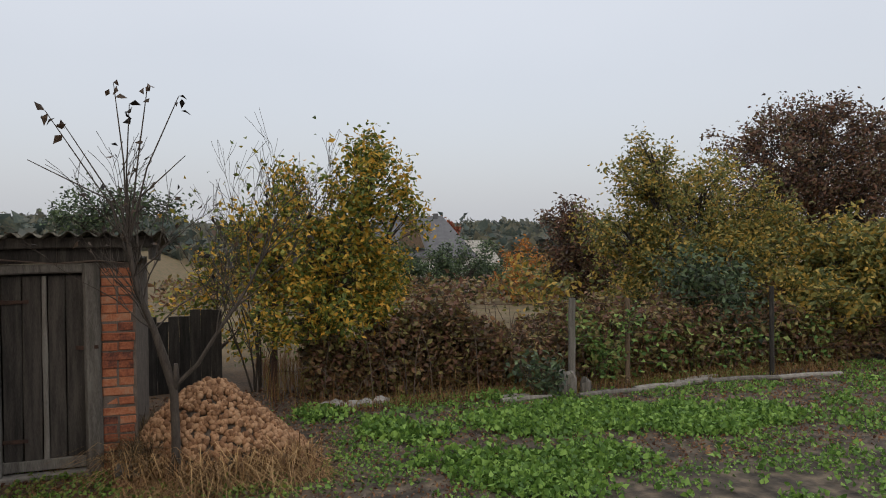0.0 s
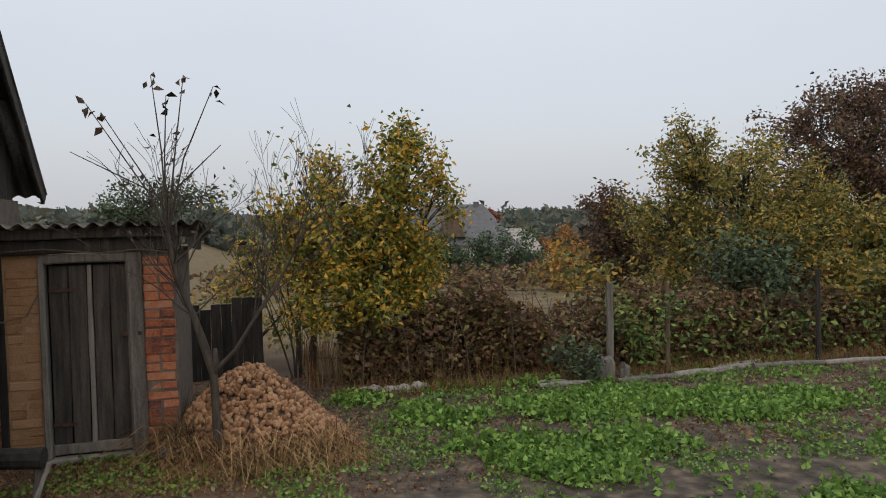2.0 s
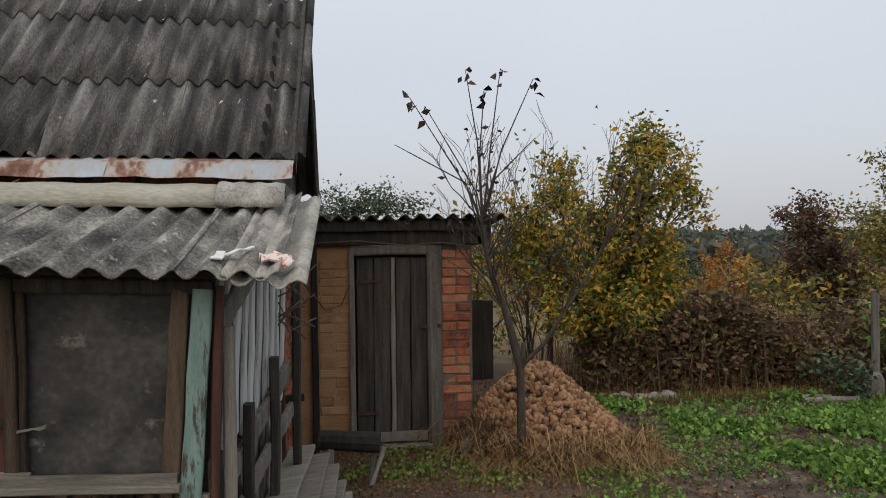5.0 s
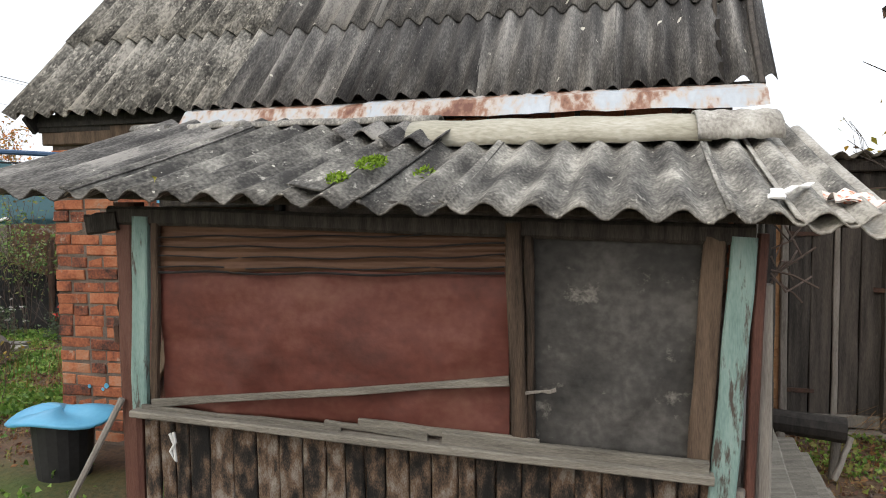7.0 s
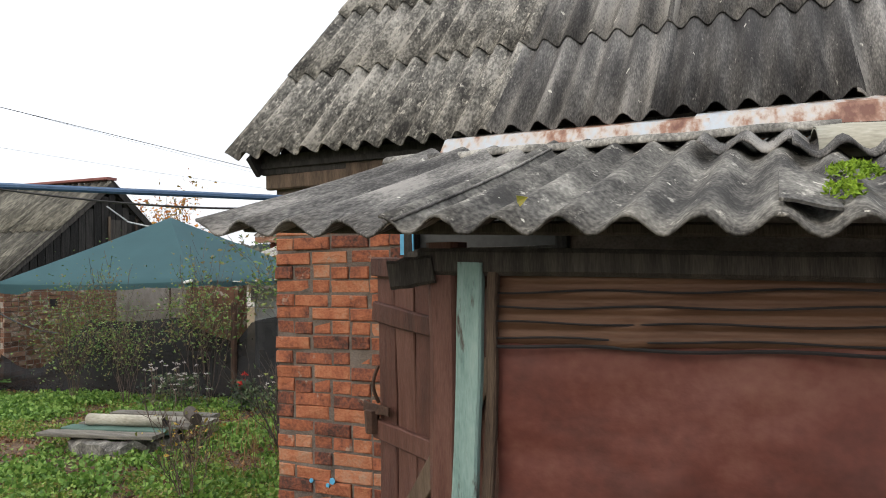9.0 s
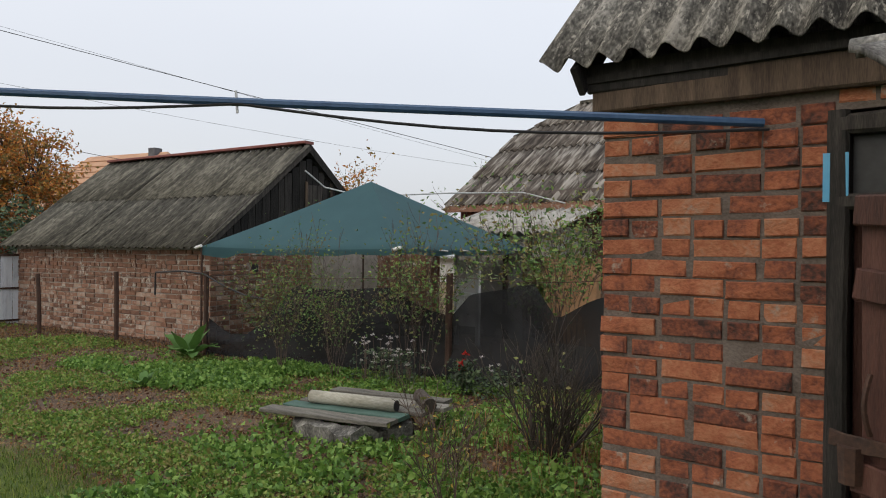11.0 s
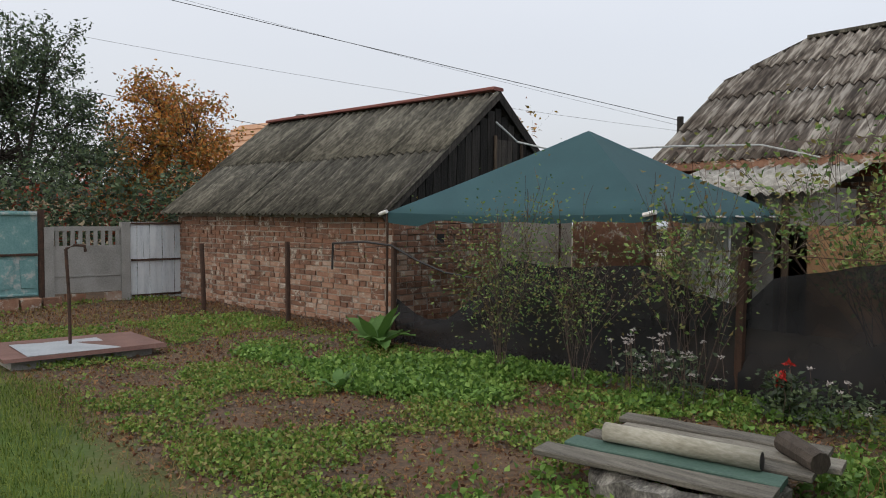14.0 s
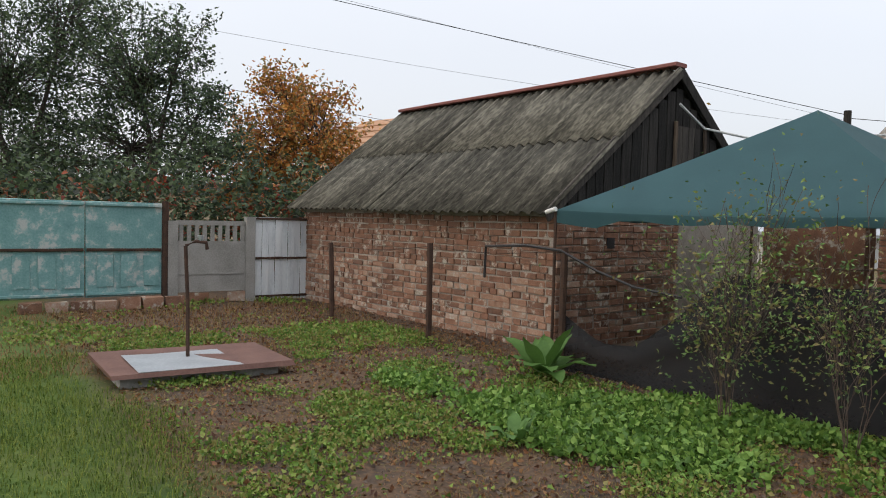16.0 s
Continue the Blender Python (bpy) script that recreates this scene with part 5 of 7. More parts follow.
for off, l0, l1, wd, z, m, lab in ((-0.27, -0.69, 0.50, 0.17, 0.175, "wood_greyx", ""), (-0.09, -0.60, 0.50, 0.16, 0.182, "green", "dull green painted board"), (0.08, -0.56, 0.60, 0.14, 0.19, "wood_greyx", ""),
                              (0.26, -0.45, 0.70, 0.18, 0.205, "wood_greyx", ""), (0.42, -0.50, 0.62, 0.15, 0.22, "wood_greyx", "")):
    p, q = WC + wb * off + wa * l0, WC + wb * off + wa * l1
    if m == "green":
        M["green"] = M.get("green") or mat("dull_green_paint", [(0.3, (0.035, 0.075, 0.06)), (0.7, (0.075, 0.13, 0.105))], 6, 0.7, 0.3, 60)
    part("cover_board", Shape().plank((p.x, p.y, z), (q.x, q.y, z + 0.01), wd, 0.032, wb), M[m], well, lab)
p, q = WC + wb * -0.01 + wa * -0.43, WC + wb * -0.01 + wa * 0.38
part("cement_pipe", Shape().tube([(p.x, p.y, 0.25), (q.x, q.y, 0.255)], 0.052, 16, True), M["pipe_cement"], well, "pale cement pipe", smooth=True)
# the pipe is solid; black end discs paint the shade of its hollow
for e, sg in ((p, -1), (q, 1)):
    e2 = e + wa * (0.004 * sg)
    part("pipe_bore", Shape().tube([(e.x - wa.x * 0.02 * sg, e.y - wa.y * 0.02 * sg, 0.252), (e2.x, e2.y, 0.254)], 0.043, 14, True), M["black"], well, "black disc standing for the shade inside the pipe")
p, q = WC + wb * 0.30 + wa * 0.42, WC + wb * 0.10 + wa * 0.62
part("log", Shape().tube([(p.x, p.y, 0.28), (q.x, q.y, 0.26)], [0.06, 0.055], 10), M["bark"], well, "short dark log")

# the pump on its slab
pump = thing("water_pump", "iron standpipe tap on a tin-covered concrete slab", "pump", at=(-0.12, 0.12, 0))
PC = Vector((-11.72, 4.12, 0))
part("slab", Shape().box((-12.15, 3.5, 0.0), (-11.28, 4.78, 0.09), jit=0.02), M["concrete"], pump)
M["brown_sheet"] = mat("brown_iron_sheet", [(0.3, (0.085, 0.038, 0.03)), (0.7, (0.17, 0.09, 0.07))], 5, 0.6, 0.2, 50)
part("brown_sheet", Shape().box((-12.25, 3.42, 0.094), (-11.2, 4.88, 0.115), jit=0.015), M["brown_sheet"], pump, "rusty brown iron sheet")
part("tin_sheet", Shape().box((-11.95, 3.62, 0.118), (-11.22, 4.45, 0.13), jit=0.02), M["tin"], pump, "grey galvanised sheet")
part("riser_pipe", Shape().tube([(PC.x, PC.y, 0.0), (PC.x - 0.02, PC.y, 0.6), (PC.x - 0.03, PC.y - 0.02, 1.08)], 0.016, 8), M["iron"], pump, "rusty iron riser pipe")
part("spout", Shape().tube([(PC.x - 0.03, PC.y - 0.02, 1.08), (PC.x + 0.0, PC.y + 0.06, 1.12), (PC.x + 0.02, PC.y + 0.14, 1.11), (PC.x + 0.02, PC.y + 0.15, 1.05)], 0.016, 8), M["iron"], pump)
part("tap", Shape().tube([(PC.x, PC.y + 0.1, 1.12), (PC.x, PC.y + 0.1, 1.17)], [0.02, 0.03], 8), M["tin"], pump, "grey metal tap")

# gates at the street end
GX = -16.85
gate = thing("metal_gate", "pale galvanised sheet metal gate standing ajar", "gate", kind="structure", at=(0.35, 0.1, 0))
for k in range(8):
    y = 6.42 + 0.107 * k
    part("gate_sheet", Shape().plank((GX + 0.012 * (k % 2), y, 0.0), (GX + 0.012 * (k % 2), y, 1.30), 0.104, 0.012, (0, 1, 0)), M["gate_tin"], gate)
for z in (0.06, 0.66, 1.28):
    part("gate_rail", Shape().plank((GX + 0.03, 6.37, z), (GX + 0.03, 7.24, z), 0.035, 0.025, (0, 0, 1)), M["iron"], gate)
panel = thing("concrete_fence_panel", "cast concrete fence panel with slotted top", "fence", kind="structure", at=(0.35, 0.1, 0))
part("panel_slab", Shape().box((GX - 0.05, 5.18, 0.16), (GX, 6.25, 0.92)), M["concrete"], panel)
part("panel_slab", Shape().box((GX - 0.045, 5.18, 0.42), (GX + 0.01, 6.25, 0.44)), M["concrete"], panel)
part("panel_rail", Shape().box((GX - 0.05, 5.18, 1.16), (GX, 6.25, 1.23)), M["concrete"], panel)
for k in range(9):
    y = 5.22 + 0.115 * k
    part("baluster", Shape().box((GX - 0.045, y, 0.92), (GX - 0.005, y + 0.055, 1.16)), M["concrete"], panel)
for y in (5.12, 6.28):
    part("panel_post", Shape().box((GX - 0.07, y - 0.07, -0.1), (GX + 0.05, y + 0.07, 1.3 if y > 6 else 1.22)), M["concrete"], panel)
for y in (5.35, 5.95):
    part("gap_brick", Shape().box((GX - 0.03, y, 0.0), (GX + 0.03, y + 0.3, 0.15), jit=0.01), M["brick_pale"], panel)
green_gate = thing("painted_gate", "peeling teal painted sheet metal gates", "gate", kind="structure", at=(0.35, 0.1, 0))
for k in range(4):
    y0 = 4.98 - 1.02 * (k + 1)
    leaf = part("gate_leaf", Shape().box((GX - 0.03, y0 + 0.012, 0.14), (GX, y0 + 1.008, 1.47), jit=0.008), M["teal_door"], green_gate)
    for z in (0.18, 0.80, 1.43):
        part("gate_rail", Shape().plank((GX + 0.02, y0 + 0.02, z), (GX + 0.02, y0 + 1.0, z), 0.04, 0.03, (0, 0, 1)), M["teal_door" if z != 0.80 else "iron"], leaf)
    for q in range(3):
        yy = y0 + 0.16 + 0.3 * q
        part("relief_panel", Shape().box((GX + 0.003, yy, 0.28), (GX + 0.02, yy + 0.2, 0.72), jit=0.012), M["teal_door"], leaf)
part("gate_post", Shape().tube([(GX, 5.02, -0.1), (GX, 5.02, 1.5)], 0.05, 8), M["iron"], green_gate)
kerb = thing("brick_edging", "row of old brown bricks along the gate", "edging", at=(0.35, 0.1, 0))
for k in range(7):
    y = 4.95 - 0.3 * k
    part("edging_brick", Shape().box((GX + 0.25, y, -0.02), (GX + 0.37, y + 0.26, 0.10 + R.uniform(0, 0.06)), jit=0.012), M["brick_pale"], kerb)

# blue pipe and cables over the path, wires to the poles
pipe = thing("overhead_pipe", "blue painted overhead pipe with a cable tied to it", "pipe")
PA, PB = Vector((-2.5, 4.17, 1.955)), Vector((-9.39, 0.0, 2.43))
part("steel_pipe", Shape().tube([PA.lerp(PB, k / 10) + Vector((0, 0, -0.02 * math.sin(math.pi * k / 10))) for k in range(11)], 0.017, 8), M["blue_paint"], pipe)
part("cable", Shape().tube([PA.lerp(PB, k / 40) + Vector((0.02, 0, -0.025 - 0.055 * abs(math.sin(math.pi * k / 10)))) for k in range(41)], 0.006, 6), M["black"], pipe)
for k in range(1, 4):
    c = PA.lerp(PB, k * 0.25)
    part("tie", Shape().tube([c + Vector((0, 0, 0.03)), c + Vector((0.01, 0, -0.06))], 0.006, 5), M["white_board"], pipe)


def wire_span(a, b, sag, r, parent):
    a, b = Vector(a), Vector(b)
    part("wire", Shape().tube([a.lerp(b, k / 16) + Vector((0, 0, -sag * 4 * (k / 16) * (1 - k / 16))) for k in range(17)], r, 4), M["black"], parent)


lines = thing("power_lines", "thin sagging electric wires on timber poles", "power line")
part("utility_pole", Shape().tube([(-18.4, 27.85, -0.5), (-18.4, 27.85, 5.35)], [0.16, 0.12], 8), M["wood_dark"], lines, "dark timber pole")
part("utility_pole", Shape().tube([(-37.56, -5.44, -0.5), (-37.56, -5.44, 13.0)], [0.16, 0.12], 8), M["wood_dark"], lines, "dark timber pole")
for k, (za, zb, dy) in enumerate(((5.2, 12.15, 0.6), (5.0, 12.8, 0), (4.8, 10.1, 2.4))):
    wire_span((-18.4, 27.85, za), (-37.56, -5.44 - dy, zb), (0.10, 0.2, 0.6)[k], (0.015, 0.006, 0.006)[k], lines)
wire_span((-18.4, 27.85, 5.1), (-8, 34, 5.0), 0.4, 0.012, lines)
wire_span((-37.56, -5.44, 9.0), (-28.0, 17.0, 4.6), 0.3, 0.010, lines)
part("service_cable", Shape().tube([(-10.95, 9.5, 2.75), (-10.9, 9.9, 2.5), (-10.4, 10.3, 2.35), (-9.2, 11.2, 2.42), (-8.6, 12.6, 2.5), (-7.9, 12.9, 2.3)], 0.014, 6), M["white_board"], lines, "pale service cable")

# blue basin on a dark tub by the wall, a stick leaning on the porch
basin = thing("plastic_basin", "upturned blue plastic basin on a dark tub", "basin")
BC = Vector((-2.63, 3.65, 0))
vs, fs = [], []
n = 24
prof = [(0.30, 0.02), (0.315, 0.035), (0.30, 0.045), (0.25, 0.062), (0.16, 0.078), (0.02, 0.082)]
for i in range(n):
    a = 2 * math.pi * i / n
    for r, z in prof:
        vs.append((BC.x + r * 1.15 * math.cos(a), BC.y + r * 0.8 * math.sin(a), 0.33 + z + 0.05 * r * math.cos(a) + 0.02 * math.sin(a * 3)))
for i in range(n):
    for k in range(len(prof) - 1):
        a, b = i * 6 + k, ((i + 1) % n) * 6 + k
        fs.append((a, b, b + 1, a + 1))
fs.append(tuple(i * 6 + 5 for i in range(n)))
part("basin_shell", Shape().add(vs, fs), M["blue_plastic"], basin, smooth=True)
part("tub", Shape().tube([(BC.x, BC.y, -0.03), (BC.x, BC.y, 0.2), (BC.x, BC.y, 0.37)], [0.15, 0.17, 0.18], 18), M["black"], basin, "dark metal tub")
stick = thing("leaning_stick", "grey broom stick leaning on the porch post", "stick")
part("shaft", Shape().tube([(-1.75, 2.45, -0.02), (-1.37, 2.66, 0.82)], 0.014, 7), M["wood_grey"], stick)
bow = thing("rope_bow", "pale knotted cord hung on the board skirting", "cord")
part("knot", Shape().tube([(-1.125, 2.665, 0.69), (-1.11, 2.655, 0.65), (-1.135, 2.655, 0.61), (-1.11, 2.655, 0.57), (-1.12, 2.66, 0.64), (-1.14, 2.66, 0.685)], 0.007, 6), M["white_board"], bow)
rag = thing("rag", "pink and white rag caught on the roof corner", "rag")
vs, fs = [], []
for j in range(7):
    for i in range(7):
        x, y = 1.36 + 0.022 * i - 0.004 * j, 2.57 + 0.018 * j
        vs.append((x, y, porch_roof_z(x, y) + 0.015 + 0.03 * noise.noise(Vector((i * 0.6, j * 0.6, 2))) + 0.012 * math.sin(i + j)))
for j in range(6):
    for i in range(6):
        a = j * 7 + i
        fs.append((a, a + 1, a + 8, a + 7))
m_ = len(vs)
vs += [(x, y, z - 0.006) for x, y, z in vs]
fs += [tuple(reversed([k + m_ for k in f])) for f in fs]
part("cloth", Shape().add(vs, fs), M["rag"], rag, smooth=True)
tape = thing("plastic_strip", "white plastic strip stuck on the roof slates", "strip")
part("strip", Shape().plank((1.17, 2.60, porch_roof_z(1.17, 2.6) + 0.02), (1.31, 2.70, porch_roof_z(1.3, 2.7) + 0.035), 0.035, 0.006, (1, -1, 0), 0.006), M["white_paint"], tape)
part("strip", Shape().plank((1.18, 2.53, porch_roof_z(1.18, 2.53) + 0.025), (1.19, 2.62, porch_roof_z(1.19, 2.62) + 0.03), 0.045, 0.006, (1, 0, 0), 0.006), M["white_paint"], tape)
yl = thing("yellow_leaf", "single yellow leaf on the porch roof", "leaf")
v, f = leaf_cloud(np.random.default_rng(3), np.array([[-1.05, 2.50, porch_roof_z(-1.05, 2.5) + 0.03]]), 0.06)
part("blade", Shape().add(v.tolist(), f.tolist()), M["l_yellow"], yl)

# old boards, stool and bench by the porch side
boards = thing("board_stack", "stack of weathered grey boards beside the porch", "boards")
for k, (x, z) in enumerate(((1.30, 0.34), (1.42, 0.30), (1.50, 0.24), (1.56, 0.16), (1.62, 0.10), (1.35, 0.20), (1.40, 0.10))):
    part("board", Shape().plank((x, 2.8 + 0.05 * k, z), (x + 0.10 - 0.02 * k, 4.35 - 0.06 * k, z + 0.03), 0.17, 0.03, (1, 0, 0.1)), M["wood_greyx"], boards)
part("board_support", Shape().box((1.2, 3.0, -0.05), (1.5, 3.2, 0.10)), M["wood_grey"], boards)
part("board_support", Shape().box((1.2, 4.0, -0.05), (1.5, 4.2, 0.10)), M["wood_grey"], boards)
stool = thing("log_bench", "short blackened log bench on rough legs", "bench", at=(0.2, -0.3, 0))
part("seat_log", Shape().tube([(1.30, 4.98, 0.33), (1.72, 4.92, 0.31)], [0.07, 0.075], 10), M["wood_dark"], stool)
for x in (1.36, 1.66):
    part("leg", Shape().plank((x, 4.93, -0.03), (x + 0.02, 4.95, 0.28), 0.05, 0.05, (1, 0, 0)), M["wood_grey"], stool)
part("leg_brace", Shape().plank((1.66, 4.9, 0.02), (1.75, 4.93, 0.27), 0.03, 0.03, (1, 0, 0)), M["wood_grey"], stool)
rod = thing("side_pole", "dark rusty pole standing at the porch corner", "pole")
part("shaft", Shape().tube([(1.30, 4.15, -0.05), (1.27, 4.15, 1.85)], 0.022, 7), M["iron"], rod)
part("bracket", Shape().plank((1.22, 4.2, 0.72), (1.42, 4.25, 0.725), 0.05, 0.04, (0, 0, 1)), M["wood_dark"], rod)
tw = thing("dry_vine", "dry vine twigs hung across the shed front", "vine", at=(0.17, -0.40, 0))
part("stem", Shape().tube([(1.25, 5.85, 1.72), (1.6, 5.84, 1.74), (2.0, 5.84, 1.70), (2.3, 5.85, 1.72), (2.55, 5.84, 1.69)], 0.006, 5), M["twig"], tw)
part("stem", Shape().tube([(1.22, 5.3, 1.42), (1.36, 5.6, 1.20), (1.48, 5.8, 1.22), (1.55, 5.86, 1.38)], 0.006, 5), M["twig"], tw)
for k in range(10):
    p = Vector((1.16, 3.95, 1.35 + R.uniform(-.1, .2)))
    part("stem", Shape().tube([p, p + Vector((R.uniform(.02, .12), R.uniform(-.05, .1), R.uniform(-.1, .1))), p + Vector((R.uniform(.08, .25), R.uniform(-.1, .15), R.uniform(-.12, .15)))], 0.005, 4), M["twig"], tw)
loglet = thing("cut_log", "short grey cut log lying by the shed", "log", at=(0.17, 0.0, 0))
part("log_body", Shape().tube([(2.44, 5.30, 0.06), (2.64, 5.24, 0.06)], 0.062, 12), M["wood_grey"], loglet)

# ---- plants ----
def grow(sh, tips, rr, p, d, length, radius, depth, spread=0.6, up=0.25, bend=0.18, minr=0.004):
    """A tapered limb that bends and forks; tips collects points along the thin ends."""
    n = 4
    pts, rad = [p.copy()], [radius]
    for i in range(n):
        d = (d + Vector((rr.uniform(-bend, bend), rr.uniform(-bend, bend), rr.uniform(-bend, bend) + up * 0.12))).normalized()
        p = p + d * (length / n)
        pts.append(p.copy())
        rad.append(max(minr, radius * (1 - 0.42 * (i + 1) / n)))
        if depth <= 1:
            tips.append(p.copy())
    sh.tube(pts, rad, 6 if radius > 0.02 else 4, False)
    if depth > 0:
        for k in range(rr.choice((2, 3, 3))):
            at = pts[rr.choice((2, 3, 4, 4))]
            a = rr.uniform(0, 6.283)
            side = Vector((math.cos(a), math.sin(a), rr.uniform(-0.1, 0.5)))
            nd = (d + side * spread * rr.uniform(0.6, 1.3)).normalized()
            grow(sh, tips, rr, at, nd, length * rr.uniform(0.55, 0.85), rad[3] * 0.68, depth - 1, spread, up, bend, minr)


def tree(name, label, base, height, radius, leafm, leaves, leaf, seed, depth=4, first=0.3, limbs=5, trunk=0.09, spread=0.65, scatter=0.22, flat=1.0, lean=(0, 0), group="", aspect=0.5, category="tree"):
    rr = random.Random(seed)
    rg = np.random.default_rng(seed)
    gz = ground_z(base[0], base[1])
    b = Vector((base[0], base[1], gz - 0.1))
    t = thing(name, label, category, group)
    sh, tips = Shape(), []
    top = b + Vector((lean[0], lean[1], height * first + 0.1))
    sh.tube([b, b.lerp(top, 0.3) + Vector((0.02, 0.01, 0)), b.lerp(top, 0.7), top], [trunk * 1.25, trunk, trunk * 0.92, trunk * 0.85], 9, False)
    for k in range(limbs):
        a = 6.283 * k / limbs + rr.uniform(-0.4, 0.4)
        out = radius / max(0.3, height * (1 - first))
        d = Vector((math.cos(a) * out * rr.uniform(0.5, 1.2), math.sin(a) * out * rr.uniform(0.5, 1.2), rr.uniform(0.6, 1.1) * flat))
        if k == 0:
            d = Vector((rr.uniform(-.15, .15), rr.uniform(-.15, .15), 1))
        grow(sh, tips, rr, top + Vector((0, 0, -0.1 * rr.random())), d.normalized(), height * (1 - first) * rr.uniform(0.28, 0.40), trunk * 0.6, depth, spread)
    part("trunk", sh, M["bark"], t, smooth=True)
    if leaves:
        tp = np.array([tuple(p) for p in tips])
        c = tp[rg.integers(0, len(tp), leaves)] + rg.normal(size=(leaves, 3)) * scatter * np.array([1, 1, 0.8])
        v, f = leaf_cloud(rg, c, leaf, droop=0.35, aspect=aspect)
        stuff_mesh("crown", v, f, M[leafm], t)
    return t


def leafy_mass(name, label, category, centres_fn, count, leafm, leaf, seed, stems=None, kind_parent=None, aspect=0.55, droop=0.2):
    rg = np.random.default_rng(seed)
    c = centres_fn(rg, count)
    v, f = leaf_cloud(rg, c, leaf, droop=droop, aspect=aspect)
    return stuff_mesh(name, v, f, M[leafm], kind_parent, label, category)


def shrub(name, label, base, height, radius, leafm, leaves, leaf, seed, stems=14, stem_r=0.008, twigm="twig", forks=3, scatter=0.08, out=0.9, category="bush", group=""):
    """Many stems from one foot, forked, with scattered leaves."""
    rr = random.Random(seed)
    rg = np.random.default_rng(seed)
    gz = ground_z(base[0], base[1])
    t = thing(name, label, category, group)
    tips = []
    for k in range(stems):
        a = rr.uniform(0, 6.283)
        p = Vector((base[0] + 0.12 * radius * math.cos(a), base[1] + 0.12 * radius * math.sin(a), gz - 0.03))
        d = Vector((math.cos(a) * out * rr.uniform(0.1, 1), math.sin(a) * out * rr.uniform(0.1, 1), height / radius * 0.8))
        sh = Shape()
        grow(sh, tips, rr, p, d.normalized(), height * rr.uniform(0.28, 0.52), stem_r, forks, 0.45, 0.3, 0.14, 0.0022)
        part("stem", sh, M[twigm], t)
    if leaves:
        tp = np.array([tuple(p) for p in tips])
        c = tp[rg.integers(0, len(tp), leaves)] + rg.normal(size=(leaves, 3)) * scatter
        c[:, 2] = np.maximum(c[:, 2], gz + 0.02)
        v, f = leaf_cloud(rg, c, leaf, droop=0.25)
        stuff_mesh("foliage", v, f, M[leafm], t)
    return t


# the young bare tree by the shed: a crooked trunk, a right limb, whip-like shoots with a few dark leaves
def bare_tree():
    rr = random.Random(12)
    t = thing("young_tree", "small bare fruit tree with whip shoots and few leaves", "tree")
    sh, tips = Shape(), []
    tr = [(3.05, 5.08, -0.1), (3.05, 5.07, 0.4), (3.04, 5.05, 0.72), (2.975, 5.02, 0.97), (2.91, 5.0, 1.195), (2.83, 5.0, 1.40), (2.775, 5.0, 1.60), (2.74, 5.0, 1.85)]
    sh.tube(tr, [0.038, 0.034, 0.033, 0.034, 0.026, 0.023, 0.020, 0.017], 9, False)
    sh.tube([(3.04, 5.05, 0.70), (3.06, 5.03, 0.82), (3.06, 5.02, 0.93)], [0.028, 0.024, 0.016], 7)
    limb = [(3.04, 5.05, 0.74), (3.22, 5.0, 0.92), (3.36, 4.98, 1.15), (3.50, 4.96, 1.35), (3.62, 4.95, 1.55), (3.71, 4.94, 1.75), (3.76, 4.92, 1.98)]
    sh.tube(limb, [0.020, 0.017, 0.014, 0.012, 0.010, 0.007, 0.004], 7, False)
    for i in (2, 3, 4, 5):
        for k in range(3):
            grow(sh, tips, rr, Vector(limb[i]), Vector((rr.uniform(-.4, .9), rr.uniform(-.5, .5), rr.uniform(.5, 1.2))).normalized(), rr.uniform(.26, .45), 0.006, 2, 0.5, 0.3, 0.15, 0.0022)
    for i in (4, 5, 6, 7):
        for k in range(4):
            grow(sh, tips, rr, Vector(tr[i]), Vector((rr.uniform(-1.1, 1.0), rr.uniform(-.6, .6), rr.uniform(.25, .9))).normalized(), rr.uniform(.32, .55), 0.007, 2, 0.6, 0.25, 0.2, 0.002)
    ends = [(2.19, 5.05, 2.83), (2.30, 5.0, 2.76), (2.64, 5.15, 3.08), (2.89, 5.0, 3.06), (3.11, 4.85, 2.95), (2.76, 5.0, 2.90), (3.15, 4.95, 2.52), (2.07, 5.05, 2.47)]
    for k, e in enumerate(ends):
        s = Vector(tr[7 if k > 1 else 5])
        e = Vector(e)
        mid_ = s.lerp(e, 0.5) + Vector(((s.x - e.x) * 0.25 + rr.uniform(-.07, .07), rr.uniform(-.05, .05), 0.02))
        sh.tube([s, s.lerp(mid_, .5), mid_, mid_.lerp(e, .5), e], [0.010, 0.008, 0.006, 0.005, 0.003], 5, False)
    part("trunk", sh, M["bark"], t, smooth=True)
    M["l_black"] = leaf_mat("dark_curled_leaves", [(0.012, 0.010, 0.009), (0.04, 0.028, 0.02), (0.09, 0.06, 0.04)])
    rg = np.random.default_rng(4)
    c = np.array([(e[0] + dx, e[1], e[2] + dz) for e in ends[:6] for dx, dz in ((0, 0), (-0.03, -0.05), (0.02, -0.02), (0.01, -0.11))])
    v, f = leaf_cloud(rg, c, 0.075, droop=0.5, aspect=0.6)
    stuff_mesh("top_leaves", v, f, M["l_black"], t, "dark curled leaves at the shoot tips")
    tp = np.array([tuple(p) for p in tips])
    c = tp[rg.integers(0, len(tp), 130)] + rg.normal(size=(130, 3)) * 0.03
    v, f = leaf_cloud(rg, c, 0.06, droop=0.7)
    stuff_mesh("withered_leaves", v, f, M["l_black"], t)


bare_tree()


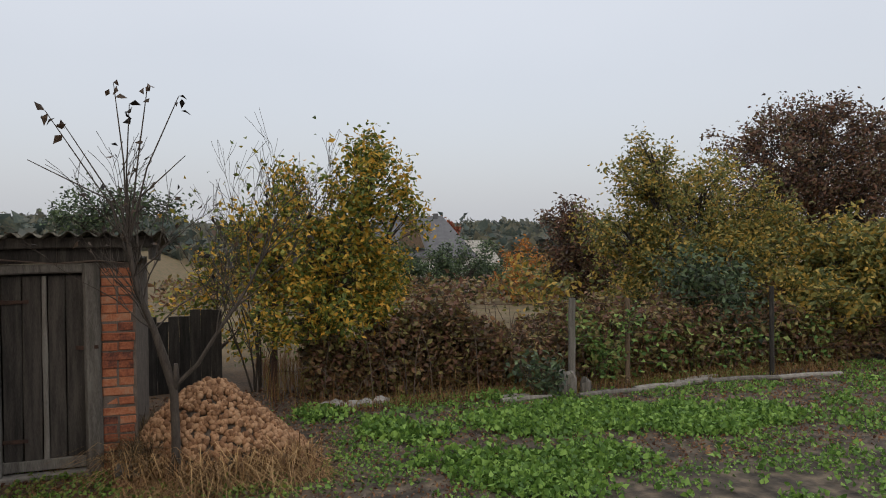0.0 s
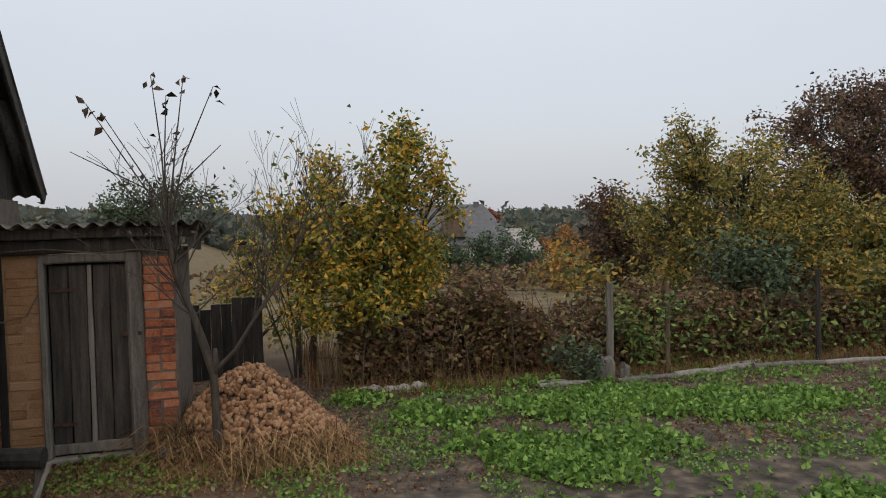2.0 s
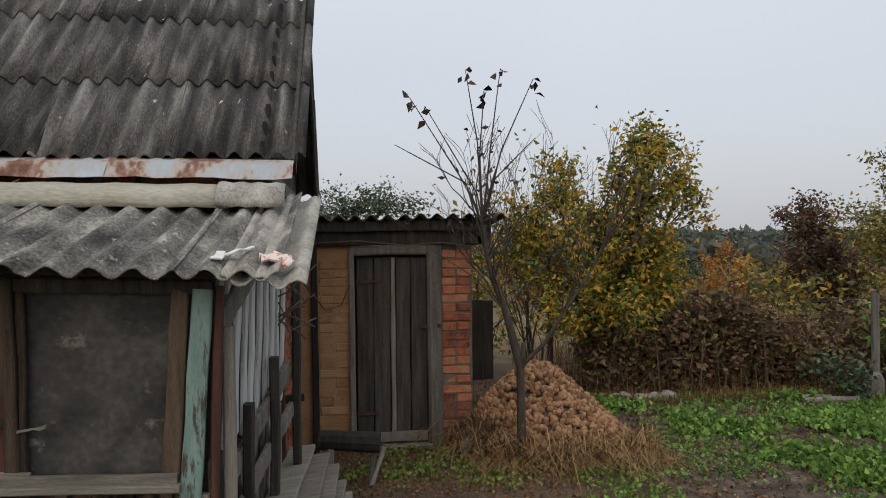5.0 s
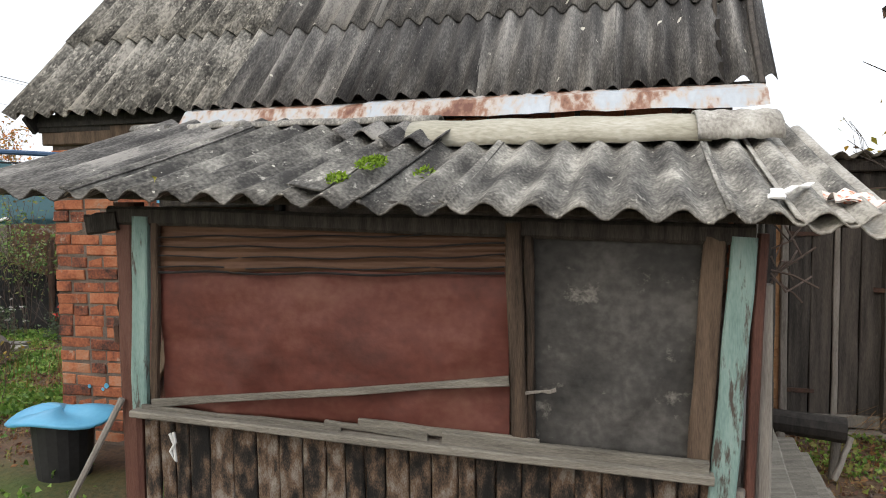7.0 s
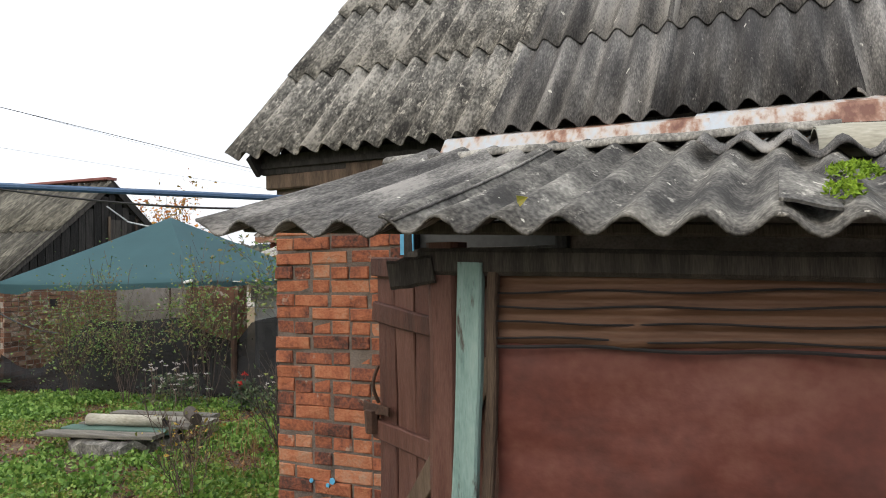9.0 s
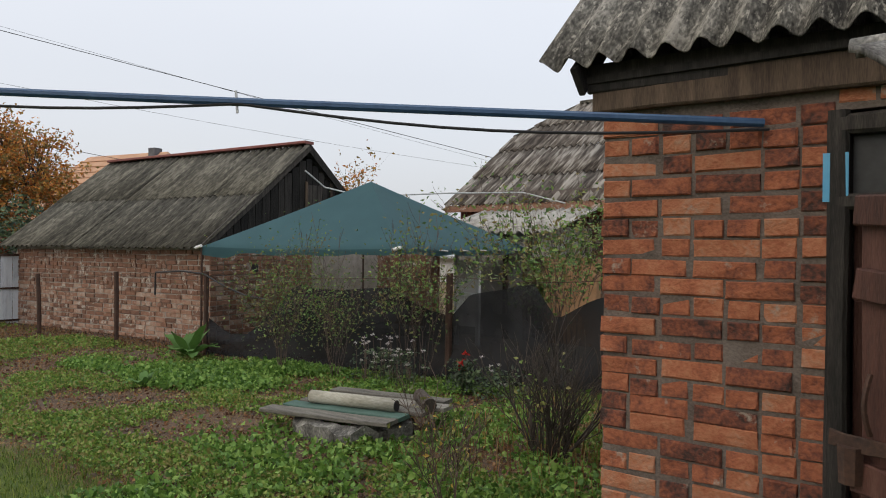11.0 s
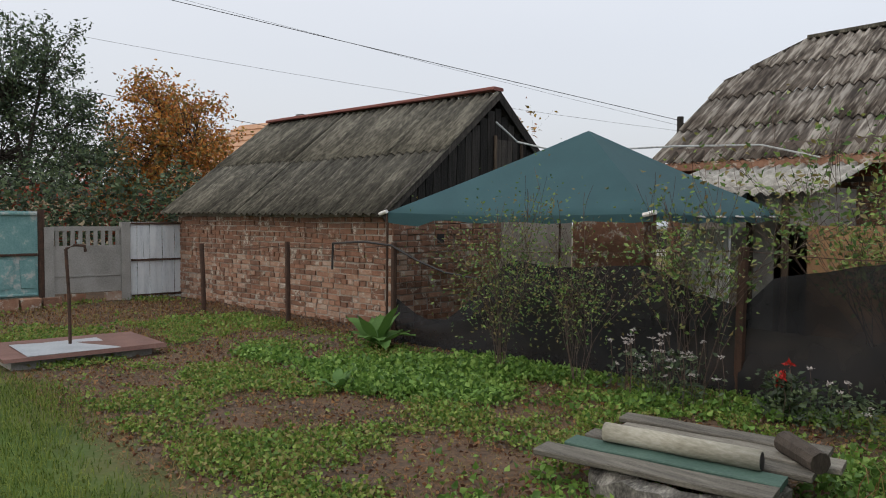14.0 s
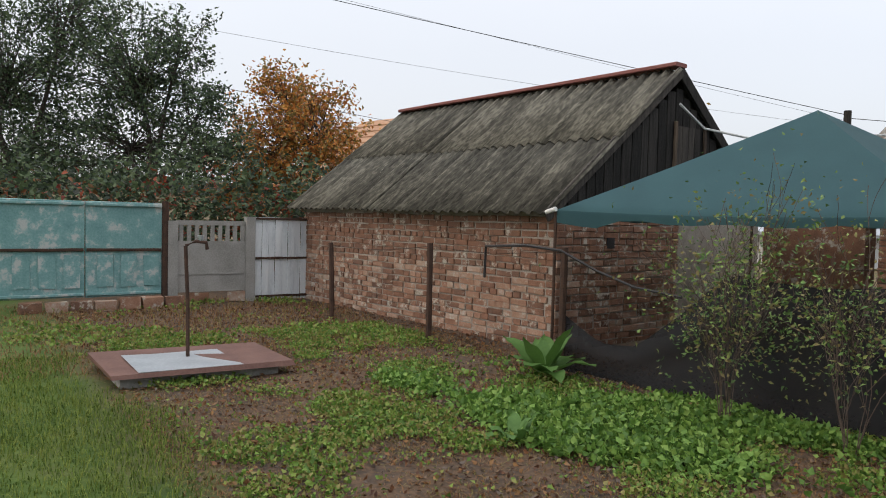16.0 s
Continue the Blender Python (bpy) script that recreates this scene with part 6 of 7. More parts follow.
# heap of potatoes with straw
def potato_heap():
    t = thing("potato_heap", "heap of earthy potatoes on straw beside the shed", "potato heap")
    rr = random.Random(8)
    cx, cy, rx, ry, h = 3.38, 5.62, 0.78, 0.64, 0.66

    def hz(x, y):
        q = ((x - cx) / rx) ** 2 + ((y - cy) / ry) ** 2
        skew = 1.0 - 0.28 * (x - cx) / rx
        return max(0.0, h * skew * (1 - q ** 0.72)) if q < 1 else 0.0
    vs, fs, n = [], [], 26
    for j in range(n + 1):
        for i in range(n + 1):
            x, y = cx + rx * 1.05 * (2 * i / n - 1), cy + ry * 1.05 * (2 * j / n - 1)
            vs.append((x, y, hz(x, y) - 0.04 + 0.01 * rr.random()))
    for j in range(n):
        for i in range(n):
            a = j * (n + 1) + i
            fs.append((a, a + 1, a + n + 2, a + n + 1))
    m0 = len(vs)
    vs += [(x, y, -0.12) for x, y, z in vs]
    fs += [(m0 + i, m0 + i + 1, i + 1, i) for i in range(n)]
    part("heap_core", Shape().add(vs, fs), M["soil"], t)
    meshes = []
    for k in range(6):
        bm = bmesh.new()
        bmesh.ops.create_icosphere(bm, subdivisions=1, radius=1.0)
        for w in bm.verts:
            w.co = Vector((w.co.x * 0.033, w.co.y * 0.026, w.co.z * 0.024)) * (1 + 0.16 * noise.noise(w.co * 1.3 + Vector((k * 3, 0, 0))))
        me = bpy.data.meshes.new("potato")
        bm.to_mesh(me)
        bm.free()
        me.materials.append(M["potato"])
        me.polygons.foreach_set("use_smooth", [True] * len(me.polygons))
        meshes.append(me)
    made, rest = 0, Shape()
    tries = 0
    while tries < 3000:
        tries += 1
        x, y = cx + rr.uniform(-rx, rx), cy + rr.uniform(-ry, ry * 0.7)
        z = hz(x, y)
        if z < 0.02 and rr.random() < 0.7:
            continue
        m = Matrix.Translation((x, y, max(z, 0.0) + rr.uniform(-0.012, 0.02))) @ Euler((rr.uniform(0, 6), rr.uniform(0, 6), rr.uniform(0, 6))).to_matrix().to_4x4() @ Matrix.Scale(rr.uniform(0.75, 1.25), 4)
        me = rr.choice(meshes)
        if made < 300 and y < cy:
            ob = new("potato", me)
            ob.parent = t
            ob.matrix_basis = m
            made += 1
        else:
            rest.add([m @ w.co for w in me.vertices], [tuple(p.vertices) for p in me.polygons])
    for k in range(60):
        x, y = 3.95 + rr.gauss(0, .18), 5.2 + rr.gauss(0, .13)
        m = Matrix.Translation((x, y, ground_z(x, y) + 0.02)) @ Euler((0, 0, rr.uniform(0, 6))).to_matrix().to_4x4()
        me = rr.choice(meshes)
        rest.add([m @ w.co for w in me.vertices], [tuple(p.vertices) for p in me.polygons])
    part("potato_rest", rest, M["potato_rest"], t, kind="stuff", smooth=True)


potato_heap()


def blades(rg, c, length, width, lean):
    """Thin bent blades: two quads each. Returns vertices and quad faces."""
    n = len(c)
    a = rg.uniform(0, 6.283, n)
    d = np.stack([np.cos(a), np.sin(a), np.zeros(n)], 1)
    s = np.stack([-np.sin(a), np.cos(a), np.zeros(n)], 1) * (width / 2)
    L = (length * rg.uniform(0.5, 1.3, n))[:, None]
    k = (lean * rg.uniform(0.2, 1.4, n))[:, None]
    up = np.array([[0, 0, 1.0]])
    p1 = c + up * L * 0.55 + d * L * k * 0.3
    p2 = c + up * L * np.clip(1 - 0.5 * k, 0.05, 1) + d * L * k
    v = np.stack([c - s, c + s, p1 + s * 0.8, p1 - s * 0.8, p2 + s * 0.15, p2 - s * 0.15], 1).reshape(-1, 3)
    q = np.arange(n)[:, None] * 6
    f = np.concatenate([q + np.array([[0, 1, 2, 3]]), q + np.array([[3, 2, 4, 5]])], 0)
    return v, f


def zs(x, y):
    return np.array([ground_z(a, b) for a, b in zip(x, y)])


def patchy(rg, n, x0, x1, y0, y1, scale, cut, seed, dens=None):
    """Points on the ground where a noise field is high: patches with bare earth between."""
    x, y = rg.uniform(x0, x1, n), rg.uniform(y0, y1, n)
    w = np.array([noise.noise(Vector((a * scale, b * scale, seed))) + 0.5 * noise.noise(Vector((a * scale * 3.1, b * scale * 3.1, seed + 7))) for a, b in zip(x, y)])
    keep = rg.uniform(0, 1, n) < np.clip((w - cut) / 0.28 + 0.10, 0.02, 1)
    if dens is not None:
        keep &= dens(x, y)
    return x[keep], y[keep]


def rosettes(name, label, x, y, leafm, leaf, per, seed, category, h=0.05, r=0.05):
    """Small leafy plants: several leaves round each foot."""
    rg = np.random.default_rng(seed)
    n = len(x)
    z = zs(x, y)
    c = np.stack([np.repeat(x, per), np.repeat(y, per), np.repeat(z, per)], 1)
    c += rg.normal(size=c.shape) * np.array([r, r, 0])
    c[:, 2] += rg.uniform(0.012, h, len(c)) * np.repeat(rg.uniform(0.5, 1.3, n), per)
    v, f = leaf_cloud(rg, c, leaf, up=0.45, aspect=0.75)
    stuff_mesh(name, v, f, M[leafm], None, label, category)


rg = np.random.default_rng(11)
# garden bed: bright seedlings with earth between the rows
bed = lambda x, y: (y < 7.0 - 0.12 * np.maximum(x - 6.0, 0)) & (y > 1.4) & (x > 4.25 + 0.75 * np.maximum(5.4 - y, 0))
x, y = patchy(rg, 30000, 4.2, 14.0, 2.2, 7.1, 0.42, 0.03, 3.0, bed)
rosettes("seedling_bed", "dense bright green mustard seedlings on dark soil", x, y, "l_green", 0.055, 5, 21, "seedlings", 0.075, 0.035)
x, y = patchy(rg, 15000, 3.3, 15, 1.4, 7.3, 0.8, -0.12, 9.0)
rosettes("garden_weeds", "sparse dull green weeds over the garden earth", x, y, "l_green", 0.034, 4, 22, "weeds", 0.03, 0.05)
# yard weeds: yellow-green patches
yard = lambda x, y: (y < 7.0 + 0.23 * np.clip(x + 10, 0, 6)) & (y > 3.75)
x, y = patchy(rg, 50000, -13.5, -3.2, 3.7, 8.3, 1.1, 0.04, 5.0, yard)
rosettes("yard_weeds", "low yellow-green clover and weeds in patches", x, y, "l_weed", 0.029, 5, 23, "weeds", 0.05, 0.04)
x, y = patchy(rg, 7000, -10.8, -6.8, 5.5, 7.3, 0.5, 0.0, 6.0, yard)
rosettes("yard_weeds", "dense fresh green weeds along the netting", x, y, "l_yardgreen", 0.045, 6, 24, "weeds", 0.08, 0.05)
x, y = patchy(rg, 4000, -16.5, -12, 3.0, 7.0, 0.7, 0.1, 8.0)
rosettes("yard_weeds", "thin weeds near the gates", x, y, "l_weed", 0.045, 4, 25, "weeds", 0.05, 0.05)
x, y = patchy(rg, 4500, -7.2, -3.3, 4.4, 7.6, 0.9, 0.05, 4.0)
rosettes("yard_weeds", "green weeds round the covered well", x, y, "l_yardgreen", 0.045, 5, 26, "weeds", 0.07, 0.05)
x, y = patchy(rg, 2500, -6.0, -1.5, 3.0, 4.6, 0.9, -0.1, 4.4)
rosettes("yard_weeds", "green weeds by the outbuilding", x, y, "l_yardgreen", 0.045, 5, 27, "weeds", 0.07, 0.05)
x, y = patchy(rg, 1500, 1.4, 3.9, 3.0, 5.6, 1.1, 0.0, 2.2)
rosettes("shed_weeds", "scattered small weeds before the shed", x, y, "l_weed", 0.035, 5, 28, "weeds", 0.04, 0.05)
# lawn blades on the strip by the path
n = 120000
x, y = rg.uniform(-13, -3.2, n), rg.uniform(-0.5, 3.95, n)
ok = y < 3.55 + 0.25 * np.sin(x * 1.7) + rg.normal(size=n) * 0.12
x, y = x[ok], y[ok]
v, f = blades(rg, np.stack([x, y, zs(x, y)], 1), 0.06, 0.005, 0.9)
stuff_mesh("lawn_grass", v, f, M["l_grass"], None, "short lawn grass along the path", "grass")
# dry grass: along the fences, round the heap, on the edge of the bed
def dry(x0, x1, y0, y1, n, length, label, seed, m="l_drygrass", lean=0.9, width=0.007):
    r2 = np.random.default_rng(seed)
    x, y = r2.uniform(x0, x1, n), r2.uniform(y0, y1, n)
    v, f = blades(r2, np.stack([x, y, zs(x, y) - 0.01], 1), length, width, lean)
    stuff_mesh("dry_grass", v, f, M[m], None, label, "grass")


dry(2.7, 4.2, 4.7, 5.15, 2600, 0.12, "golden straw strewn before the potato heap", 31, "straw", 2.0, 0.006)
dry(2.72, 3.14, 5.2, 6.2, 2600, 0.40, "withered bean stalks stacked beside the potatoes", 38, "straw_dark", 0.8)
dry(1.3, 3.4, 4.4, 5.8, 2400, 0.06, "withered grass before the shed", 32)
dry(4.2, 12.0, 6.75, 7.3, 3600, 0.16, "withered grass under the fence", 33)
dry(4.0, 12.5, 7.2, 10.0, 5000, 0.5, "tall dry grass behind the fence", 34, "l_drygrass", 0.5)
dry(-5.2, -2.0, 5.0, 8.6, 1500, 0.24, "yellow grass by the netting", 35, "l_drygrass", 0.6)
dry(-13.0, -3.5, 3.5, 7.4, 60000, 0.036, "withered grass in the yard", 36, "l_drygrass", 1.9, 0.0055)
dry(-17, -12, 2.5, 7.2, 9000, 0.09, "withered grass near the gates", 37, "l_drygrass", 1.1, 0.008)
# straw lying against the heap
rr_ = np.random.default_rng(41)
n = 900
a = rr_.uniform(2.4, 5.6, n)
q = rr_.normal(size=n) * 0.10 + 1.0
x, y = 3.44 + 0.82 * q * np.cos(a), 5.58 + 0.70 * q * np.sin(a)
z = np.abs(rr_.normal(size=n)) * 0.05 + 0.02
v, f = blades(rr_, np.stack([x, y, z], 1), 0.24, 0.008, 2.2)
stuff_mesh("straw_litter", v, f, M["straw"], None, "dry bean straw heaped against the potatoes", "straw")
# fallen leaves
n = 24000
x, y = np.concatenate([rg.uniform(1.3, 13, n), rg.uniform(-16, -3, n)]), np.concatenate([rg.uniform(4, 8.3, n), rg.uniform(3.6, 8, n)])
v, f = leaf_cloud(rg, np.stack([x, y, zs(x, y) + 0.012], 1), 0.036, up=0.0, aspect=0.6)
stuff_mesh("fallen_leaves", v, f, M["l_fallen"], None, "brown fallen leaves scattered over the ground", "leaves")

# hedge of wilted brambles behind the garden fence
def hedge_pts(x0, x1, y0, y1, h0, seed):
    def fn(r2, n):
        x, y = r2.uniform(x0, x1, n), r2.uniform(y0, y1, n)
        h = np.array([h0 * (0.86 + 0.36 * noise.noise(Vector((a * 0.9, b, seed))) + 0.3 * noise.noise(Vector((a * 3.3, b * 2, seed)))) for a, b in zip(x, y)])
        z = zs(x, y) + h * r2.uniform(0.02, 1, n) ** 0.75
        return np.stack([x, y, z], 1)
    return fn


leafy_mass("bramble_hedge", "dense hedge of wilted maroon brambles behind the fence", "hedge", hedge_pts(4.45, 8.8, 7.3, 8.2, 1.02, 1.0), 22000, "l_bramble", 0.085, 51)
leafy_mass("bramble_hedge", "wilted brambles mixed with tall weeds", "hedge", hedge_pts(8.5, 14.2, 7.25, 8.5, 1.08, 2.0), 22000, "l_bramble", 0.085, 52)
leafy_mass("green_undergrowth", "green nettles and young shoots at the fence foot", "undergrowth", hedge_pts(7.9, 12.0, 7.0, 7.7, 0.75, 3.0), 1300, "l_bush", 0.09, 53)
canes = Shape()
rr = random.Random(3)
for k in range(260):
    x, y = rr.uniform(4.5, 14.2), rr.uniform(7.15, 8.5)
    h = rr.uniform(0.45, 1.22)
    p = Vector((x, y, ground_z(x, y) - 0.03))
    dx, dy = rr.uniform(-.35, .35), rr.uniform(-.3, .2)
    canes.tube([p, p + Vector((dx * .3, dy * .3, h * .5)), p + Vector((dx, dy, h * .9)), p + Vector((dx * 1.7, dy * 1.5, h * 0.92))], [0.006, 0.005, 0.004, 0.003], 4, False)
tagged(part("bramble_canes", canes, M["twig"]), "thin brown bramble canes", "canes", kind="stuff")

# garden fence: posts, wires, mesh; logs along the bed
gf = thing("garden_fence", "old post and wire fence along the garden", "fence")
posts = [(4.1, 7.98, 1.22, 0.04, "iron"), (7.57, 6.93, 1.20, 0.05, "wood_grey"), (8.45, 7.05, 1.18, 0.035, "wood_brown"), (10.6, 6.85, 1.28, 0.035, "wood_dark"), (13.4, 6.75, 1.25, 0.035, "wood_dark"), (6.0, 7.7, 1.0, 0.03, "wood_grey")]
for x, y, h, r, m in posts:
    lean = R.uniform(-.04, .04)
    if m == "wood_grey" and r > 0.04:
        part("fence_post", Shape().plank((x, y, -0.3), (x + lean, y, h - 0.08), 0.075, 0.07, (1, 0, 0), 0.008), M[m], gf, "silvered square post")
    else:
        part("fence_post", Shape().tube([(x, y, -0.3), (x + lean, y, h - 0.1)], [r, r * 0.9], 7), M[m], gf)
run = sorted([p for p in posts if p[0] != 6.0])
for (x, y, h, _, _), (x2, y2, h2, _, _) in zip(run, run[1:]):
    for dz in (0.14, 0.55, 0.95):
        part("wire", Shape().tube([(x + (x2 - x) * k / 8, y + (y2 - y) * k / 8, h + (h2 - h) * k / 8 - dz - 0.02 * math.sin(math.pi * k / 8)) for k in range(9)], 0.0035, 4), M["iron"], gf)
for k, (x, y, x2, y2, r) in enumerate(((6.49, 6.61, 7.12, 6.61, 0.05), (7.45, 6.55, 8.26, 6.58, 0.05), (8.25, 6.6, 8.93, 6.63, 0.06), (8.84, 6.63, 9.54, 6.79, 0.06), (9.46, 6.71, 10.47, 6.61, 0.055), (10.47, 6.61, 11.48, 6.53, 0.05), (9.0, 6.82, 9.79, 6.99, 0.045), (6.56, 6.73, 6.88, 6.71, 0.055))):
    lg = thing("edging_log", "grey weathered log edging the garden bed", "log", "logs edging the bed")
    z, z2 = ground_z(x, y) + r * 0.55, ground_z(x2, y2) + r * 0.55
    part("log_body", Shape().tube([(x, y, z), ((x + x2) / 2, (y + y2) / 2 + 0.03, (z + z2) / 2), (x2, y2, z2)], [r * 0.75, r * 0.8, r * 0.65], 10), M["wood_grey"], lg, smooth=False)
for x, y, h in ((7.36, 6.80, 0.36), (7.47, 6.78, 0.34), (7.68, 6.8, 0.22)):
    st = thing("cut_stake", "grey split stake stump at the fence post", "stake", "stakes at the post")
    part("stake_body", Shape().tube([(x, y, -0.25), (x + 0.01, y, h * 0.5), (x - 0.02, y, h - 0.1)], [0.07, 0.07, 0.06], 9), M["wood_grey"], st)
for k in range(5):
    x, y = 4.55 + 0.16 * k + R.uniform(-.04, .04), 7.05 + R.uniform(-.05, .08)
    stn = thing("field_stone", "dark grey field stone at the bed corner", "stone", "stones at the bed corner")
    bm = bmesh.new()
    bmesh.ops.create_icosphere(bm, subdivisions=2, radius=1)
    for w in bm.verts:
        w.co = Vector((w.co.x * 0.10, w.co.y * 0.08, w.co.z * 0.06)) * (1 + 0.3 * noise.noise(w.co * 1.5 + Vector((k, 0, 0)))) + Vector((x, y, ground_z(x, y) + 0.025))
    me = bpy.data.meshes.new("rock")
    bm.to_mesh(me)
    bm.free()
    part("rock", me, M["concrete"], stn)
hut = thing("board_screen", "dark old board screen behind the potato heap", "screen")
for k in range(7):
    x = 2.72 + 0.125 * k
    part("screen_board", Shape().plank((x, 8.4 + 0.03 * k, -0.1), (x, 8.4 + 0.03 * k, 0.92 + R.uniform(-.05, .1)), 0.125, 0.025, (1, 0, 0)), M["wood_dark"], hut)

# trees of the garden side and over the gates
def crown_tree(name, label, category, base, blobs, leafm, clusters, per, leaf, trunk, seed):
    """A tree whose limbs run from a tapered trunk to clusters of leaves; blobs: rounded masses of the crown as x, y, z, width, height."""
    rr = random.Random(seed)
    rg = np.random.default_rng(seed)
    gz = ground_z(base[0], base[1])
    t = thing(name, label, category)
    low = min(b[2] - b[4] for b in blobs)
    mx_, my_ = sum(b[0] for b in blobs) / len(blobs), sum(b[1] for b in blobs) / len(blobs)
    foot = Vector((base[0], base[1], gz - 0.15))
    fork = Vector((base[0] * 0.7 + mx_ * 0.3, base[1] * 0.7 + my_ * 0.3, max(low, gz + 0.35)))
    wood = Shape()
    wood.tube([foot, foot.lerp(fork, 0.5) + Vector((rr.uniform(-.06, .06), 0, 0)), fork], [trunk * 1.3, trunk, trunk * 0.85], 9, False)
    area = [b[3] * b[4] for b in blobs]
    cents = []
    limbs = []
    for b in blobs:
        c = Vector(b[:3])
        m = fork.lerp(c, 0.55) + Vector((rr.uniform(-.15, .15) * b[3], rr.uniform(-.15, .15) * b[3], -0.10 * b[4]))
        wood.tube([fork, fork.lerp(m, 0.5), m, m.lerp(c, 0.6), c], [trunk * 0.6, trunk * 0.5, trunk * 0.36, trunk * 0.25, trunk * 0.14], 6, False)
        limbs.append((m, c))
    clusters, per = int(clusters * 1.6), int(per * 0.72)
    for k in range(clusters):
        i = rr.choices(range(len(blobs)), area)[0]
        b = blobs[i]
        while True:
            q = Vector((rr.uniform(-1, 1), rr.uniform(-1, 1), rr.uniform(-1, 1)))
            if 0.12 < q.length < 1.0:
                break
        q = q * rr.uniform(0.85, 1.15)
        p = Vector((b[0] + q.x * b[3], b[1] + q.y * b[3], b[2] + q.z * b[4]))
        p.z = max(p.z, gz + 0.15)
        s = limbs[i][0].lerp(limbs[i][1], rr.uniform(0.3, 1.0))
        h = s.lerp(p, 0.55) + Vector((0, 0, 0.12 * b[4] * rr.uniform(-0.5, 1)))
        e = p + (p - h) * 0.25
        r0 = trunk * 0.11
        wood.tube([s, h, p, e], [r0, r0 * 0.7, r0 * 0.45, r0 * 0.25], 4, False)
        cents += [h.lerp(p, rr.uniform(0.35, 1.0)) if rr.random() < 0.4 else p.lerp(e, rr.random()) for _ in range(per)]
    part("trunk", wood, M["bark"], t, smooth=True)
    c = np.array([tuple(p) for p in cents])
    w = sum(b[3] for b in blobs) / len(blobs)
    c += rg.normal(size=c.shape) * (0.05 + 0.055 * w)
    v, f = leaf_cloud(rg, c, leaf, droop=0.5, aspect=0.5)
    stuff_mesh("crown", v, f, M[leafm], t)


crown_tree("fruit_tree", "yellowing apricot tree with drooping leaves", "tree", (4.81, 8.01), [(4.78, 8.01, 1.62, 0.98, 0.78), (5.19, 7.57, 2.51, 0.5, 0.42), (5.36, 7.75, 2.93, 0.26, 0.28), (5.61, 7.73, 2.18, 0.34, 0.32), (4.29, 8.48, 2.42, 0.42, 0.32), (3.91, 8.29, 1.76, 0.5, 0.5), (4.58, 7.65, 1.03, 0.85, 0.42), (5.33, 7.89, 1.4, 0.5, 0.5)], "l_yellow", 180, 105, 0.07, 0.08, 161)
crown_tree("pear_tree", "spreading pear tree with olive-yellow leaves", "tree", (11.56, 9.19), [(11.56, 9.5, 2.54, 1.33, 0.66), (10.61, 9.74, 2.83, 0.66, 0.43), (10.37, 9.89, 1.87, 0.85, 0.57), (11.53, 8.91, 1.4, 1.42, 0.85), (12.6, 9.08, 1.95, 0.76, 0.66), (10.99, 9.47, 0.72, 1.14, 0.66), (10.59, 9.56, 3.29, 0.38, 0.28)], "l_olive", 260, 115, 0.075, 0.11, 165)
crown_tree("walnut_tree", "tall tree with dark reddish-brown autumn leaves", "tree", (23.96, 18.86), [(23.25, 18.48, 4.47, 2.94, 1.77), (22.47, 19.92, 5.2, 1.77, 1.08), (24.75, 17.64, 3.11, 2.94, 2.35), (23.5, 18.51, 5.8, 1.77, 0.78), (21.6, 18.46, 3.12, 1.77, 1.37), (28.2, 18.59, 4.6, 2.74, 2.15)], "l_maroon", 300, 80, 0.15, 0.2, 166)
crown_tree("dark_tree", "dark purple-brown twiggy tree", "tree", (11.13, 12.95), [(11.17, 13.12, 1.5, 0.73, 0.98), (11.06, 13.32, 2.18, 0.52, 0.43), (11.55, 12.95, 1.01, 0.61, 0.73)], "l_maroon", 110, 60, 0.09, 0.07, 168)
crown_tree("green_tree", "green leafy plum tree by the fence", "tree", (13.07, 7.83), [(13.05, 7.83, 1.5, 0.8, 0.71), (12.19, 7.63, 0.84, 0.8, 0.52), (13.57, 7.49, 1.16, 0.8, 0.8)], "l_olive", 160, 70, 0.1, 0.08, 169)
crown_tree("orange_bush", "orange autumn bush in the field", "bush", (15.19, 23.63), [(14.97, 23.38, 0.44, 1.04, 1.15), (15.18, 24.61, -0.22, 0.94, 0.84), (15.9, 23.48, 0.11, 0.84, 0.84)], "l_orange", 70, 60, 0.12, 0.05, 173)
crown_tree("lilac_bush", "dark green lilac bushes before the far house", "bush", (15.00, 29.96), [(14.11, 31.86, -0.07, 1.36, 1.57), (15.87, 31.22, 0.24, 1.78, 1.57), (17.3, 30.6, -0.29, 1.25, 1.25)], "l_dark", 130, 70, 0.15, 0.07, 174)
crown_tree("dark_tree", "dark thin-leaved tree behind the shed", "tree", (1.84, 12.17), [(1.85, 12.46, 2.41, 1.04, 0.38), (1.3, 12.56, 2.22, 0.57, 0.33), (2.49, 12.32, 2.46, 0.57, 0.33)], "l_dark", 55, 46, 0.07, 0.07, 164)
crown_tree("leafy_bush", "yellow-green bush behind the young tree", "bush", (3.51, 9.40), [(3.53, 9.64, 1.28, 0.71, 0.54), (3.15, 9.64, 0.81, 0.54, 0.47), (3.81, 9.37, 0.65, 0.47, 0.39)], "l_yellow", 24, 44, 0.08, 0.05, 163)
crown_tree("orange_tree", "orange autumn apple tree behind the gate", "tree", (-22.46, 9.40), [(-22.59, 9.48, 3.13, 1.52, 1.52), (-21.43, 9.85, 3.54, 1.12, 1.01), (-23.9, 8.97, 2.35, 1.22, 1.01), (-22.94, 9.49, 4.45, 0.81, 0.71), (-21.81, 10.05, 2.22, 1.22, 0.91)], "l_orange", 190, 75, 0.11, 0.1, 181)
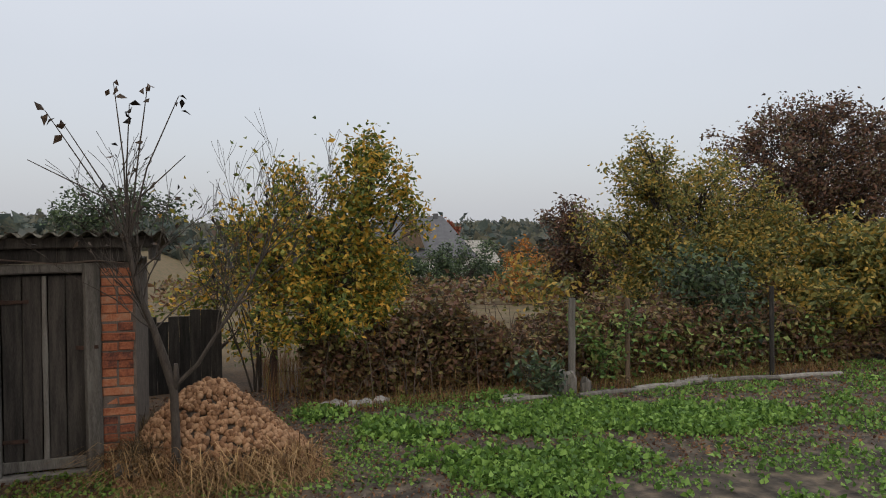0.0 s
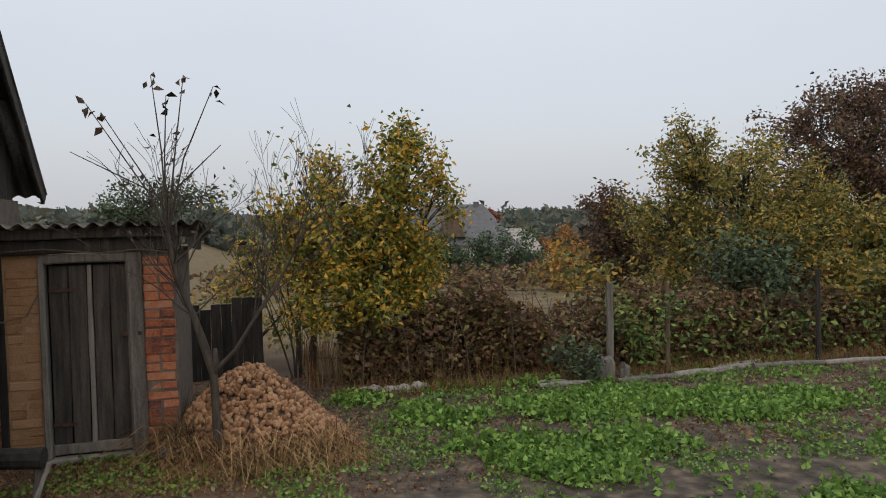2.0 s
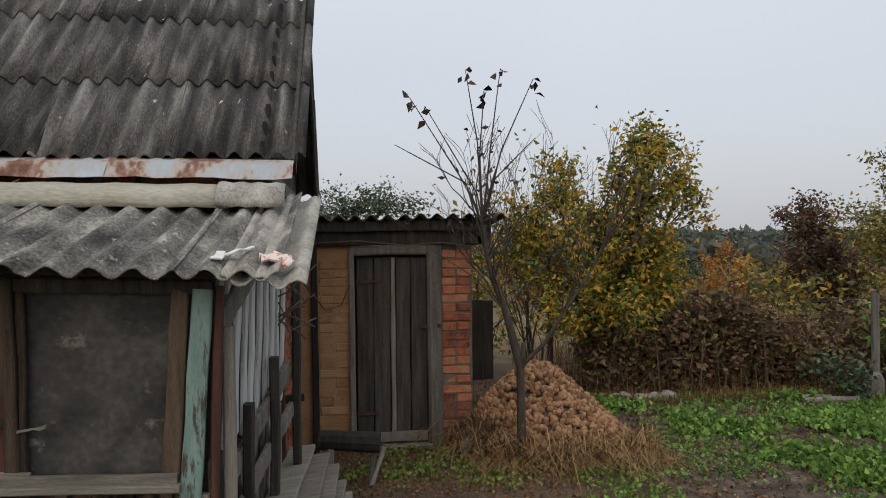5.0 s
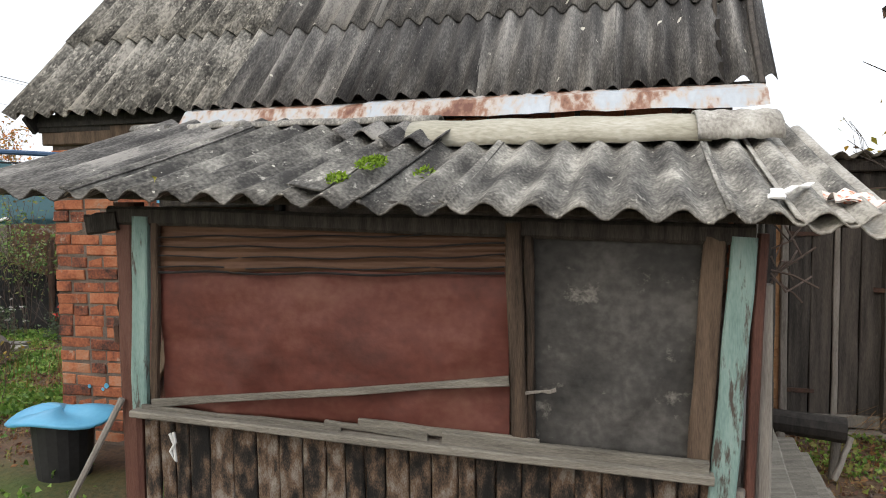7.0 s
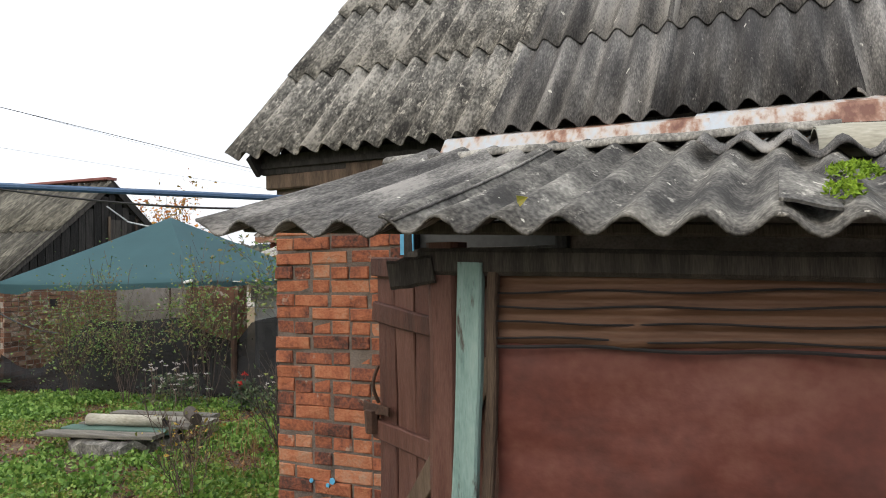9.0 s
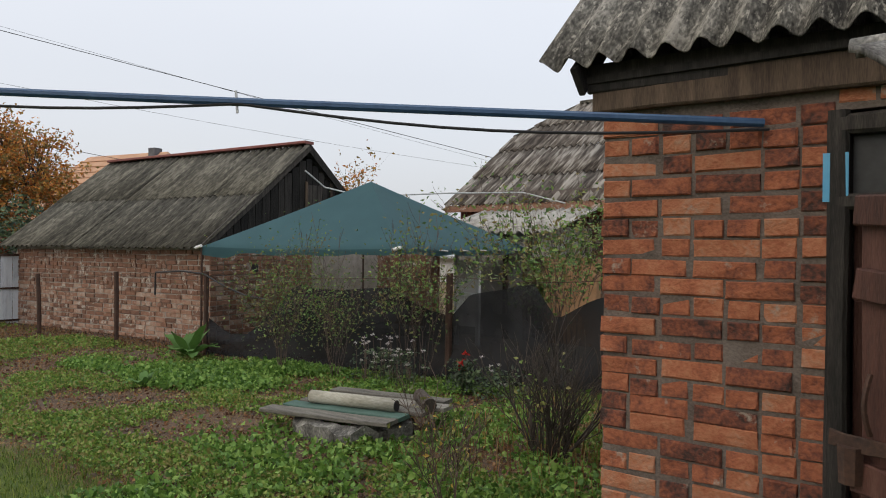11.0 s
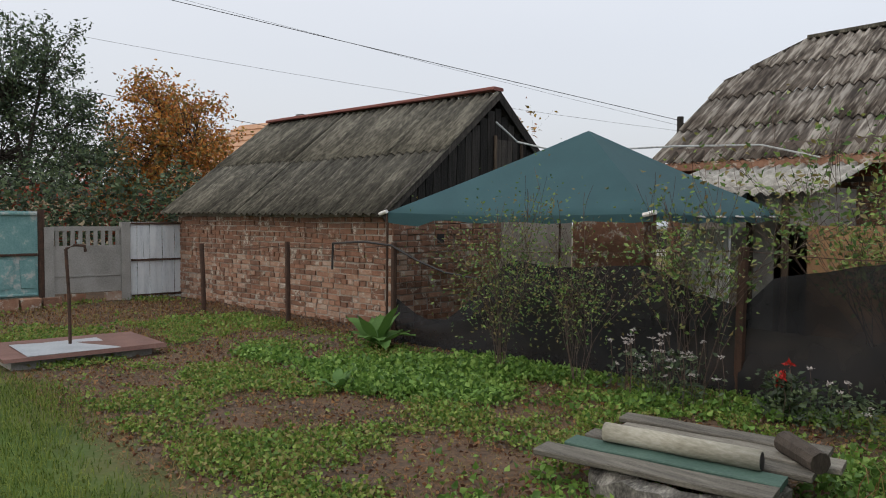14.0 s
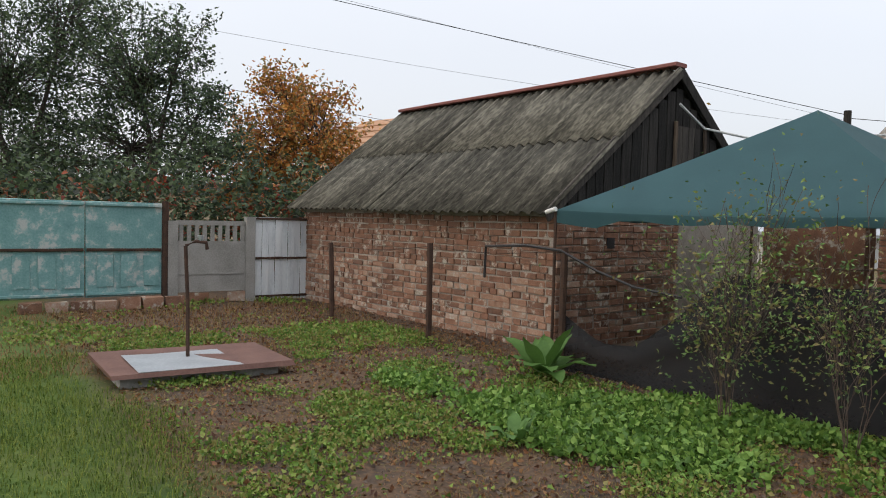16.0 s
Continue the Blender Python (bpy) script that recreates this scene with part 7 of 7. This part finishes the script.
crown_tree("plum_tree", "dark thinning plum tree over the gate", "tree", (-22.74, 6.07), [(-23.64, 5.99, 4.63, 1.8, 1.42), (-23.19, 6.99, 5.35, 0.9, 0.77), (-23.72, 5.97, 2.91, 2.07, 1.03), (-22.8, 7.37, 3.8, 0.71, 0.58), (-21.32, 7.05, 2.56, 0.9, 0.77)], "l_dark", 210, 75, 0.1, 0.12, 182)
crown_tree("plum_tree", "dark thinning plum tree over the painted gates", "tree", (-24.84, 3.63), [(-25.63, 3.67, 4.63, 1.94, 1.68), (-25.74, 3.84, 2.66, 1.94, 1.03), (-24.86, 4.83, 6.12, 1.17, 0.77)], "l_dark", 210, 75, 0.1, 0.12, 183)
crown_tree("red_tree", "reddish tree beside the far house", "tree", (20.14, 48.26), [(19.7, 47.29, 2.48, 1.01, 0.73), (20.48, 47.7, 2.08, 0.9, 0.61)], "l_red", 60, 50, 0.2, 0.1, 176)
shrub("bare_bush", "thin bare saplings with a few yellow leaves", (3.96, 8.37), 2.7, 1.0, "l_yellow", 230, 0.09, 62, 7, 0.014, "bark", 4, 0.1)
shrub("green_bush", "green bush climbing at the pear tree foot", (10.58, 7.94), 1.5, 0.7, "l_dark", 2200, 0.10, 70, 10, 0.01, "twig", 3, 0.12)
shrub("currant_bush", "fresh green currant bush at the fence post", (8.07, 7.35), 0.95, 0.5, "l_bush", 900, 0.08, 71, 9)
shrub("nettle_clump", "green leafy clump beside the cut stakes", (7.06, 6.78), 0.42, 0.3, "l_dark", 420, 0.08, 72, 8)
leafy_mass("field_scrub", "brown scrub and weeds across the field", "scrub", hedge_pts(2.0, 34, 20, 44, 1.0, 6.0), 16000, "l_bramble", 0.22, 54)
leafy_mass("field_scrub", "olive scrub along the back gardens", "scrub", hedge_pts(10.0, 34, 11.5, 15, 1.5, 7.0), 12000, "l_olive", 0.15, 55)

rr = random.Random(99)
for k in range(16):
    bx, by = rr.uniform(6, 34), rr.uniform(15, 36)
    if bx < by * 0.62 + 2.5 and bx > by * 0.36:
        by += 10
    tree("field_tree", rr.choice(("brown twiggy bush in the field", "olive leafy bush in the field")), (bx, by), rr.uniform(1.6, 2.9), rr.uniform(1.2, 2.0), rr.choice(("l_bramble", "l_olive", "l_maroon", "l_dark")), 3200, 0.15, 300 + k, 3, 0.08, 8, 0.06, 0.75, 0.25, group="field bushes", category="bush")

# trees over the gates and yard bushes
leafy_mass("street_hedge", "reddish brown hedge behind the gates", "hedge", hedge_pts(-21, -18.5, 0.5, 9, 2.1, 8.0), 4000, "l_red", 0.12, 56)
leafy_mass("street_hedge", "dark olive hedge behind the gates", "hedge", hedge_pts(-20.5, -18.2, -1, 9, 2.4, 9.0), 14000, "l_dark", 0.12, 57)
shrub("bare_shrub", "leafless multi-stemmed twiggy shrub", (-4.33, 5.92), 1.02, 0.72, "l_weed", 70, 0.045, 84, 46, 0.0095, "bark", 2, 0.05, 0.85)
shrub("rose_bush", "climbing rose with yellow-green leaves on the netting", (-8.49, 6.96), 1.35, 0.27, "l_bush", 2100, 0.034, 85, 11, 0.0045, "twig", 3, 0.17)
shrub("rose_bush", "climbing rose with green leaves on the netting", (-7.69, 7.06), 1.2, 0.26, "l_bush", 1100, 0.034, 86, 8, 0.0045, "twig", 3, 0.17)
shrub("rose_bush", "tall green shoots beside the fence post", (-6.92, 7.60), 1.7, 0.6, "l_bush", 1200, 0.05, 87, 12, 0.007, "twig", 3, 0.09)
shrub("rose_bush", "tall arching green rose bush behind the netting", (-5.59, 8.48), 2.0, 0.9, "l_bush", 2600, 0.058, 88, 16, 0.008, "twig", 3, 0.1)
shrub("rose_bush", "tall arching green bush beside the house", (-4.28, 8.96), 1.9, 1.0, "l_bush", 3400, 0.058, 89, 16, 0.008, "twig", 3, 0.1)
shrub("rose_bush", "green leafy bush by the fence end", (-2.88, 9.25), 1.8, 1.0, "l_bush", 2600, 0.065, 90, 16, 0.008, "twig", 3, 0.1)
shrub("thin_weed", "dry thin weed standing by the wall", (-4.22, 4.58), 0.75, 0.3, "l_olive", 120, 0.04, 91, 7, 0.005)
shrub("orange_tree", "orange tree top behind the shed", (-20.87, 20.09), 3.9, 1.2, "l_orange", 1500, 0.14, 92, 10, 0.03, "bark", 3, 0.15, category="tree")


def flowers(name, label, cx, cy, n, h, petal, seed, spread=0.28, size=0.035):
    t = thing(name, label, "flowers")
    r2 = random.Random(seed)
    r3 = np.random.default_rng(seed)
    for k in range(n):
        x, y = cx + r2.gauss(0, spread), cy + r2.gauss(0, spread * 0.6)
        z = h * r2.uniform(0.45, 1.1)
        stalk = part("stalk", Shape().tube([(x, y, 0), (x + .02, y, z * .6), (x, y, z)], 0.003, 4, False), M["twig"], t)
        c = np.array([(x + r2.gauss(0, .010), y + r2.gauss(0, .010), z) for _ in range(12)])
        v, fc = leaf_cloud(r3, c, size, up=0.3, aspect=0.6)
        part("flower", Shape().add(v.tolist(), fc.tolist()), M[petal], stalk)
    c = np.stack([r3.normal(cx, spread, 500), r3.normal(cy, spread * .6, 500), r3.uniform(0.03, h * .8, 500)], 1)
    v, f = leaf_cloud(r3, c, 0.05)
    stuff_mesh("foliage", v, f, M["l_dark"], t)


flowers("white_daisies", "clump of fading white asters by the netting", -6.95, 7.12, 44, 0.50, "petal_white", 5, 0.20, 0.021)
flowers("red_dahlias", "few red dahlias with dark leaves", -6.1, 7.3, 5, 0.42, "petal_red", 6, 0.07, 0.036)
flowers("white_daisies", "few white asters beside the shrub", -5.75, 7.3, 6, 0.35, "petal_white", 7, 0.25, 0.022)

# broad-leaved horseradish by the shed corner
def broad_plant(name, label, cx, cy, count, length, seed):
    r2 = random.Random(seed)
    t = thing(name, label, "plant")
    for k in range(count):
        a = 6.283 * k / count + r2.uniform(-.3, .3)
        L = length * r2.uniform(0.6, 1.15)
        tilt = r2.uniform(0.35, 1.1)
        vs, fs = [], []
        for j in range(7):
            u = j / 6
            rad = L * u * math.sin(tilt) * (1 + 0.2 * u)
            z = L * u * math.cos(tilt) - 0.35 * L * u * u * math.sin(tilt)
            w = L * 0.17 * math.sin(math.pi * min(1, 0.08 + u * 0.95)) ** 0.8 * (0.25 if u < 0.25 else 1)
            for s_, lift_ in ((-1, 0.25), (0, 0), (1, 0.25)):
                wav = 0.015 * math.sin(j * 2 + s_)
                vs.append((cx + rad * math.cos(a) - s_ * w * math.sin(a), cy + rad * math.sin(a) + s_ * w * math.cos(a), max(0.01, z + lift_ * w + wav)))
        for j in range(6):
            for q in range(2):
                b = j * 3 + q
                fs.append((b, b + 1, b + 4, b + 3))
        part("leaf", Shape().add(vs, fs), M["l_hosta"], t, smooth=True)


broad_plant("horseradish", "clump of broad crinkled horseradish leaves", -10.22, 6.86, 15, 0.55, 2)
broad_plant("burdock", "small broad-leaved green plant in the yard", -8.9, 5.45, 7, 0.24, 3)

# ---- far things: houses, woods on the hills ----
def far_house(name, label, cx, cy, w, d, h, rh, roofm, wallm="white_paint", turn=0.0, dormer=True, courses=0):
    t = thing(name, label, "house")
    m = Matrix.Translation((cx, cy, ground_z(cx, cy) - 0.2)) @ Matrix.Rotation(turn, 4, "Z")
    part("wall", Shape().box((-w / 2, -d / 2, 0), (w / 2, d / 2, h), m), M[wallm], t)
    o = 0.45
    k = 0.12
    vs = [(-w / 2 - o, -d / 2 - o, h), (w / 2 + o, -d / 2 - o, h), (w / 2 + o, d / 2 + o, h), (-w / 2 - o, d / 2 + o, h), (-w / 2 + d * .3, 0, h + rh), (w / 2 - d * .3, 0, h + rh)]
    vs = vs + [(x, y, z - k) for x, y, z in vs[:4]]
    fs = [(0, 1, 5, 4), (1, 2, 5), (2, 3, 4, 5), (3, 0, 4), (0, 6, 7, 1), (1, 7, 8, 2), (2, 8, 9, 3), (3, 9, 6, 0), (9, 8, 7, 6)]
    part("roof", Shape().add([m @ Vector(q) for q in vs], fs), M[roofm], t)
    for q in (-0.28, 0.28):
        win = part("window", Shape().box((q * w - 0.5, -d / 2 - 0.05, h * .35), (q * w + 0.5, -d / 2 - 0.01, h * .8), m), M["glass"], t)
    vw = [m @ Vector(q) for q in vs]
    for i in range(1, courses):
        f_ = i / courses
        for a_, b_, c_, d_ in ((0, 1, 4, 5), (1, 2, 5, 5)):
            part("tile_course", Shape().tube([vw[a_].lerp(vw[c_], f_), vw[b_].lerp(vw[d_], f_)], 0.055, 5), M[roofm], t)
    g = [(-0.9, -d / 2 - 0.3, h + 0.5), (0.9, -d / 2 - 0.3, h + 0.5), (0, -d / 2 - 0.3, h + rh + 0.2), (-0.9, 0, h + 0.5), (0.9, 0, h + 0.5), (0, 0, h + rh + 0.2)]
    if dormer:
        part("dormer", Shape().add([m @ Vector(q) for q in g], [(0, 1, 2), (0, 2, 5, 3), (1, 4, 5, 2)]), M["wood_brown"], t)
    part("chimney", Shape().box((w * .18, -0.3, h + rh * .5), (w * .18 + 0.35, 0.1, h + rh + 0.15), m), M["roof_far"], t)


far_house("far_house", "white house with grey tiled roof behind bushes", 17.3, 45.5, 7.5, 6.0, 2.6, 2.6, "roof_far", turn=-0.35)
far_house("far_house", "low house with pale tin roof beyond the bushes", 29.5, 64.8, 4.6, 4.0, 1.4, 2.3, "slate_white", turn=-0.4, dormer=False)
far_house("far_house", "house with tan tiled roof behind the brick shed", -31.0, 17.5, 8.5, 6.5, 2.4, 3.2, "tan_roof", "brick_pale", 0.2, False, 12)
far_house("far_house", "pale low house far behind the canopy", -21, 30.0, 6, 5, 1.4, 1.2, "tin", "white_paint", 0.1, False)


def forest():
    r2 = np.random.default_rng(77)
    n = 7000
    a = r2.uniform(0.0, 3.2, n)
    d = r2.uniform(95, 400, n)
    cs = []
    for ang, dist in zip(a, d):
        x, y = dist * math.cos(ang), 4 + dist * math.sin(ang)
        dens = noise.noise(Vector((x * 0.012, y * 0.012, 5)))
        if dist < 200 and dens < 0.0:
            continue
        h = r2.uniform(2.2, 4.4)
        w = h * r2.uniform(0.22, 0.4)
        k = 26
        z = ground_z(x, y)
        q = r2.normal(size=(k, 3)) * np.array([w * .55, w * .55, h * .24]) + np.array([x, y, z + h * .55])
        cs.append(q)
    c = np.concatenate(cs)
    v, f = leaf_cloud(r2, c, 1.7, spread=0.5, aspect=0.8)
    stuff_mesh("hill_forest", v, f, M["l_forest"], None, "woods on the far hills, haze put into their leaf colour", "forest")


forest()

# ---- bricks of the walls ----
brick_wall(kitchen, (KX0, FY, 0.0), (1, 0, 0), 0.87, 2.06, M["brick"], 2, course=0.081, limit=300)
brick_wall(kitchen, (KX0 + 0.885, FY, 2.0), (1, 0, 0), 3.4, 0.17, M["brick"], 3, limit=60)
brick_wall(kitchen, (KX1, FY, 0.0), (0, 1, 0), 1.60, 2.16, M["brick"], 4, limit=240)
brick_wall(shed, (1.30, SY, 0.0), (1, 0, 0), 0.25, 1.69, M["brick_clay"], 8, limit=60, proud=0.004)
brick_wall(shed, (2.315, SY, 0.0), (1, 0, 0), 0.26, 1.69, M["brick"], 5, limit=60)
brick_wall(barn, (BX0, BY0, -0.02), (1, 0, 0), 5.48, 1.5, M["brick_pale"], 6, limit=300)
brick_wall(barn, (BX1, BY0, -0.02), (0, 1, 0), 2.2, 1.5, M["brick_pale"], 7, limit=150)
brick_wall(house, (HX0 + 0.2, HY0 - 0.002, 0.45), (1, 0, 0), 6.1, 1.5, M["brick_pale"], 9, limit=120)
